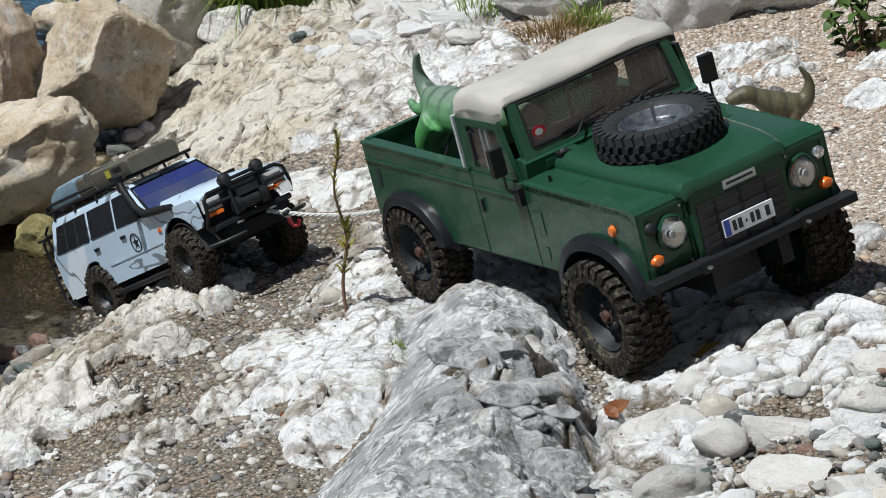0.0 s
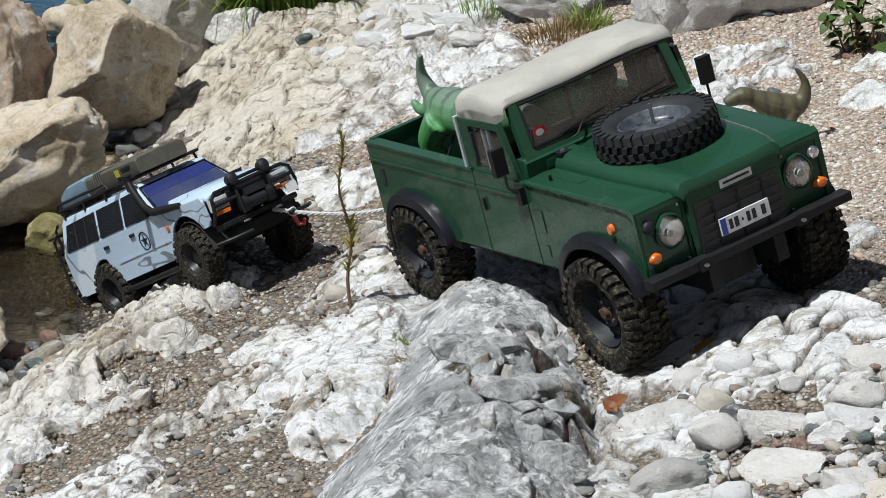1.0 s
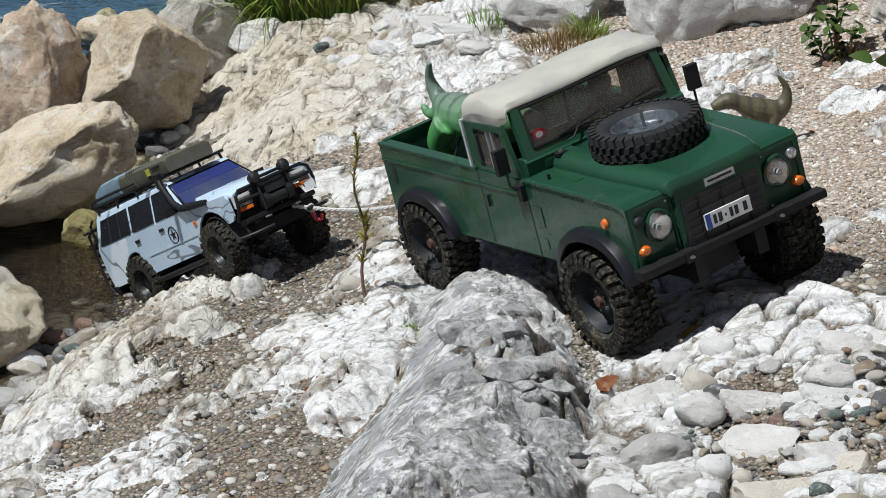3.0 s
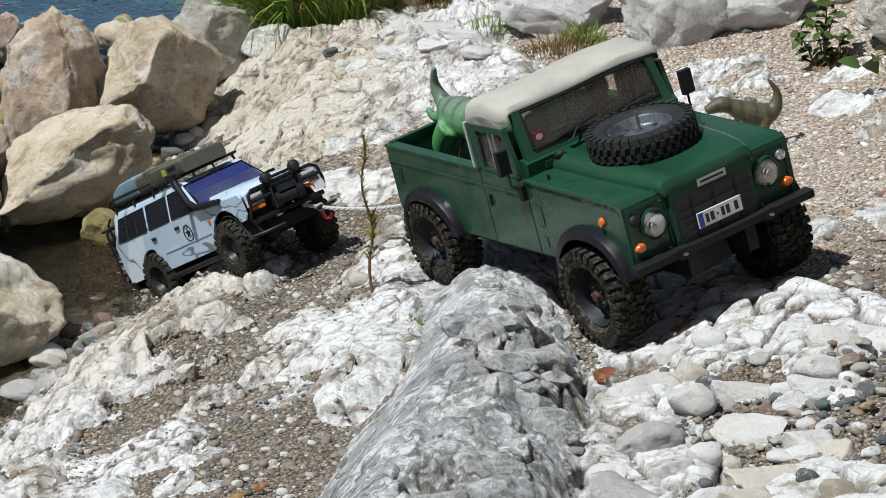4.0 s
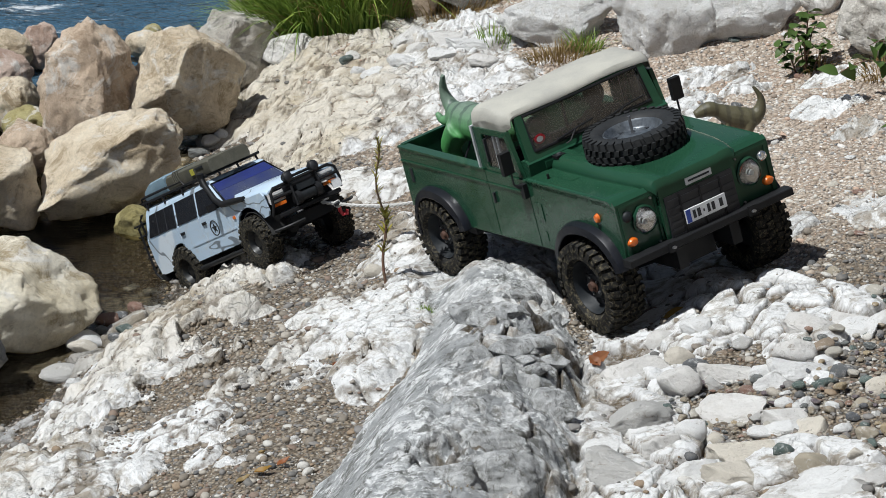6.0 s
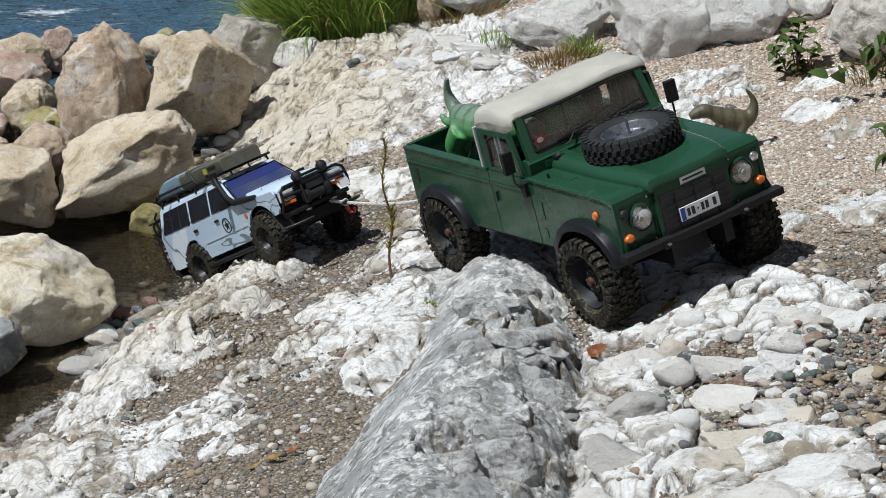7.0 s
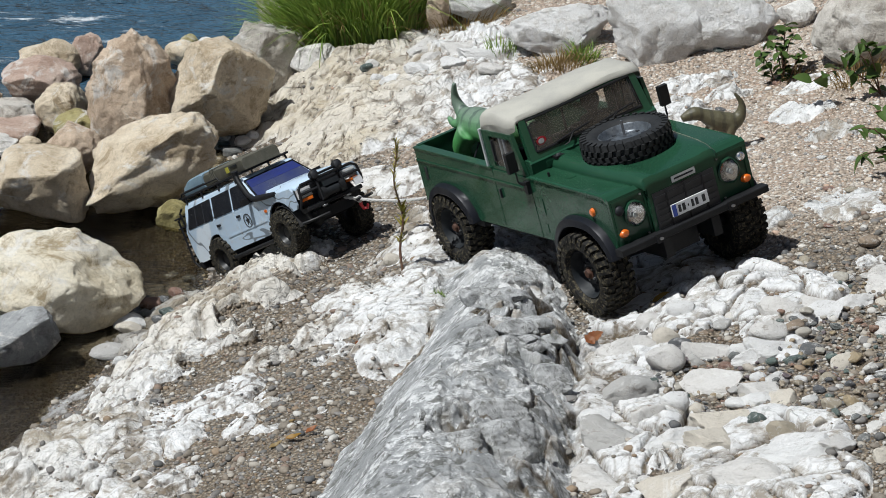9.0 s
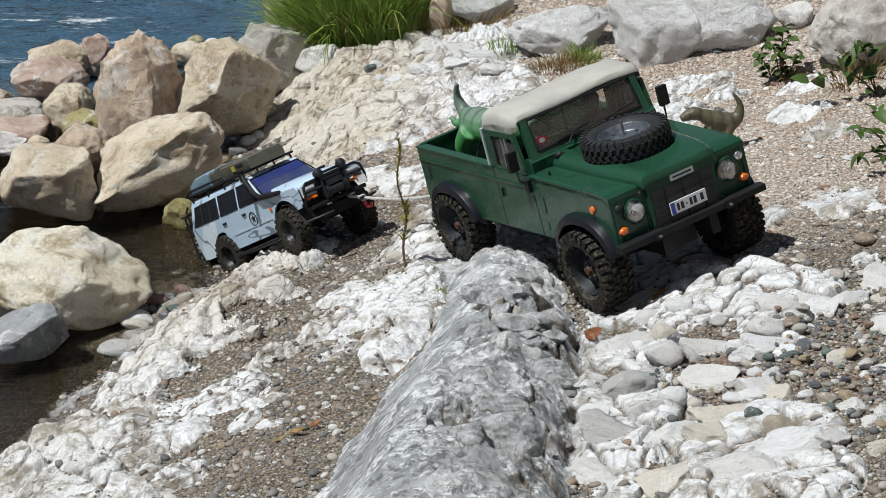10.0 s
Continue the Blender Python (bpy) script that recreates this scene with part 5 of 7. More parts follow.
    # bumper
    bp = part("front_bumper", slab([(0.056, 0.0195), (0.0685, 0.0195), (0.0695, 0.0205), (0.0695, 0.0295), (0.0685, 0.0305), (0.056, 0.0305)], -0.0835, 0.0835), BLACK_PLASTIC, car, "scratched black steel bumper", bevel=0.0012)
    for y in (-0.043, 0.043):
        part("bumper_bracket", box(0.069, 0.0708, y - 0.004, y + 0.004, 0.0175, 0.0312), BLACK_PLASTIC, bp, bevel=0.0008)
        part("bumper_bolt", turned([(0.0001, 0.0735), (0.0018, 0.073), (0.002, 0.071)], "x", 8, None, (0, y, 0.024)), STEEL, bp)
    # windscreen frame, tilted back
    def screen(u, v):
        """Place on the screen: u across, v up."""
        x = -0.0865 - 0.0165 * v
        near, far = -(0.0715 - 0.003 * v), 0.0715 - 0.003 * v
        return (x, near + (far - near) * (u + 1) / 2, 0.0915 + 0.0475 * v)
    fr = bmesh.new()
    for (u0, u1, v0, v1) in ((-1, 1, 0.0, 0.22), (-1, 1, 0.92, 1.02), (-1, -0.90, 0.22, 0.92), (0.90, 1, 0.22, 0.92)):
        a = [Vector(screen(u0, v0)), Vector(screen(u1, v0)), Vector(screen(u1, v1)), Vector(screen(u0, v1))]
        loft([[p + Vector((0.0025, 0, 0.0008)) for p in a], [p - Vector((0.0035, 0, 0.0012)) for p in a]], fr)
    ws = part("windscreen_frame", fr, GREEN_PAINT, car, bevel=0.0006)
    seal = bmesh.new()
    cs = [screen(-0.89, 0.23), screen(0.89, 0.23), screen(0.89, 0.91), screen(-0.89, 0.91)]
    tube([(p[0] + 0.003, p[1], p[2]) for p in cs + cs[:1]], 0.0015, 6, seal)
    part("rubber_seal", seal, BLACK_PLASTIC, ws)
    part("windscreen", loft([[Vector(p) + Vector((0.0012, 0, 0)) for p in cs], [Vector(p) for p in cs]]), CAB_GLASS, ws, "windscreen glass with painted-in pale haze", smooth=False)
    st = Vector(screen(-0.74, 0.40))
    part("round_sticker", turned([(0.0001, 0.0004), (0.0048, 0.0004), (0.0048, 0)], "x", 20, None, st + Vector((0.0014, 0, 0))), RED, ws, "small round red and white sticker")
    part("sticker_mark", turned([(0.0014, 0.0006), (0.0028, 0.0006), (0.0028, 0.0002)], "x", 14, None, st + Vector((0.0014, 0, 0))), WHITE, ws)
    for y0 in (-0.034, 0.016):
        p0, p1 = Vector((-0.082, y0, 0.0985)), Vector(screen((y0 + 0.016) / 0.067, 0.33)) + Vector((0.0050, 0, 0))
        wp = part("wiper", tube([p0, p0 + Vector((0.002, 0.004, 0.002)), p1], 0.0009, 6), BLACK_PLASTIC, ws)
        part("wiper_blade", tube([p1 + Vector((0.0006, -0.021, -0.003)), p1, p1 + Vector((0, 0.020, 0.0025))], 0.0010, 6), BLACK_PLASTIC, wp)
    # scuttle below the screen
    part("scuttle", slab([(-0.095, 0.074), (-0.0835, 0.074), (-0.0825, 0.0925), (-0.0865, 0.0955), (-0.095, 0.0955)], -0.0735, 0.0735), GREEN_PAINT, car, bevel=0.001)
    for y in (-0.045, 0.03):
        part("scuttle_vent", box(-0.0828, -0.0815, y - 0.012, y + 0.012, 0.0815, 0.0885), GREEN_PAINT, car, bevel=0.0005)
    for s in (-1, 1):
        part("bonnet_hinge", box(-0.0815, -0.073, s * 0.046 - 0.004, s * 0.046 + 0.004, 0.0895, 0.0925), BLACK_PLASTIC, car, bevel=0.0008)
        part("hinge_bolt", turned([(0.0001, 0.0945), (0.0018, 0.0942), (0.002, 0.092)], "z", 8, None, (-0.077, s * 0.046, 0)), STEEL, car)
        part("wing_aerial" if s > 0 else "wing_pin", tube([(-0.06, s * 0.07, 0.079), (-0.06, s * 0.07, 0.084)], 0.0012, 6), BLACK_PLASTIC, car)
    # canvas roof: rounded, drooping at the sides and rear
    rows = []
    prof = ((-1.01, -0.0185), (-1.01, -0.010), (-1.0, -0.0032), (-0.975, -0.0006), (-0.92, 0.0006), (-0.6, 0.0012), (-0.3, 0.0016), (0, 0.0018), (0.3, 0.0016), (0.6, 0.0012), (0.92, 0.0006), (0.975, -0.0006), (1.0, -0.0032), (1.01, -0.010), (1.01, -0.0185))
    for x, z, wd, drop in ((-0.0985, 0.1375, 0.0725, 0.35), (-0.101, 0.1408, 0.0735, 0.62), (-0.108, 0.1432, 0.0748, 0.82), (-0.125, 0.1445, 0.0752, 0.95), (-0.145, 0.1452, 0.0752, 1.0), (-0.162, 0.1452, 0.075, 1.05), (-0.172, 0.1438, 0.0745, 1.08), (-0.1775, 0.1400, 0.074, 1.0), (-0.1795, 0.1330, 0.0735, 0.55)):
        row = []
        for v, dz in prof:
            wave = 0.0006 * math.sin(x * 260 + v * 5) + 0.0005 * math.sin(v * 17 + x * 90)
            rear = min(max((-0.10 - x) / 0.08, 0), 1)
            z2 = z - 0.004 * rear
            row.append((x + 0.0008 * math.sin(v * 9), wd * v + (0.0006 * math.sin(x * 300) if abs(v) > 0.98 else 0), z2 + (dz * drop if dz < 0 else dz) + wave))
        rows.append(row)
    part("canvas_roof", sheet(rows, 0.0018), CANVAS, car, "faded beige canvas roof")
    # cab back wall with rear window
    bk = bmesh.new()
    for a, b, c, d in ((-0.0735, 0.0735, 0.02, 0.081), (-0.0735, 0.0735, 0.126, 0.1365), (-0.0735, -0.066, 0.081, 0.126), (0.066, 0.0735, 0.081, 0.126)):
        box(-0.1765, -0.1735, a, b, c, d, bk)
    back = part("cab_back", bk, GREEN_PAINT, car)
    part("rear_window", box(-0.1755, -0.1748, -0.066, 0.066, 0.081, 0.126), REAR_GLASS, back, smooth=False)
    part("window_post", box(-0.1768, -0.1738, 0.013, 0.0155, 0.081, 0.126), BLACK_PLASTIC, back)
    # bed
    bedf = part("bed_floor", box(-0.325, -0.177, -W + 0.004, W - 0.004, 0.026, 0.03), INTERIOR, car)
    for k in range(7):
        part("floor_rib", box(-0.322, -0.18, -0.06 + 0.02 * k - 0.003, -0.06 + 0.02 * k + 0.003, 0.03, 0.0315), INTERIOR, bedf, bevel=0.0004)
    for s in (-1, 1):
        part("inner_arch", slab([(-WB + p[0] + WB, p[1]) for p in arch(-WB, 0.0465, 0, 180, 14, 0.003)] , s * 0.04, s * (W - 0.004)), INTERIOR, bedf)
    tg = part("tailgate", box(-0.3275, -0.3235, -W + 0.003, W - 0.003, 0.021, belt + 0.0015), GREEN_PAINT, car, bevel=0.001)
    part("tailgate_cap", box(-0.3285, -0.3225, -W + 0.003, W - 0.003, belt + 0.0015, belt + 0.0035), GREEN_PAINT, tg, bevel=0.0006)
    # cab floor, dash, wheel
    part("cab_floor", box(-0.174, -0.05, -W + 0.004, W - 0.004, 0.016, 0.02), INTERIOR, car)
    part("bulkhead", box(-0.084, -0.081, -W + 0.004, W - 0.004, 0.018, 0.078), INTERIOR, car)
    part("dashboard", box(-0.104, -0.086, -0.068, 0.068, 0.064, 0.0865), INTERIOR, car, bevel=0.003)
    part("steering_wheel", tube([(-0.1125 - 0.006 * math.sin(2 * math.pi * k / 20), 0.034 + 0.0165 * math.cos(2 * math.pi * k / 20), 0.0895 + 0.0155 * math.sin(2 * math.pi * k / 20)) for k in range(21)], 0.0015, 6), BLACK_PLASTIC, car)
    # chassis, axles, shafts
    ch = part("chassis", box(-0.325, 0.056, -0.034, -0.024, -0.004, 0.012), BLACK_PLASTIC, car, bevel=0.001)
    box_ = box(-0.325, 0.056, 0.024, 0.034, -0.004, 0.012)
    part("chassis_rail", box_, BLACK_PLASTIC, ch, bevel=0.001)
    part("skid_plate", box(-0.2, -0.06, -0.03, 0.03, -0.008, 0.006), BLACK_PLASTIC, ch, bevel=0.004)
    for cx in (0.0, -WB):
        ax = part("axle", tube([(cx, -0.066, 0), (cx + (0.006 if cx == 0 else 0), 0.066, -0.011 if cx == 0 else 0)], 0.0068, 10), BLACK_PLASTIC, car)
        part("differential", turned([(0.0001, -0.015), (0.010, -0.012), (0.0145, 0), (0.010, 0.012), (0.0001, 0.015)], "x", 16, None, (cx, 0.012, 0.0)), BLACK_PLASTIC, ax)
        for s in (-1, 1):
            part("shock_absorber", tube([(cx - 0.012, s * 0.047, 0.004), (cx - 0.004, s * 0.037, 0.055)], 0.0052, 10), RIM, ax)
            part("leaf_link", tube([(cx, s * 0.04, -0.004), (cx - 0.09 if cx == 0 else cx + 0.09, s * 0.028, -0.002)], 0.003, 8), STEEL, ax)
    # unseen flat pan, added to keep light from passing under the body
    part("underbody", box(-0.318, 0.052, -0.058, 0.058, 0.010, 0.017), BLACK_PLASTIC, ch, bevel=0.002)
    part("gearbox", box(-0.11, 0.03, -0.022, 0.022, -0.012, 0.012), BLACK_PLASTIC, ch, bevel=0.004)
    part("strap", tube([(-0.262, -0.062, 0.034), (-0.27, -0.05, 0.048), (-0.262, -0.035, 0.075), (-0.25, -0.02, 0.092)], 0.0009, 6), INK, car, "thin black strap in the bed")
    # spare wheel on the bonnet
    spare = wheel(car, (-0.019, -0.002, 0.0885), 0.0425, 0.0215, 1, CLEAN_RUBBER, "spare_wheel", True, 20, "clean black spare wheel bolted on bonnet", hub=False, rows=34, rim_mat=SPARE_RIM)
    part("clamp_stud", tube([(-0.0180, -0.002, 0.095), (-0.0180, -0.002, 0.1225)], 0.0014, 8), STEEL, car, "bare steel stud through spare wheel")
    # rope hook at the back
    part("tow_hook", tube([(-0.327, 0.0, 0.012), (-0.336, 0, 0.010), (-0.338, 0, 0.016), (-0.333, 0, 0.019)], 0.0018, 8), STEEL, car)
    # drawn dimensions to the model's own: lengths, half widths, heights
    def fitted(v, table):
        a, b = zip(*table)
        if v < a[0]:
            return b[0] + v - a[0]
        return b[-1] + v - a[-1] if v > a[-1] else float(np.interp(v, a, b))
    for ob in [c for c in car.children_recursive if c.type == "MESH" and not (c.parent.name.startswith(("wheel", "spare")) or c.name.startswith(("rim_slot",)))]:
        for v in ob.data.vertices:
            v.co = (fitted(v.co.x, LENGTHS), math.copysign(fitted(abs(v.co.y), WIDTHS), v.co.y), fitted(v.co.z, HEIGHTS))
    return car


PICKUP = build_pickup()


def build_doll():
    """A small dark doll in the driver's seat, one plain shape."""
    bm = bmesh.new()
    turned([(0.0001, 0.0), (0.012, 0.001), (0.0165, 0.012), (0.0175, 0.024), (0.014, 0.033), (0.006, 0.036), (0.0052, 0.040), (0.0085, 0.044), (0.0098, 0.051), (0.008, 0.058), (0.0001, 0.061)], "z", 18, bm)
    for s in (-1, 1):
        tube([(0.0, s * 0.016, 0.029), (0.012, s * 0.02, 0.018), (0.026, s * 0.014, 0.024)], [0.005, 0.0045, 0.003], 8, bm)
    ob = part("doll", bm, DOLL)
    ob.matrix_world = PICKUP.matrix_world @ pose(-0.124, 0.031, 0.055) @ Matrix.Scale(0.92, 4)
    return tagged(ob, "plain dark driver doll on the pickup seat", "doll")


build_doll()


# ---- pale blue off-roader ----
def build_offroader():
    S = 0.50
    car = thing("model_offroader", "pale blue camouflage scale-model off-roader climbing out of the stream", "model car",
                pose(-0.1322, 2.0419, -0.0829, 8.0, -32.85, -56.9) @ Matrix.Diagonal((S, 0.92 * S, S, 1)))
    W, R, WB, belt = 0.083, 0.0465, 0.281, 0.079
    for s in (-1, 1):
        o0, o1 = s * W, s * (W - 0.004)
        pts = [(-0.075, 0.009), (-0.057, 0.009)] + arch(0, 0.0565, 176, 28, 14, 0.006) + [(0.068, 0.033), (0.0755, 0.04), (0.0765, 0.068), (0.071, 0.0755), (-0.075, belt)]
        part("front_wing", slab(pts, o0, o1), CAMO, car, bevel=0.0016)
        d1 = part("front_door", slab([(-0.172, 0.009), (-0.0762, 0.009), (-0.0762, belt), (-0.172, belt)], o0, o1), CAMO, car, bevel=0.0012)
        part("door_handle", box(-0.166, -0.152, s * W, s * (W + 0.0025), 0.064, 0.069), INK, d1, bevel=0.0008)
        d2 = part("rear_door", slab([(-0.2405, 0.009), (-0.1732, 0.009), (-0.1732, belt), (-0.262, belt), (-0.262, 0.045)], o0, o1), CAMO, car, bevel=0.0012)
        part("door_handle", box(-0.255, -0.241, s * W, s * (W + 0.0025), 0.063, 0.068), INK, d2, bevel=0.0008)
        pts = [(-0.384, 0.012), (-0.388, 0.04), (-0.386, belt), (-0.2632, belt), (-0.2632, 0.045)] + arch(-WB, 0.049, 62, 172, 12, 0.004) + [(-0.333, 0.012)]
        part("rear_quarter", slab(pts, o0, o1), CAMO, car, bevel=0.0014)
        for z in (0.036,):
            part("rub_strip", box(-0.23, -0.055, s * W, s * (W + 0.0012), z, z + 0.003), CAMO, car)
        # flares
        for cx in (0.0, -WB):
            bm = bmesh.new()
            rings = []
            for k in range(13):
                a = radians(-5 + 190 * k / 12)
                rings.append([(cx + q * math.cos(a), s * y, 0.004 + q * math.sin(a)) for q, y in ((0.0475, W - 0.003), (0.0485, W - 0.003), (0.0485, 0.04), (0.0475, 0.04))])
            part("wheel_well", loft(rings, bm), INTERIOR, car)
            wheel(car, (cx, s * (0.079 if cx == 0 else 0.074), -0.015 if (cx == 0 and s > 0) else 0.0), R, 0.034, s, RUBBER, spin=23 * s + cx * 200, hub=False, rows=22, rim_mat=DARK_RIM, bore=0.47)
        # windows
        for nm, pts in (("front_window", [(-0.084, 0.0815), (-0.168, 0.0815), (-0.168, 0.1225), (-0.126, 0.1235)]), ("rear_window", [(-0.176, 0.0815), (-0.254, 0.0815), (-0.254, 0.1215), (-0.176, 0.1225)]),
                        ("quarter_window", [(-0.263, 0.0815), (-0.372, 0.0815), (-0.360, 0.1195), (-0.263, 0.1215)])):
            a = [Vector((x, s * (W - 0.0005 - (z - belt) * 0.30), z)) for x, z in pts]
            out = Vector((0, s * 0.0016, 0))
            w = part(nm, loft([[p + out for p in a], [p - out for p in a]]), TINTED, car, "black tinted side window", smooth=False)
            if nm == "quarter_window":
                for x in (-0.297, -0.332):
                    z0, z1 = 0.0815, 0.1205
                    part("window_bar", tube([(x, s * (W + 0.0015 - (z0 - belt) * 0.3), z0), (x, s * (W + 0.0015 - (z1 - belt) * 0.3), z1)], 0.001, 6), INK, w)
        # mirror, sill bar, ornament
        mir = part("mirror", box(-0.097, -0.089, s * 0.087, s * 0.103, 0.080, 0.0925), BLACK_PLASTIC, car, bevel=0.003)
        part("mirror_foot", box(-0.094, -0.09, s * 0.08, s * 0.089, 0.0815, 0.086), BLACK_PLASTIC, mir)
        sl = part("rock_slider", tube([(-0.055, s * 0.088, -0.004), (-0.226, s * 0.088, -0.004)], 0.0045, 8), BLACK_PLASTIC, car)
        for x in (-0.08, -0.14, -0.2):
            part("slider_leg", tube([(x, s * 0.088, -0.004), (x, s * 0.04, 0.0)], 0.003, 6), BLACK_PLASTIC, sl)
        part("side_repeater", box(-0.052, -0.044, s * W, s * (W + 0.002), 0.052, 0.0575), ORANGE, car, bevel=0.0006)
        # star in a ring on the door
        ring = part("door_emblem", tube([(-0.130 + 0.0135 * math.cos(2 * math.pi * k / 24), s * (W + 0.0006), 0.052 + 0.0135 * math.sin(2 * math.pi * k / 24)) for k in range(25)], 0.0011, 6), INK, car, "black star in a ring on door")
        star = bmesh.new()
        slab([(-0.130 + (0.010 if k % 2 == 0 else 0.004) * math.sin(math.pi * k / 5), 0.052 + (0.010 if k % 2 == 0 else 0.004) * math.cos(math.pi * k / 5)) for k in range(10)], s * W, s * (W + 0.0007), star)
        part("star", star, INK, ring, smooth=False)
        # headlights
        lamp = part("headlight", box(0.073, 0.0795, s * 0.0405, s * 0.0735, 0.049, 0.067), WHITE, car, "clear rectangular headlight", bevel=0.0014)
        part("lamp_lens", box(0.0792, 0.081, s * 0.042, s * 0.072, 0.0505, 0.0655), LENS_GLASS, lamp, bevel=0.0008)
        for k in range(3):
            part("lamp_bulb", turned([(0.0001, 0.0803), (0.0035, 0.0797), (0.004, 0.079)], "x", 10, None, (0, s * (0.047 + 0.0105 * k), 0.058)), WHITE, lamp)
        part("indicator", box(0.0745, 0.081, s * 0.043, s * 0.0715, 0.0415, 0.047), ORANGE, car, bevel=0.0008)
    # bonnet and nose
    rows = []
    for x, zc, ze, wd in ((-0.076, 0.0905, 0.0785, 0.080), (-0.04, 0.0895, 0.078, 0.080), (0.0, 0.0875, 0.077, 0.079), (0.045, 0.0845, 0.0755, 0.077), (0.070, 0.0815, 0.0735, 0.075), (0.078, 0.0765, 0.070, 0.073)):
        rows.append([(x, wd * v, ze + (zc - ze) * h) for v, h in ((-1, -0.2), (-0.98, 0.1), (-0.9, 0.45), (-0.68, 0.62), (-0.62, 0.95), (-0.3, 1.0), (0, 0.97), (0.3, 1.0), (0.62, 0.95), (0.68, 0.62), (0.9, 0.45), (0.98, 0.1), (1, -0.2))])
    part("bonnet", sheet(rows, 0.003), CAMO, car)
    gr = part("grille", box(0.068, 0.0785, -0.040, 0.040, 0.047, 0.0705), INK, car, bevel=0.0015)
    for k in range(4):
        part("grille_bar", box(0.0783, 0.0798, -0.038, 0.038, 0.0495 + 0.0052 * k, 0.0512 + 0.0052 * k), BLACK_PLASTIC, gr)
    part("nose", box(0.05, 0.0735, -0.055, 0.055, 0.030, 0.047), BLACK_PLASTIC, car, bevel=0.002)
    # cabin: pillars and roof as one shell
    rings = []
    for x0, x1, wd, z in ((-0.072, -0.386, W - 0.001, belt), (-0.0745, -0.3855, W - 0.0014, 0.0805), (-0.118, -0.3745, W - 0.0138, 0.1235), (-0.124, -0.370, W - 0.017, 0.1295), (-0.136, -0.362, W - 0.026, 0.1325)):
        ring = []
        for k in range(40):
            u = 4 * k / 40
            side, f = int(u), u - int(u)
            c = [(x0, -wd), (x0, wd), (x1, wd), (x1, -wd)]
            a, b = c[side], c[(side + 1) % 4]
            bow = 0.006 * math.sin(math.pi * f) if side == 0 else 0.0
            ring.append((a[0] + (b[0] - a[0]) * f + bow, a[1] + (b[1] - a[1]) * f, z))
        rings.append(ring)
    part("cabin", loft(rings), CAMO, car)
    # windscreen: blue band above, grey film below
    def ws(u, v):
        return Vector((-0.0715 - 0.0445 * v + 0.0058 * (1 - u * u), u * (W - 0.006 - 0.012 * v), 0.082 + 0.0405 * v))
    def band(v0, v1, mat, lab, out):
        rows = [[tuple(ws(-0.93 + 1.86 * i / 10, v) + Vector((0.0020 + out, 0, 0.0016))) for i in range(11)] for v in (v0, (v0 + v1) / 2, v1)]
        return part("windscreen_" + lab, sheet(rows, 0.001), mat, car, smooth=True)
    w1 = band(0.04, 0.97, GREY_SCREEN, "glass", 0.0)
    tagged(w1, "grey windscreen glass")
    w2 = band(0.60, 0.975, BLUE_SCREEN, "sunstrip", 0.0008)
    tagged(w2, "deep blue sun strip")
    side_ = [ws(-0.97, 0.0), ws(-0.97, 1.0), ws(0.97, 1.0), ws(0.97, 0.0), ws(-0.97, 0.0)]
    part("windscreen_seal", tube([p + Vector((0.0022, 0, 0.0018)) for p in side_], 0.0019, 6), BLACK_PLASTIC, car)
    for y in (-0.035, 0.02):
        part("wiper", tube([(-0.066, y, 0.0865), tuple(ws(y / 0.08 + 0.35, 0.12) + Vector((0.005, 0, 0.002)))], 0.0012, 6), BLACK_PLASTIC, car)
    # snorkel
    part("snorkel", tube([(0.012, -0.084, 0.078), (-0.03, -0.0865, 0.0815), (-0.066, -0.0865, 0.0845), (-0.085, -0.085, 0.097), (-0.112, -0.077, 0.126), (-0.119, -0.074, 0.138), (-0.116, -0.074, 0.149)], [0.0045, 0.006, 0.006, 0.0055, 0.0055, 0.006, 0.0072], 10), BLACK_PLASTIC, car, "black snorkel up the windscreen pillar")
    # bull bar, winch, lamps
    bb = part("bull_bar", tube([(0.078, -0.079, 0.030), (0.089, -0.077, 0.046), (0.091, -0.074, 0.066), (0.088, -0.064, 0.073), (0.088, -0.030, 0.073)], 0.0030, 8), BLACK_PLASTIC, car, "black tubular bull bar with winch")
    for pts in ([(0.078, 0.079, 0.030), (0.089, 0.077, 0.046), (0.091, 0.074, 0.066), (0.088, 0.064, 0.073), (0.088, 0.030, 0.073)],
                [(0.090, -0.075, 0.056), (0.093, -0.03, 0.056)], [(0.090, 0.075, 0.056), (0.093, 0.03, 0.056)],
                [(0.093, -0.030, 0.030), (0.095, -0.030, 0.06), (0.092, -0.028, 0.080), (0.092, 0.028, 0.080), (0.095, 0.030, 0.06), (0.093, 0.030, 0.030)],
                [(0.0955, -0.03, 0.074), (0.0955, 0.03, 0.074)], [(0.078, -0.0895, 0.004), (0.098, -0.072, 0.003), (0.103, -0.035, 0.003)], [(0.078, 0.0895, 0.004), (0.098, 0.072, 0.003), (0.103, 0.035, 0.003)]):
        part("bar_tube", tube(pts, 0.0028, 8), BLACK_PLASTIC, bb)
    bp = part("front_bumper", slab([(0.060, 0.020), (0.082, 0.020), (0.087, 0.022), (0.087, 0.027), (0.084, 0.0285), (0.060, 0.0285)], -0.070, 0.070), BLACK_PLASTIC, car, "black steel winch bumper", bevel=0.003)
    wn_ = part("winch", turned([(0.0125, -0.028), (0.0125, -0.017), (0.0075, -0.016), (0.0075, 0.016), (0.0125, 0.017), (0.0125, 0.028)], "y", 18, None, (0.088, 0, 0.042)), BLACK_PLASTIC, car)
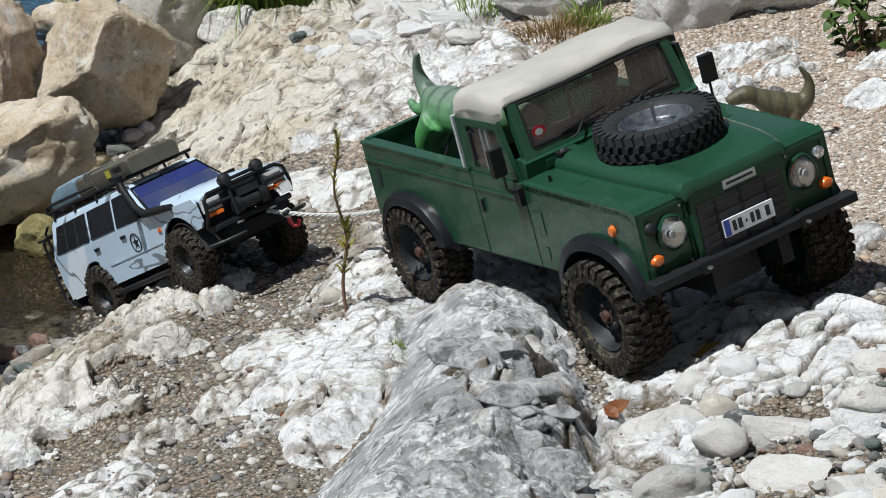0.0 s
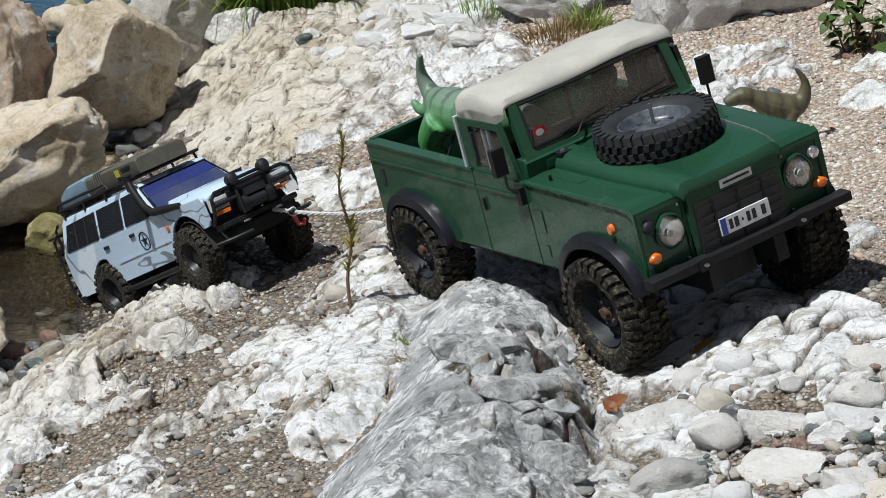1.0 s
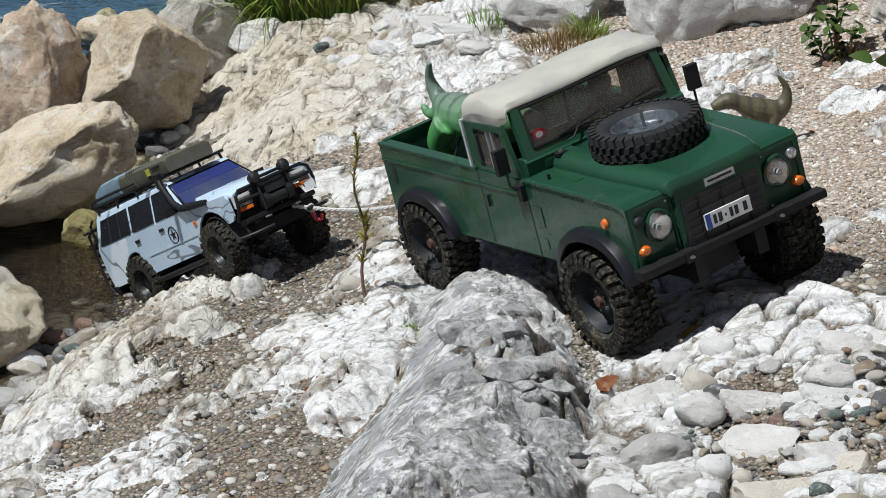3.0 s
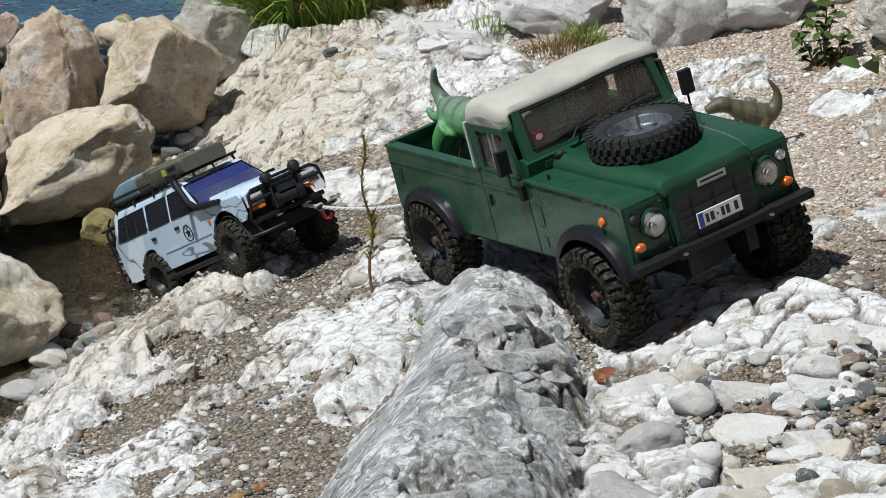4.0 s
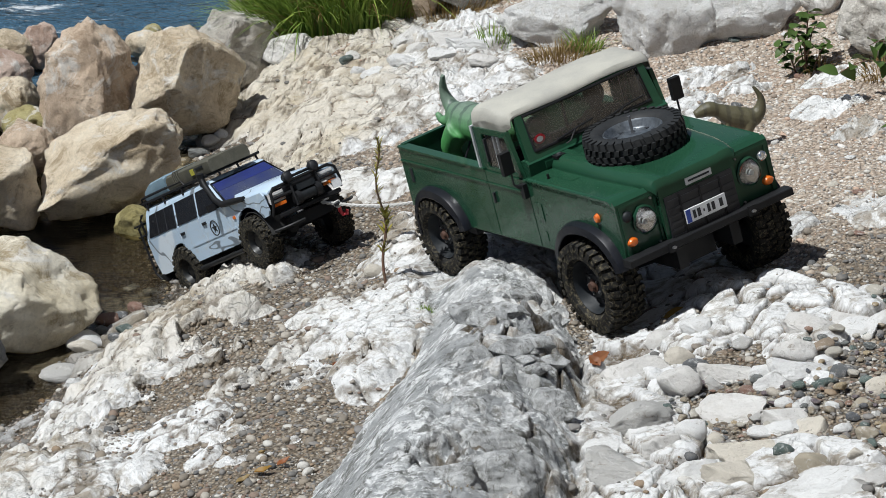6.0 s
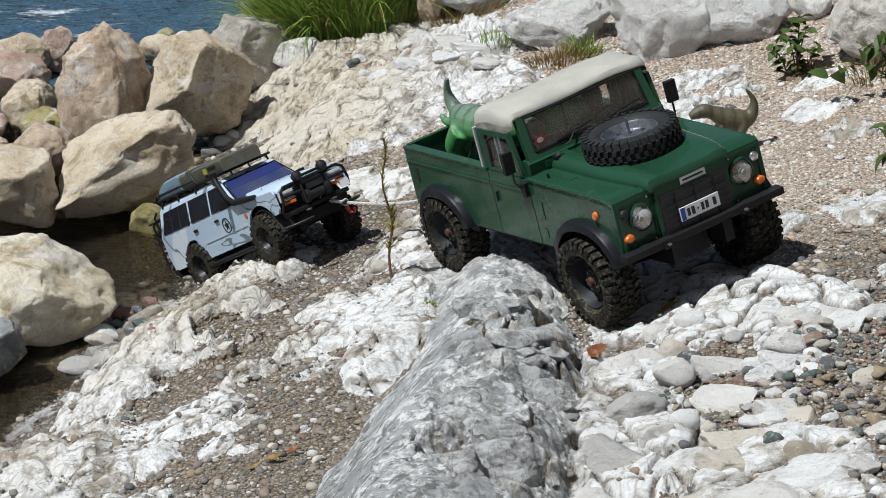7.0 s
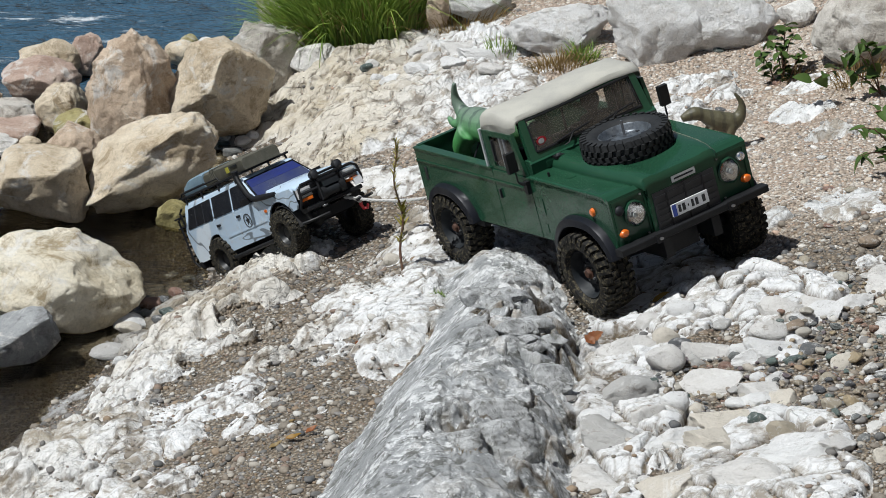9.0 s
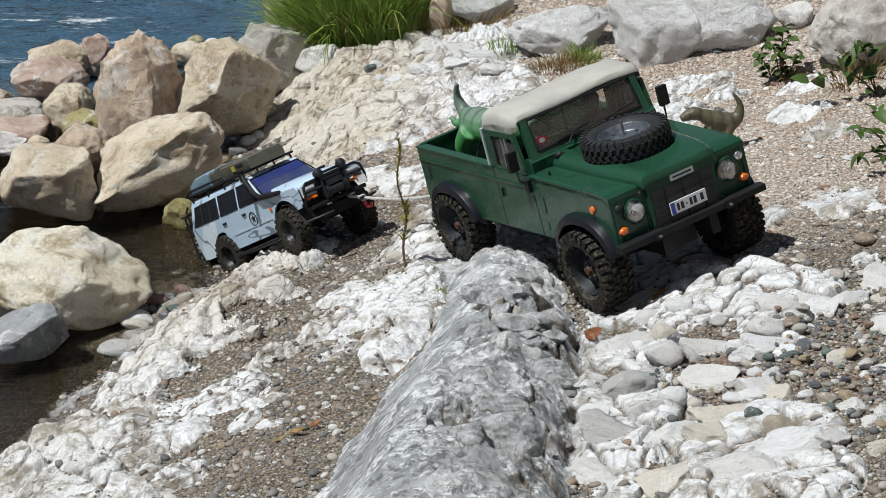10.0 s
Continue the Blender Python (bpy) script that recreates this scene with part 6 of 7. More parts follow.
    part("winch_rope", turned([(0.0095, -0.0155), (0.0098, 0.0), (0.0095, 0.0155)], "y", 18, None, (0.088, 0, 0.042)), RIM, wn_)
    part("winch_box", box(0.079, 0.097, -0.02, 0.02, 0.052, 0.063), RIM, wn_, bevel=0.002)
    for y in (-0.030, 0.030):
        sp = part("spot_lamp", turned([(0.0001, 0.082), (0.007, 0.084), (0.0098, 0.092), (0.0098, 0.099), (0.0088, 0.1)], "x", 20, None, (0, y, 0.0815)), BLACK_PLASTIC, bb, "round black spot lamp with cover")
        part("lamp_cover", turned([(0.0088, 0.0995), (0.006, 0.1015), (0.0001, 0.1025)], "x", 20, None, (0, y, 0.0815)), INK, sp)
        part("lamp_foot", tube([(0.09, y, 0.077), (0.09, y, 0.072)], 0.002, 6), BLACK_PLASTIC, sp)
    for y in (-0.03, 0.03):
        part("shackle", tube([(0.088 + 0.007 * math.sin(a), y + 0.005 * math.cos(a), 0.019) for a in (0, 0.6, 1.2, 1.8, 2.4, 3.1)], 0.0016, 6), STEEL, bp)
    part("plate_holder", box(0.0875, 0.089, 0.056, 0.076, 0.030, 0.046), PLATE_WHITE, bp, "small white tag plate", bevel=0.0005)
    # roof rack with its load
    rk = part("roof_rack", tube([(-0.125, -0.066, 0.142), (-0.125, 0.066, 0.142), (-0.375, 0.066, 0.142), (-0.375, -0.066, 0.142), (-0.125, -0.066, 0.142)], 0.0024, 6), BLACK_PLASTIC, car, "black tubular roof rack")
    for k in range(9):
        x = -0.135 - 0.029 * k
        part("rack_slat", box(x - 0.003, x + 0.003, -0.065, 0.065, 0.1405, 0.1430), BLACK_PLASTIC, rk)
    for s in (-1, 1):
        for x in (-0.14, -0.215, -0.29, -0.36):
            part("rack_foot", tube([(x, s * 0.066, 0.142), (x, s * 0.068, 0.127)], 0.0022, 6), BLACK_PLASTIC, rk)
        part("rack_rail", tube([(-0.2, s * 0.066, 0.142), (-0.205, s * 0.066, 0.151), (-0.37, s * 0.066, 0.151), (-0.375, s * 0.066, 0.142)], 0.0017, 6), BLACK_PLASTIC, rk)
    # rear cage, ladder
    cg = part("rear_cage", tube([(-0.388, -0.07, 0.125), (-0.398, -0.072, 0.118), (-0.401, -0.072, 0.03), (-0.396, -0.07, 0.005)], 0.0024, 6), BLACK_PLASTIC, car, "black tubular rear ladder")
    part("cage_tube", tube([(-0.37, -0.086, 0.113), (-0.388, -0.088, 0.105), (-0.394, -0.089, 0.02), (-0.384, -0.088, 0.005)], 0.0024, 6), BLACK_PLASTIC, cg)
    part("cage_tube", tube([(-0.388, -0.02, 0.125), (-0.398, -0.02, 0.118), (-0.401, -0.02, 0.03), (-0.396, -0.02, 0.005)], 0.0024, 6), BLACK_PLASTIC, cg)
    for z in (0.03, 0.05, 0.07, 0.09, 0.11):
        part("ladder_rung", tube([(-0.4, -0.089, z), (-0.4, -0.02, z)], 0.0019, 6), BLACK_PLASTIC, cg)
    part("rear_bumper", box(-0.402, -0.375, -0.085, 0.085, -0.002, 0.014), BLACK_PLASTIC, car, bevel=0.003)
    part("tail_panel", box(-0.389, -0.385, -0.079, 0.079, 0.012, 0.079), CAMO, car, bevel=0.001)
    part("tail_window", box(-0.3895, -0.384, -0.06, 0.06, 0.083, 0.118), TINTED, car)
    # underside
    part("chassis", box(-0.37, 0.07, -0.045, 0.045, -0.004, 0.016), BLACK_PLASTIC, car, bevel=0.002)
    for cx in (0.0, -WB):
        ax = part("axle", tube([(cx, -0.066, 0), (cx, 0.066, 0)], 0.0085, 10), BLACK_PLASTIC, car)
        part("differential", turned([(0.0001, -0.018), (0.012, -0.014), (0.017, 0), (0.012, 0.014), (0.0001, 0.018)], "x", 14, None, (cx, -0.012, 0)), BLACK_PLASTIC, ax)
        for s in (-1, 1):
            part("shock_absorber", tube([(cx - 0.015, s * 0.05, 0.004), (cx - 0.005, s * 0.045, 0.05)], 0.006, 8), RIM, ax)
    return car


OFFROADER = build_offroader()


def build_roof_load():
    """The olive roof box and the blue case that lie on the rack."""
    base = OFFROADER.matrix_world
    bx = thing("roof_box", "long olive canvas roof box on the off-roader's rack", "roof box", base @ pose(-0.192, -0.012, 0.1435))
    rows = []
    for x, h in ((0.092, 0.022), (0.088, 0.0245), (0.0, 0.0265), (-0.075, 0.0265), (-0.08, 0.024)):
        rows.append([(x, y, z) for y, z in ((-0.045, 0.0), (-0.047, 0.006), (-0.046, h - 0.004), (-0.041, h), (0, h + 0.001), (0.041, h), (0.046, h - 0.004), (0.047, 0.006), (0.045, 0.0))])
    part("box_body", loft(rows), OLIVE, bx, bevel=0.0008)
    for k in range(4):
        x = -0.028 - 0.007 * k
        part("box_rib", tube([(x, -0.0475, 0.004), (x, -0.0475, 0.022), (x, -0.043, 0.0275), (x, 0.043, 0.0275), (x, 0.0475, 0.022), (x, 0.0475, 0.004)], 0.0013, 6), OLIVE, bx)
    part("box_mark", box(0.022, 0.034, -0.0488, -0.0472, 0.008, 0.019), simple("yellow_mark", (0.45, 0.42, 0.06), None, 0.6), bx, "plain yellow shape on box side")
    part("box_bar", box(0.042, 0.07, -0.0486, -0.047, 0.014, 0.018), RIM, bx)
    cs = thing("roof_case", "slate blue plastic case on the off-roader's rack", "case", base @ pose(-0.325, -0.012, 0.1435))
    rows = []
    for x, h in ((0.044, 0.027), (0.04, 0.030), (-0.02, 0.028), (-0.042, 0.020), (-0.047, 0.012)):
        rows.append([(x, y, z) for y, z in ((-0.044, 0.0), (-0.047, 0.008), (-0.043, h - 0.003), (-0.036, h), (0.036, h), (0.043, h - 0.003), (0.047, 0.008), (0.044, 0.0))])
    part("case_body", loft(rows), BLUE_CASE, cs, bevel=0.0012)
    part("case_seam", box(-0.046, 0.044, -0.0475, 0.0475, 0.0085, 0.0105), INK, cs)


build_roof_load()


# ---- loose stones ----
def cobble_meshes(count, level=3):
    out = []
    for k in range(count):
        me = boulder_mesh("cobble", (1.0, 1.0, 1.0), 900 + k, COBBLE, cuts=5 + k % 5, lump=0.10, level=level, sharp=0.62, rugged=0.4)
        out.append(me)
    return out


ROUND = cobble_meshes(10)
DARK = []
for me in ROUND:
    me2 = me.copy()
    me2.materials[0] = DARK_COBBLE
    DARK.append(me2)
SLABS = []
for k in range(8):
    SLABS.append(boulder_mesh("cobble", (1.0, 1.0, 1.0), 950 + k, COBBLE, cuts=12, lump=0.13, level=4, sharp=0.48, rugged=0.6, press=0.95))


def cobble(x, y, size, kind, seed, label, sink=0.35, group="stones on the bank"):
    """A stone pressed into the ground."""
    rng = random.Random(seed)
    z = height(x, y)
    me = {"white": ROUND, "dark": DARK, "slab": SLABS}[kind]
    ob = new("cobble", me[seed % len(me)])
    ob.matrix_world = pose(x, y, z - sink * size[2], rng.uniform(-9, 9), rng.uniform(-9, 9), rng.choice((0, 180)) + rng.uniform(-40, 40)) @ Matrix.Diagonal((*size, 1))
    return tagged(ob, label, "stone", group)


cobble(0.142, 1.509, (0.0540, 0.0405, 0.0295), 'slab', 3, 'pale weathered limestone lump set in the bank', 0.64)
cobble(0.176, 1.524, (0.0254, 0.0191, 0.0171), 'white', 10, 'white rounded limestone cobble set in gravel', 0.42)
cobble(0.185, 1.480, (0.0220, 0.0165, 0.0163), 'dark', 17, 'smooth dark river cobble set in gravel', 0.42)
cobble(0.169, 1.459, (0.0331, 0.0248, 0.0244), 'white', 24, 'white rounded limestone cobble set in gravel', 0.42)
cobble(0.203, 1.478, (0.0612, 0.0459, 0.0415), 'slab', 31, 'pale weathered limestone lump set in the bank', 0.64)
cobble(0.229, 1.458, (0.0253, 0.0190, 0.0187), 'white', 38, 'white rounded limestone cobble set in gravel', 0.42)
cobble(0.255, 1.477, (0.0341, 0.0256, 0.0248), 'white', 45, 'white rounded limestone cobble set in gravel', 0.42)
cobble(0.254, 1.451, (0.0464, 0.0348, 0.0276), 'slab', 52, 'pale weathered limestone lump set in the bank', 0.64)
cobble(0.204, 1.406, (0.0639, 0.0479, 0.0278), 'slab', 59, 'pale weathered limestone lump set in the bank', 0.64)
cobble(0.252, 1.382, (0.0288, 0.0216, 0.0213), 'slab', 66, 'pale weathered limestone lump set in the bank', 0.64)
cobble(0.166, 1.351, (0.0224, 0.0168, 0.0161), 'white', 73, 'white rounded limestone cobble set in gravel', 0.42)
cobble(0.182, 1.350, (0.0144, 0.0108, 0.0100), 'white', 80, 'white rounded limestone cobble set in gravel', 0.42)
cobble(0.199, 1.311, (0.0609, 0.0457, 0.0265), 'slab', 87, 'pale weathered limestone lump set in the bank', 0.64)
cobble(0.233, 1.266, (0.0246, 0.0185, 0.0182), 'dark', 94, 'smooth dark river cobble set in gravel', 0.42)
cobble(0.283, 1.440, (0.0196, 0.0147, 0.0145), 'dark', 101, 'smooth dark river cobble set in gravel', 0.42)
cobble(0.182, 1.394, (0.0105, 0.0078, 0.0077), 'dark', 108, 'smooth dark river cobble set in gravel', 0.42)
cobble(0.264, 1.325, (0.0137, 0.0103, 0.0101), 'white', 115, 'white rounded limestone cobble set in gravel', 0.42)
cobble(0.260, 1.261, (0.0119, 0.0089, 0.0079), 'white', 122, 'white rounded limestone cobble set in gravel', 0.42)
cobble(0.259, 1.298, (0.0098, 0.0073, 0.0072), 'dark', 129, 'smooth dark river cobble set in gravel', 0.42)
cobble(0.219, 1.287, (0.0145, 0.0109, 0.0103), 'dark', 136, 'smooth dark river cobble set in gravel', 0.42)
cobble(0.307, 1.538, (0.0430, 0.0322, 0.0278), 'slab', 143, 'pale weathered limestone lump set in the bank', 0.64)
cobble(0.276, 1.528, (0.0570, 0.0427, 0.0339), 'slab', 150, 'pale weathered limestone lump set in the bank', 0.64)
cobble(0.315, 1.670, (0.0142, 0.0107, 0.0105), 'dark', 157, 'smooth dark river cobble set in gravel', 0.42)
cobble(0.117, 1.308, (0.0551, 0.0413, 0.0297), 'slab', 164, 'pale weathered limestone lump set in the bank', 0.64)
cobble(0.104, 1.338, (0.0307, 0.0230, 0.0227), 'slab', 171, 'pale weathered limestone lump set in the bank', 0.64)
cobble(0.158, 1.279, (0.0466, 0.0349, 0.0255), 'slab', 178, 'pale weathered limestone lump set in the bank', 0.64)
cobble(0.187, 1.275, (0.0441, 0.0331, 0.0218), 'slab', 185, 'pale weathered limestone lump set in the bank', 0.64)
cobble(0.235, 1.222, (0.0749, 0.0561, 0.0325), 'slab', 192, 'pale weathered limestone lump set in the bank', 0.64)
cobble(0.145, 1.336, (0.0285, 0.0214, 0.0211), 'slab', 199, 'pale weathered limestone lump set in the bank', 0.64)
cobble(0.138, 1.395, (0.0503, 0.0377, 0.0355), 'slab', 206, 'pale weathered limestone lump set in the bank', 0.64)
cobble(0.194, 1.580, (0.0267, 0.0200, 0.0154), 'white', 213, 'white rounded limestone cobble set in gravel', 0.42)
cobble(0.172, 1.596, (0.0294, 0.0221, 0.0214), 'white', 220, 'white rounded limestone cobble set in gravel', 0.42)
cobble(0.310, 1.523, (0.0400, 0.0300, 0.0212), 'slab', 227, 'pale weathered limestone lump set in the bank', 0.64)
cobble(0.334, 1.540, (0.0460, 0.0345, 0.0256), 'slab', 234, 'pale weathered limestone lump set in the bank', 0.64)
cobble(0.303, 1.393, (0.0259, 0.0195, 0.0157), 'white', 241, 'white rounded limestone cobble set in gravel', 0.42)
cobble(0.289, 1.284, (0.0343, 0.0257, 0.0182), 'slab', 248, 'pale weathered limestone lump set in the bank', 0.64)
cobble(0.263, 1.221, (0.0375, 0.0282, 0.0174), 'slab', 255, 'pale weathered limestone lump set in the bank', 0.64)
cobble(0.201, 1.191, (0.0551, 0.0413, 0.0239), 'slab', 262, 'pale weathered limestone lump set in the bank', 0.64)
cobble(0.154, 1.206, (0.0558, 0.0419, 0.0243), 'slab', 269, 'pale weathered limestone lump set in the bank', 0.64)
cobble(0.105, 1.245, (0.0529, 0.0397, 0.0285), 'slab', 276, 'pale weathered limestone lump set in the bank', 0.64)
cobble(0.266, 1.415, (0.0176, 0.0132, 0.0104), 'dark', 283, 'smooth dark river cobble set in gravel', 0.42)
cobble(0.283, 1.365, (0.0153, 0.0115, 0.0100), 'dark', 290, 'smooth dark river cobble set in gravel', 0.42)
cobble(0.265, 1.367, (0.0128, 0.0096, 0.0093), 'white', 297, 'white rounded limestone cobble set in gravel', 0.42)
cobble(0.277, 1.311, (0.0164, 0.0123, 0.0112), 'dark', 304, 'smooth dark river cobble set in gravel', 0.42)
cobble(0.228, 1.386, (0.0130, 0.0097, 0.0078), 'dark', 311, 'smooth dark river cobble set in gravel', 0.42)
cobble(0.216, 1.442, (0.0161, 0.0121, 0.0089), 'dark', 318, 'smooth dark river cobble set in gravel', 0.42)
cobble(0.276, 1.484, (0.0210, 0.0157, 0.0099), 'dark', 325, 'smooth dark river cobble set in gravel', 0.42)
cobble(-0.381, 2.137, (0.0447, 0.0335, 0.0238), 'white', 332, 'white rounded limestone cobble set in gravel', 0.42)
cobble(-0.379, 2.102, (0.0324, 0.0243, 0.0152), 'white', 339, 'white rounded limestone cobble set in gravel', 0.42)
cobble(-0.390, 2.048, (0.0506, 0.0380, 0.0220), 'white', 346, 'white rounded limestone cobble set in gravel', 0.42)
cobble(-0.365, 2.193, (0.0269, 0.0202, 0.0199), 'dark', 353, 'smooth dark river cobble set in gravel', 0.42)
cobble(-0.354, 2.216, (0.0244, 0.0183, 0.0173), 'dark', 360, 'smooth dark river cobble set in gravel', 0.42)
cobble(-0.337, 2.225, (0.0231, 0.0174, 0.0148), 'dark', 367, 'smooth dark river cobble set in gravel', 0.42)
cobble(-0.320, 2.018, (0.0186, 0.0139, 0.0113), 'dark', 374, 'smooth dark river cobble set in gravel', 0.42)
cobble(-0.302, 2.024, (0.0248, 0.0186, 0.0112), 'dark', 381, 'smooth dark river cobble set in gravel', 0.42)
cobble(-0.333, 2.300, (0.0211, 0.0158, 0.0115), 'dark', 388, 'smooth dark river cobble set in gravel', 0.42)
cobble(-0.357, 2.320, (0.0199, 0.0149, 0.0116), 'dark', 395, 'smooth dark river cobble set in gravel', 0.42)
cobble(-0.328, 2.014, (0.0186, 0.0139, 0.0101), 'dark', 402, 'smooth dark river cobble set in gravel', 0.42)
cobble(-0.291, 2.049, (0.0188, 0.0141, 0.0102), 'white', 409, 'white rounded limestone cobble set in gravel', 0.42)
cobble(-0.367, 2.165, (0.0173, 0.0130, 0.0128), 'dark', 416, 'smooth dark river cobble set in gravel', 0.42)
cobble(-0.328, 2.784, (0.0332, 0.0249, 0.0181), 'dark', 423, 'smooth dark river cobble set in gravel', 0.42)
cobble(-0.349, 2.770, (0.0298, 0.0224, 0.0165), 'dark', 430, 'smooth dark river cobble set in gravel', 0.42)
cobble(-0.314, 2.788, (0.0299, 0.0224, 0.0166), 'white', 437, 'white rounded limestone cobble set in gravel', 0.42)
cobble(-0.352, 2.740, (0.0246, 0.0185, 0.0134), 'dark', 444, 'smooth dark river cobble set in gravel', 0.42)
cobble(-0.300, 2.795, (0.0216, 0.0162, 0.0151), 'white', 451, 'white rounded limestone cobble set in gravel', 0.42)
cobble(-0.314, 2.721, (0.0244, 0.0183, 0.0133), 'white', 458, 'white rounded limestone cobble set in gravel', 0.42)
cobble(-0.349, 2.839, (0.0254, 0.0190, 0.0154), 'dark', 465, 'smooth dark river cobble set in gravel', 0.42)
cobble(-0.375, 2.835, (0.0254, 0.0191, 0.0154), 'dark', 472, 'smooth dark river cobble set in gravel', 0.42)
cobble(-0.092, 2.906, (0.0416, 0.0312, 0.0232), 'slab', 479, 'pale weathered limestone lump set in the bank', 0.64)
cobble(-0.060, 2.780, (0.0458, 0.0344, 0.0252), 'slab', 486, 'pale weathered limestone lump set in the bank', 0.64)
cobble(-0.031, 2.808, (0.0502, 0.0377, 0.0268), 'slab', 493, 'pale weathered limestone lump set in the bank', 0.64)
cobble(-0.003, 2.725, (0.0449, 0.0337, 0.0217), 'slab', 500, 'pale weathered limestone lump set in the bank', 0.64)
cobble(0.025, 2.748, (0.0589, 0.0442, 0.0291), 'slab', 507, 'pale weathered limestone lump set in the bank', 0.64)
cobble(-0.065, 2.697, (0.0388, 0.0291, 0.0187), 'slab', 514, 'pale weathered limestone lump set in the bank', 0.64)
cobble(-0.096, 2.788, (0.0360, 0.0270, 0.0208), 'slab', 521, 'pale weathered limestone lump set in the bank', 0.64)
cobble(-0.030, 2.692, (0.0445, 0.0333, 0.0193), 'slab', 528, 'pale weathered limestone lump set in the bank', 0.64)
cobble(-0.003, 2.817, (0.0603, 0.0453, 0.0268), 'slab', 535, 'pale weathered limestone lump set in the bank', 0.64)
cobble(0.045, 2.676, (0.0480, 0.0360, 0.0208), 'slab', 542, 'pale weathered limestone lump set in the bank', 0.64)
cobble(-0.047, 2.895, (0.0620, 0.0465, 0.0275), 'slab', 549, 'pale weathered limestone lump set in the bank', 0.64)
cobble(-0.119, 2.827, (0.0250, 0.0187, 0.0167), 'white', 556, 'white rounded limestone cobble set in gravel', 0.42)
cobble(-0.136, 2.891, (0.0221, 0.0166, 0.0139), 'dark', 563, 'smooth dark river cobble set in gravel', 0.42)
cobble(-0.129, 2.899, (0.0256, 0.0192, 0.0155), 'white', 570, 'white rounded limestone cobble set in gravel', 0.42)
cobble(-0.070, 1.978, (0.0241, 0.0180, 0.0164), 'white', 696, 'white rounded limestone cobble set in gravel', 0.42)

rng = random.Random(77)
WORDS = {"white": "white rounded limestone cobble lying on gravel", "dark": "smooth dark river cobble lying on gravel", "slab": "white limestone lump set in gravel"}
made = 0
while made < 210:
    x, y = rng.uniform(-0.5, 0.55), rng.uniform(1.2, 2.9)
    if abs(x) > 0.21 * y + 0.03 or x < shore(y) - 0.02:
        continue
    on_right = x > 0.09
    if not on_right and rng.random() < 0.25:
        continue
    rk, gy = height(x, y, "rock"), height(x, y, "grey")
    if gy > 0.5 or rk > 0.75 or abs(height(x + 0.012, y) - height(x - 0.012, y)) > 0.009:
        continue
    big = rng.random() ** 2.5
    s = (0.006 + 0.015 * big) * (1.0 if on_right else 0.75) * (1.0 if y < 1.75 else 0.62)
    kind = "white" if rng.random() < 0.45 else "dark"
    cobble(x, y, (s * rng.uniform(0.9, 1.5), s * rng.uniform(0.8, 1.2), s * rng.uniform(0.45, 0.75)), kind, made, WORDS[kind], 0.3)
    made += 1


# beds of mixed river pebbles between the white rocks: middle x, y, half width, half depth, pebbles
BEDS = ((0.293, 1.425, 0.052, 0.095, 130), (0.195, 1.408, 0.040, 0.055, 70), (0.300, 1.300, 0.030, 0.035, 24), (0.345, 1.560, 0.022, 0.060, 24))


def pebble_bed(x, y):
    return min(((x - bx) / hw) ** 2 + ((y - by) / hd) ** 2 for bx, by, hw, hd, _ in BEDS)


def pebble_beds():
    meshes = []
    for me in ROUND[:6]:
        me = me.copy()
        me.name = "pebble"
        me.materials[0] = RIVER_PEBBLE
        meshes.append(me)
    rng = random.Random(77)
    laid = []
    for bx, by, hw, hd, count in BEDS:
        done = tries = 0
        while done < count and tries < 6000:
            tries += 1
            x, y = bx + hw * rng.uniform(-1.1, 1.1), by + hd * rng.uniform(-1.1, 1.1)
            s = 0.0038 + 0.0095 * rng.random() ** 2.6
            if pebble_bed(x, y) > 1.1 or any(math.hypot(x - px, (y - py) * 0.9) < 0.85 * (s + ps) for px, py, ps in laid):
                continue
            if abs(height(x + 0.01, y) - height(x - 0.01, y)) > 0.012:
                continue
            laid.append((x, y, s))
            size = (s * rng.uniform(1.0, 1.5), s * rng.uniform(0.85, 1.1), s * rng.uniform(0.5, 0.8))
            ob = new("pebble", rng.choice(meshes))
            ob.matrix_world = pose(x, y, height(x, y) + 0.15 * size[2], rng.uniform(-14, 14), rng.uniform(-14, 14), rng.uniform(0, 360)) @ Matrix.Diagonal((*size, 1))
            tagged(ob, "small smooth river pebble lying between white rocks", "pebble", "pebbles on the bank")
            done += 1


pebble_beds()

lumps = 0
while lumps < 34:
    x, y = rng.uniform(0.10, 0.43), rng.uniform(1.2, 1.62)
    if x > 0.21 * y + 0.09 or height(x, y, "grey") > 0.5 or height(x, y, "rock") > 0.6 or x < 0.09 + 0.05 * (y - 1.3):
        continue
    if pebble_bed(x, y) < 1.0:
        continue
    s = rng.uniform(0.020, 0.046)
    cobble(x, y, (s * rng.uniform(1.0, 1.4), s, s * rng.uniform(0.6, 0.8)), "slab", 400 + lumps, "white fractured limestone lump set in the bank", 0.66)
    lumps += 1


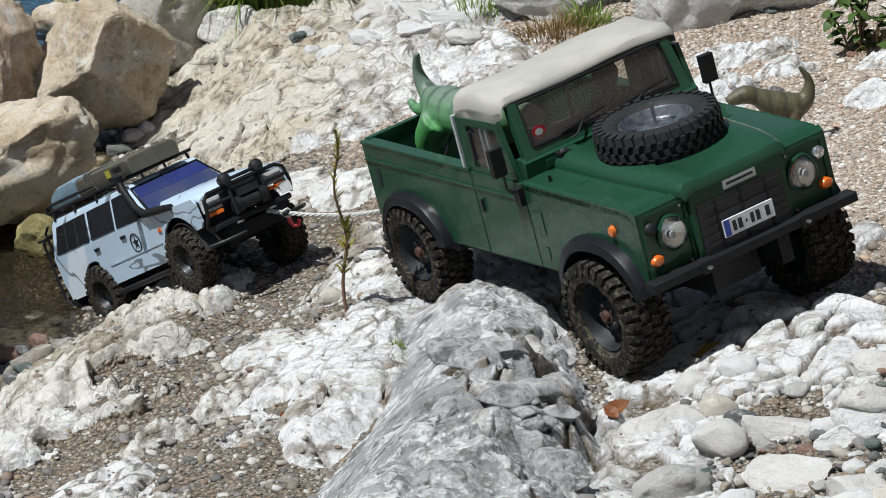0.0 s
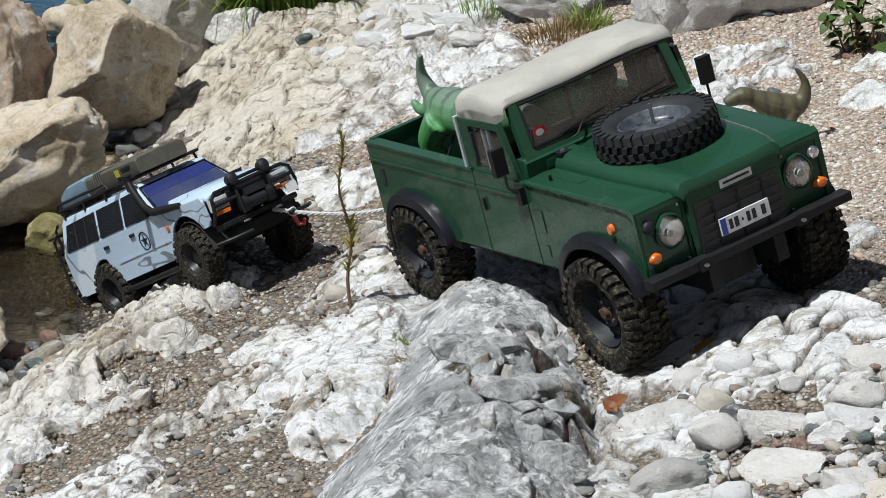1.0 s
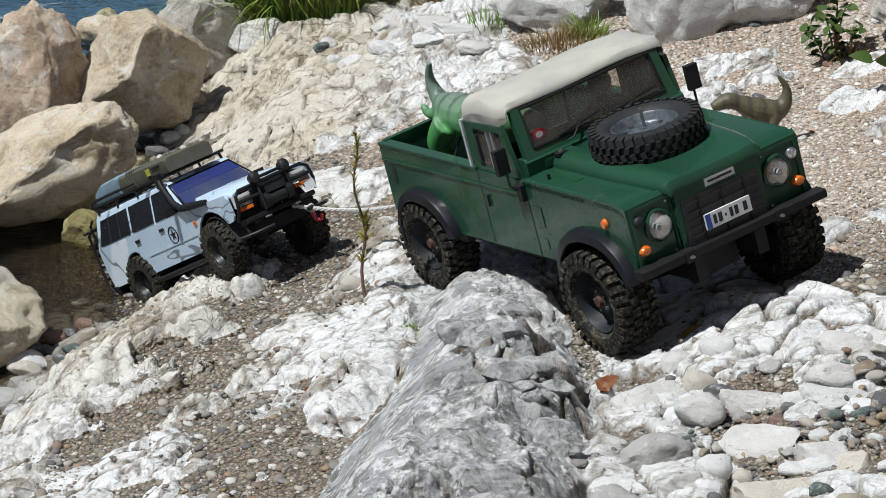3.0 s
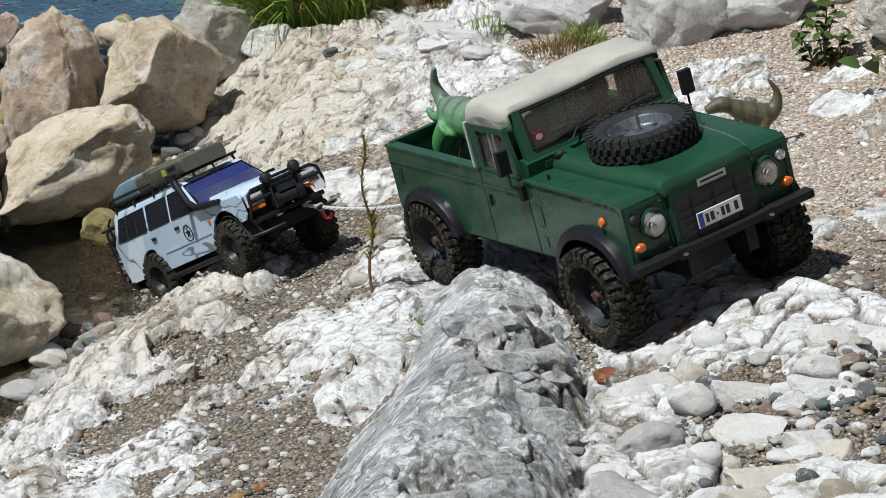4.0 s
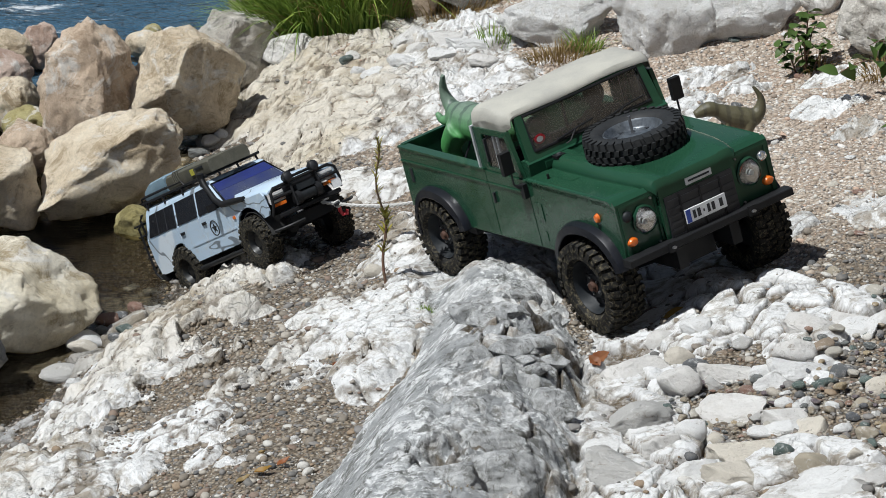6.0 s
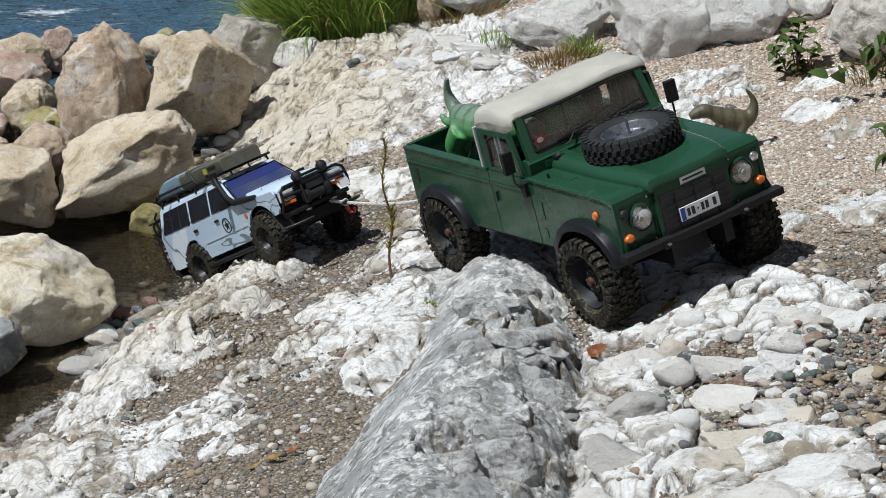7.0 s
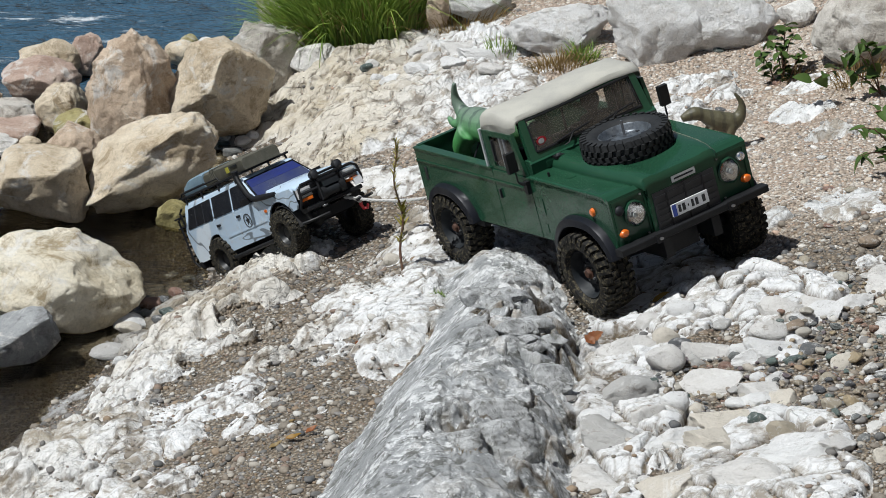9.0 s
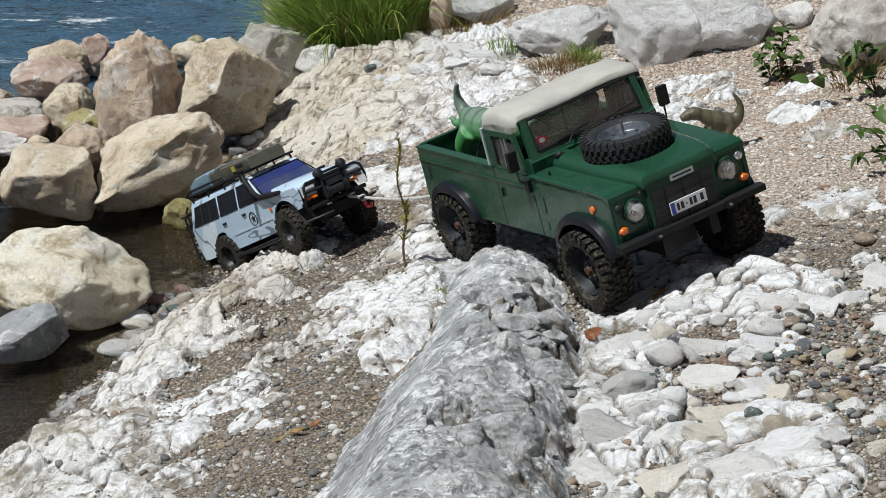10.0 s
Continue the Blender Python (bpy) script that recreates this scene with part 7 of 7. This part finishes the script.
# ---- pebbles ----
def pebbles(name, count, low, high, seed, level, label, material, upper, rock_limit=0.6):
    """Uncountable small stones scattered over the gravel, in one mesh."""
    g = np.random.default_rng(seed)
    bm = bmesh.new()
    bmesh.ops.create_icosphere(bm, subdivisions=level, radius=1.0)
    base = np.array([v.co[:] for v in bm.verts])
    tri = np.array([[v.index for v in f.verts] for f in bm.faces])
    bm.free()
    x, y = g.uniform(-0.62, 0.62, count * 4), 1.05 + 2.0 * g.random(count * 4) ** 1.6
    h, rk, gy, _ = bank(x, y)
    joint = CRACKS["last"]
    keep = (np.abs(x) < 0.21 * y + 0.05) & (h > WATER_Z - 0.004) & (rk + g.uniform(-0.25, 0.25, x.shape) < rock_limit) & (gy < 0.6)
    keep |= (np.abs(x) < 0.21 * y + 0.05) & (x > shore(y)) & (gy < 0.3) & (g.random(x.shape) < 0.015)
    keep |= (np.abs(x) < 0.21 * y + 0.05) & (h > WATER_Z) & (gy < 0.3) & (joint > 0.45) & (g.random(x.shape) < 0.45)
    pale = (x + 0.3 * (y - 1.9) > 0.08 + g.uniform(-0.06, 0.06, x.shape)) & (y > 1.78 + g.uniform(-0.1, 0.1, x.shape))
    keep &= pale if upper else ~pale
    x, y, h = x[keep][:count], y[keep][:count], h[keep][:count]
    n = len(x)
    s = low + (high - low) * g.random(n) ** 3
    sc = np.stack([s * g.uniform(0.8, 1.35, n), s * g.uniform(0.7, 1.1, n), s * g.uniform(0.4, 0.75, n)], -1)
    jig = 1 + 0.22 * (g.random((n, len(base), 1)) - 0.5)
    v = base[None] * jig * sc[:, None, :]
    a, b = g.uniform(0, 6.28, n), g.uniform(-0.35, 0.35, n)
    ca, sa, cb, sb = np.cos(a)[:, None], np.sin(a)[:, None], np.cos(b)[:, None], np.sin(b)[:, None]
    vx, vz = v[..., 0] * cb + v[..., 2] * sb, -v[..., 0] * sb + v[..., 2] * cb
    v = np.stack([vx * ca - v[..., 1] * sa + x[:, None], vx * sa + v[..., 1] * ca + y[:, None], vz + (h + sc[:, 2] * 0.35)[:, None]], -1)
    f = tri[None] + (np.arange(n) * len(base))[:, None, None]
    return tagged(new(name, numpy_mesh(name, v.reshape(-1, 3), f.reshape(-1, 3), material)), label, "pebbles", kind="stuff")


pebbles("fine_gravel", 38000, 0.0008, 0.0024, 5, 1, "fine mixed river gravel between the rocks", PEBBLE, False)
pebbles("pale_fine_gravel", 32000, 0.0008, 0.0023, 15, 1, "fine pale buff gravel on the upper bank", PALE_PEBBLE, True)
pebbles("coarse_gravel", 5200, 0.0018, 0.0052, 6, 2, "coarse mixed river pebbles between the rocks", PEBBLE, False, rock_limit=0.5)
pebbles("pale_coarse_gravel", 2400, 0.0018, 0.0046, 16, 2, "coarse pale pebbles on the upper bank", PALE_PEBBLE, True, rock_limit=0.5)


# ---- plants ----
def blades(name, roots, lengths, widths, leans, material, seed, label, category, droop=0.6, folds=5):
    """Grass blades: long tapering strips that bend over."""
    g = random.Random(seed)
    verts, faces = [], []
    for (x, y, z), ln, wd, (lx, ly) in zip(roots, lengths, widths, leans):
        a = g.uniform(0, 6.28)
        sx, sy = math.cos(a) * wd, math.sin(a) * wd
        k0 = len(verts)
        for k in range(folds + 1):
            t = k / folds
            w = (1 - t) ** 0.7 * (0.6 + 0.8 * min(t * 3, 1)) if k < folds else 0.03
            out = t ** 1.8 * ln
            px_, py_, pz = x + lx * out, y + ly * out, z + ln * (t - droop * (lx * lx + ly * ly) * t ** 2.6)
            verts += [(px_ - sx * w, py_ - sy * w, pz), (px_ + sx * w, py_ + sy * w, pz)]
        for k in range(folds):
            i = k0 + 2 * k
            faces.append((i, i + 1, i + 3, i + 2))
    return tagged(new(name, numpy_mesh(name, verts, faces, material)), label, category, kind="stuff")


def clump(name, x, y, rx, ry, count, ln, wd, spread_, material, seed, label, category="grass", droop=0.6, up=0.0):
    g = random.Random(seed)
    roots, lens, wids, leans = [], [], [], []
    for k in range(count):
        a, r = g.uniform(0, 6.28), math.sqrt(g.random())
        px_, py_ = x + rx * r * math.cos(a), y + ry * r * math.sin(a)
        roots.append((px_, py_, height(px_, py_) - 0.003 + up))
        lens.append(ln * g.uniform(0.45, 1.1))
        wids.append(wd * g.uniform(0.6, 1.2))
        leans.append((math.cos(a) * r * spread_ + g.gauss(0, 0.22), math.sin(a) * r * spread_ + g.gauss(0, 0.22)))
    return blades(name, roots, lens, wids, leans, material, seed, label, category, droop)


clump("reed_grass", -0.1404, 3.0794, 0.125, 0.050, 3400, 0.165, 0.0016, 0.60, GRASS, 1, "dense green reed grass at the river bank")
clump("reed_grass", -0.2050, 3.1300, 0.08, 0.07, 1300, 0.120, 0.0014, 0.8, GRASS, 2, "green reed grass beside the boulders")
clump("reed_grass", -0.1404, 3.0794, 0.12, 0.045, 420, 0.125, 0.0012, 0.8, DRY_GRASS, 31, "yellowed reed blades among the green ones")
clump("dry_grass", 0.1397, 2.6491, 0.045, 0.02, 260, 0.030, 0.0008, 0.9, DRY_GRASS, 3, "dry straw-coloured grass tuft on the bank", droop=0.8)
clump("green_grass", 0.1708, 2.6629, 0.022, 0.015, 120, 0.034, 0.0009, 0.7, GRASS, 4, "small green grass tuft on the bank")
clump("green_grass", 0.0588, 2.7426, 0.022, 0.02, 60, 0.035, 0.0007, 0.5, GRASS, 14, "thin green grass beside a limestone block")
clump("dry_grass", 0.0122, 3.0087, 0.06, 0.03, 260, 0.040, 0.0009, 0.9, DRY_GRASS, 5, "dry brown grass hanging over stones", droop=0.9)
clump("dry_grass", 0.4868, 2.3263, 0.04, 0.03, 160, 0.035, 0.0008, 1.0, DRY_GRASS, 6, "dry brown grass under brambles", droop=0.9)
clump("dry_grass", 0.4178, 2.4036, 0.02, 0.02, 60, 0.03, 0.0008, 1.0, DRY_GRASS, 16, "dry brown grass under brambles", droop=0.9)


def leaf_shape(ln, wd, fold=0.25, curl=0.2, n=6):
    """A pointed leaf along +x, folded along its rib and curled."""
    rows = []
    for k in range(n + 1):
        t = k / n
        w = wd * (math.sin(math.pi * t ** 0.8) ** 0.9) * 0.5 + 0.0001
        z = -curl * ln * t * t
        rows.append([(ln * t, -w, z + fold * w), (ln * t, 0, z), (ln * t, w, z + fold * w)])
    return rows


def leafy(name, stems, leaf_len, leaf_wid, per, material, seed, label, category="bramble"):
    """Woody stems with alternate leaves: the plant is one thing, its stems and each leaf are parts."""
    g = random.Random(seed)
    e = thing(name, label, category, Matrix.Translation(stems[0][0]))
    origin = Vector(stems[0][0])
    shape = []
    for k in range(3):
        me_ = part("leaf", sheet(leaf_shape(1.0, 0.62 + 0.1 * k, 0.3, 0.15 + 0.15 * k), 0.012), material, e)
        shape.append(me_.data)
        bpy.data.objects.remove(me_)
    for pts in stems:
        pts = [Vector(p) - origin for p in pts]
        part("stem", tube(pts, [0.0011 - 0.0006 * k / (len(pts) - 1) for k in range(len(pts))], 6), STEM, e)
        for k in range(per):
            t = (k + 0.6) / per * (len(pts) - 1)
            i = min(int(t), len(pts) - 2)
            p = pts[i].lerp(pts[i + 1], t - i)
            s = leaf_len * g.uniform(0.6, 1.15)
            ob = new("leaf", shape[g.randrange(3)])
            ob.parent = e
            ob.matrix_local = Matrix.Translation(p) @ pose(0, 0, 0, g.uniform(-35, 35), g.uniform(-35, 45), g.uniform(0, 360)) @ Matrix.Diagonal((s, s * leaf_wid, s, 1))
    return e


def sprig(x, y, z, dx, dy, dz, bow=0.3, n=5):
    return [(x + dx * k / n, y + dy * k / n, z + dz * (k / n) + bow * dz * math.sin(math.pi * k / n)) for k in range(n + 1)]


BX, BY, BZ = 0.4041, 2.4014, 0.0176
leafy("bramble", [sprig(BX, BY, BZ, -0.018, -0.005, 0.055), sprig(BX, BY, BZ, 0.012, 0.0, 0.058), sprig(BX, BY, BZ, -0.004, -0.02, 0.045), sprig(BX - 0.01, BY, BZ, -0.022, -0.01, 0.035), sprig(BX + 0.008, BY, BZ, 0.02, -0.015, 0.04), sprig(BX, BY, BZ, 0.003, 0.01, 0.07)], 0.016, 1.0, 12, GREEN_LEAF, 8, "green bramble growing beside a boulder")
CX, CY, CZ = 0.4958, 2.2527, 0.0439
leafy("bramble", [sprig(CX, CY, CZ, -0.085, -0.02, 0.02, 1.2), sprig(CX, CY, CZ, -0.05, -0.01, 0.05, 0.5), sprig(CX, CY, CZ, -0.03, -0.02, 0.07, 0.3)], 0.022, 0.9, 11, GREEN_LEAF, 9, "trailing green bramble with broad leaves")
DX, DY, DZ = 0.4513, 1.9121, 0.0632
leafy("bramble", [sprig(DX, DY, DZ, -0.05, -0.01, 0.045, 0.4), sprig(DX, DY, DZ, -0.045, -0.02, 0.02, 0.5), sprig(DX, DY, DZ, -0.03, 0.0, 0.06, 0.4)], 0.020, 0.7, 10, GREEN_LEAF, 10, "light green weed at the gravel's edge", "weed")


def build_seedling():
    x, y = -0.0559, 1.8797
    z = height(x, y)
    e = thing("seedling", "thin young seedling with narrow yellow-green leaves growing from rock", "seedling", Matrix.Translation((x, y, z - 0.004)))
    g = random.Random(4)
    pts = [Vector((-0.0045 * k / 12 * (1 + 0.5 * math.sin(k)) - 0.006 * (k / 12) ** 2 - 0.002 * math.sin(k * 0.9), 0.004 * math.sin(k * 0.5), 0.142 * k / 12)) for k in range(13)]
    part("stem", tube(pts, [0.0015 - 0.0009 * k / 12 for k in range(13)], 7), STEM, e, "reddish brown stem")
    me_ = part("leaf", sheet(leaf_shape(1.0, 0.2, 0.3, 0.1), 0.01), SEED_LEAF, e)
    data = me_.data
    bpy.data.objects.remove(me_)
    for k in range(120):
        t = (0.18 + 0.82 * g.random() ** 0.9) * 12
        if 0.5 < t / 12 < 0.62 and g.random() < 0.6:
            continue
        i = min(int(t), 11)
        p = pts[i].lerp(pts[i + 1], t - i)
        s = (0.0125 if t < 6.0 else 0.0080) * g.uniform(0.6, 1.2)
        ob = new("leaf", data)
        ob.parent = e
        ob.matrix_local = Matrix.Translation(p) @ pose(0, 0, 0, 0, -g.uniform(35, 72), g.uniform(0, 360)) @ Matrix.Scale(s, 4)


build_seedling()


def sprout(x, y, seed):
    z = height(x, y)
    e = thing("sprout", "tiny thin weed sprout in a rock crack", "weed", Matrix.Translation((x, y, z - 0.002)))
    g = random.Random(seed)
    for k in range(5):
        a = g.uniform(0, 6.28)
        part("stem", tube([(0, 0, 0), (0.004 * math.cos(a), 0.004 * math.sin(a), 0.012), (0.010 * math.cos(a), 0.010 * math.sin(a), 0.022 + 0.01 * g.random())], [0.0007, 0.0006, 0.0003], 5), SEED_LEAF, e)


sprout(-0.0005, 2.0418, 1)
sprout(-0.0143, 2.0969, 2)
clump("moss_tuft", -0.0198, 1.7735, 0.006, 0.006, 70, 0.007, 0.0006, 0.7, GRASS, 21, "small green moss tuft in a rock hollow", "moss")
clump("moss_tuft", 0.0053, 1.2080, 0.010, 0.006, 70, 0.006, 0.0006, 0.7, DRY_GRASS, 22, "small brown moss tuft under a rock lip", "moss")


def fallen_leaf(x, y, ln, wd, turn, material, label, tilt=12, curl=0.35):
    rows = leaf_shape(ln, wd, 0.45, -curl, 9)
    rows = [[(p[0], p[1] * (1 + 0.12 * math.sin(9 * p[0] / ln * 3)), p[2] + 0.03 * ln * math.sin(p[0] / ln * 9)) for p in r] for r in rows]
    bm = sheet(rows, 0.0004)
    ob = part("fallen_leaf", bm, material)
    ob.matrix_world = pose(x, y, height(x, y) + 0.003, tilt, -6, turn)
    return tagged(ob, label, "leaf", "fallen leaves")


fallen_leaf(0.1776, 1.6783, 0.036, 0.016, -8, YELLOW_LEAF, "curled yellow fallen leaf on white rock", 20)
fallen_leaf(0.1088, 1.5307, 0.015, 0.010, 25, BROWN_LEAF, "curled red-brown fallen leaf in a crack", 30)
fallen_leaf(0.1159, 1.5252, 0.012, 0.008, 130, BROWN_LEAF, "curled red-brown fallen leaf in a crack", -20)
fallen_leaf(-0.1420, 1.4560, 0.015, 0.006, -15, YELLOW_LEAF, "curled orange fallen leaf on gravel", 20)
fallen_leaf(-0.1255, 1.4600, 0.011, 0.005, 30, BROWN_LEAF, "curled orange fallen leaf on gravel", 10)
fallen_leaf(-0.1430, 1.5000, 0.014, 0.004, -55, DRY_GRASS, "pale dry leaf on gravel", 10)
fallen_leaf(-0.0940, 1.6686, 0.009, 0.007, 60, BROWN_LEAF, "small brown leaf on white rock", 25)
fallen_leaf(-0.1550, 1.4480, 0.012, 0.005, 20, DRY_GRASS, "pale dry leaf on gravel", 10)
fallen_leaf(0.3938, 2.6178, 0.02, 0.014, 20, BROWN_LEAF, "brown fallen leaf beside a limestone block", 20)


# ---- toy dinosaurs: each one plain mesh ----
def toy(name, tubes, material, m, label, voxel=0.0016):
    bm = bmesh.new()
    for pts, radii in tubes:
        k = 4 * (len(pts) - 1)
        fine, fr = [], []
        for i in range(k + 1):
            t = i / 4
            j = min(int(t), len(pts) - 2)
            p0, p1, p2, p3 = (Vector(pts[max(min(q, len(pts) - 1), 0)]) for q in (j - 1, j, j + 1, j + 2))
            u = t - j
            fine.append(0.5 * ((2 * p1) + (p2 - p0) * u + (2 * p0 - 5 * p1 + 4 * p2 - p3) * u * u + (3 * p1 - p0 - 3 * p2 + p3) * u ** 3))
            fr.append(radii[j] * (1 - u) + radii[j + 1] * u)
        tube(fine, fr, 14, bm)
    ob = part(name, bm, material)
    mod = ob.modifiers.new("skin", "REMESH")
    mod.mode, mod.voxel_size, mod.use_smooth_shade = "VOXEL", voxel, True
    sm = ob.modifiers.new("soft", "SMOOTH")
    sm.factor, sm.iterations = 0.5, 4
    ob.matrix_world = m
    return tagged(ob, label, "toy dinosaur")


toy("toy_dinosaur", [
    ([(-0.0315, -0.002, 0.094), (-0.039, -0.001, 0.079), (-0.034, 0, 0.064), (-0.016, 0, 0.056), (0.014, 0.004, 0.052), (0.044, 0.008, 0.053), (0.068, 0.01, 0.058), (0.086, 0.01, 0.058)], [0.002, 0.004, 0.007, 0.0155, 0.0175, 0.0125, 0.0085, 0.006]),
    ([(-0.012, -0.010, 0.052), (-0.027, -0.014, 0.034), (-0.021, -0.013, 0.017), (-0.022, -0.013, 0.004), (-0.006, -0.013, 0.002)], [0.012, 0.009, 0.0055, 0.0045, 0.0035]),
    ([(-0.010, 0.012, 0.050), (-0.020, 0.016, 0.034), (-0.008, 0.015, 0.017), (-0.012, 0.015, 0.004), (0.004, 0.015, 0.002)], [0.012, 0.009, 0.0055, 0.0045, 0.0035]),
    ([(-0.022, -0.006, 0.056), (-0.040, -0.008, 0.054), (-0.048, -0.008, 0.060)], [0.006, 0.004, 0.0022])],
    GREEN_TOY, PICKUP.matrix_world @ pose(-0.228, -0.026, 0.0275), "green striped toy dinosaur standing in the pickup bed")
toy("toy_dinosaur", [
    ([(0.068, 0, 0.0455), (0.060, 0, 0.0490), (0.051, 0, 0.0520), (0.040, 0, 0.0495), (0.022, 0, 0.0410), (0.002, 0, 0.037), (-0.011, 0, 0.045), (-0.013, 0, 0.062), (-0.003, 0, 0.077)], [0.0044, 0.0072, 0.0094, 0.0086, 0.0135, 0.0140, 0.0085, 0.0042, 0.0016]),
    ([(0.0, -0.007, 0.036), (0.009, -0.0095, 0.022), (-0.003, -0.010, 0.011), (0.001, -0.010, 0.002), (0.010, -0.010, 0.0012)], [0.0085, 0.006, 0.0036, 0.003, 0.002]),
    ([(0.0, 0.007, 0.036), (0.004, 0.0095, 0.022), (-0.008, 0.010, 0.011), (-0.004, 0.010, 0.002), (0.005, 0.010, 0.0012)], [0.0085, 0.006, 0.0036, 0.003, 0.002]),
    ([(0.028, -0.007, 0.033), (0.033, -0.010, 0.024), (0.040, -0.008, 0.022)], [0.004, 0.0025, 0.0015]),
    ([(0.028, 0.007, 0.033), (0.033, 0.010, 0.024), (0.040, 0.008, 0.022)], [0.004, 0.0025, 0.0015])],
    BROWN_TOY, Matrix.Translation((0.3102, 2.1564, 0.0063)) @ pose(0, 0, 0.001, 0, 0, 192) @ Matrix.Scale(0.86, 4), "brown toy dinosaur standing on gravel behind the pickup", 0.0011)



# ---- tow rope ----
def build_rope():
    a, b = Vector((-0.1276, 2.1093, -0.0360)), Vector((0.0312, 2.0078, 0.0191))
    e = thing("tow_rope", "thin grey-white tow rope between the two model cars", "rope", Matrix.Translation(a))
    n = 60
    mid = []
    for k in range(n + 1):
        t = k / n
        p = (b - a) * t
        p.z -= 0.012 * math.sin(math.pi * t)
        mid.append(p)
    d = (b - a).normalized()
    side = d.cross(Vector((0, 0, 1))).normalized()
    up = side.cross(d)
    for s in range(3):
        pts = []
        for k in range(n * 4 + 1):
            t = k / (n * 4)
            i = min(int(t * n), n - 1)
            p = mid[i].lerp(mid[i + 1], t * n - i)
            ang = t * 70 + s * 2.094
            pts.append(p + (side * math.cos(ang) + up * math.sin(ang)) * 0.0010)
        part("strand", tube(pts, 0.0010, 5), ROPE, e)
    part("knot", tube([mid[6] + Vector((0.003 * math.cos(q), 0.002 * math.sin(2 * q), 0.003 * math.sin(q))) for q in [0.4 * j for j in range(16)]], 0.0013, 6), ROPE, e)
    h = mid[6] + Vector((0.002, 0, -0.002))
    part("red_hook", tube([h, h + Vector((0.001, 0, -0.005)), h + Vector((0.004, 0, -0.009)), h + Vector((0.008, 0, -0.008)), h + Vector((0.0085, 0, -0.004))], [0.0018, 0.002, 0.0021, 0.002, 0.0014], 8), RED, e, "small red hook")


build_rope()


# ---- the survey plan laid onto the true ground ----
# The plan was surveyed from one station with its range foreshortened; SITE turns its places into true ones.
STATION, DIP = Vector((0.0, 0.0, 0.6845)), radians(20.0)
TRUE_STATION, TRUE_DIP = Vector((0.0, -2.74909, 2.17426)), radians(25.42213)
RANGE_A, RANGE_B, WIDTH = 0.1316159, 0.1294145, 0.359740


def site(x, y, z):
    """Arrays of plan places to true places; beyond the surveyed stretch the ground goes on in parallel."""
    cx, cy = np.clip(x, -1.6, 1.1), np.clip(y, 0.75, 4.6)
    dy, dz = cy - STATION.y, z - STATION.z
    far = dy * math.cos(DIP) - dz * math.sin(DIP)
    up = dy * math.sin(DIP) + dz * math.cos(DIP)
    true_far = 1 / (RANGE_A + RANGE_B / far)
    k = WIDTH * true_far / far
    up = up * k
    return (TRUE_STATION.x + cx * k + (x - cx), TRUE_STATION.y + true_far * math.cos(TRUE_DIP) + up * math.sin(TRUE_DIP) + (y - cy),
            TRUE_STATION.z - true_far * math.sin(TRUE_DIP) + up * math.cos(TRUE_DIP), k)


def lay_out():
    level = Matrix.Rotation(DIP - TRUE_DIP, 4, "X")
    settled = [PICKUP, OFFROADER] + [o for o in scene.objects if o.name in ("doll", "toy_dinosaur", "roof_box", "roof_case")]
    for ob in [o for o in scene.objects if o.parent is None and o.type in ("MESH", "EMPTY") and o not in settled]:
        m = ob.matrix_world.copy()
        if ob.type == "MESH" and m == Matrix():
            v = np.empty(len(ob.data.vertices) * 3, np.float32)
            ob.data.vertices.foreach_get("co", v)
            v = v.reshape(-1, 3).astype(float)
            x, y, z, _ = site(v[:, 0], v[:, 1], v[:, 2])
            ob.data.vertices.foreach_set("co", np.stack([x, y, z], -1).astype(np.float32).ravel())
            ob.data.update()
            continue
        p = m.translation.copy()
        x, y, z, k = (float(q) for q in site(np.array(p.x), np.array(p.y), np.array(p.z)))
        ob.matrix_world = Matrix.Translation((x, y, z)) @ level @ Matrix.Scale(k, 4) @ Matrix.Translation(-p) @ m


lay_out()
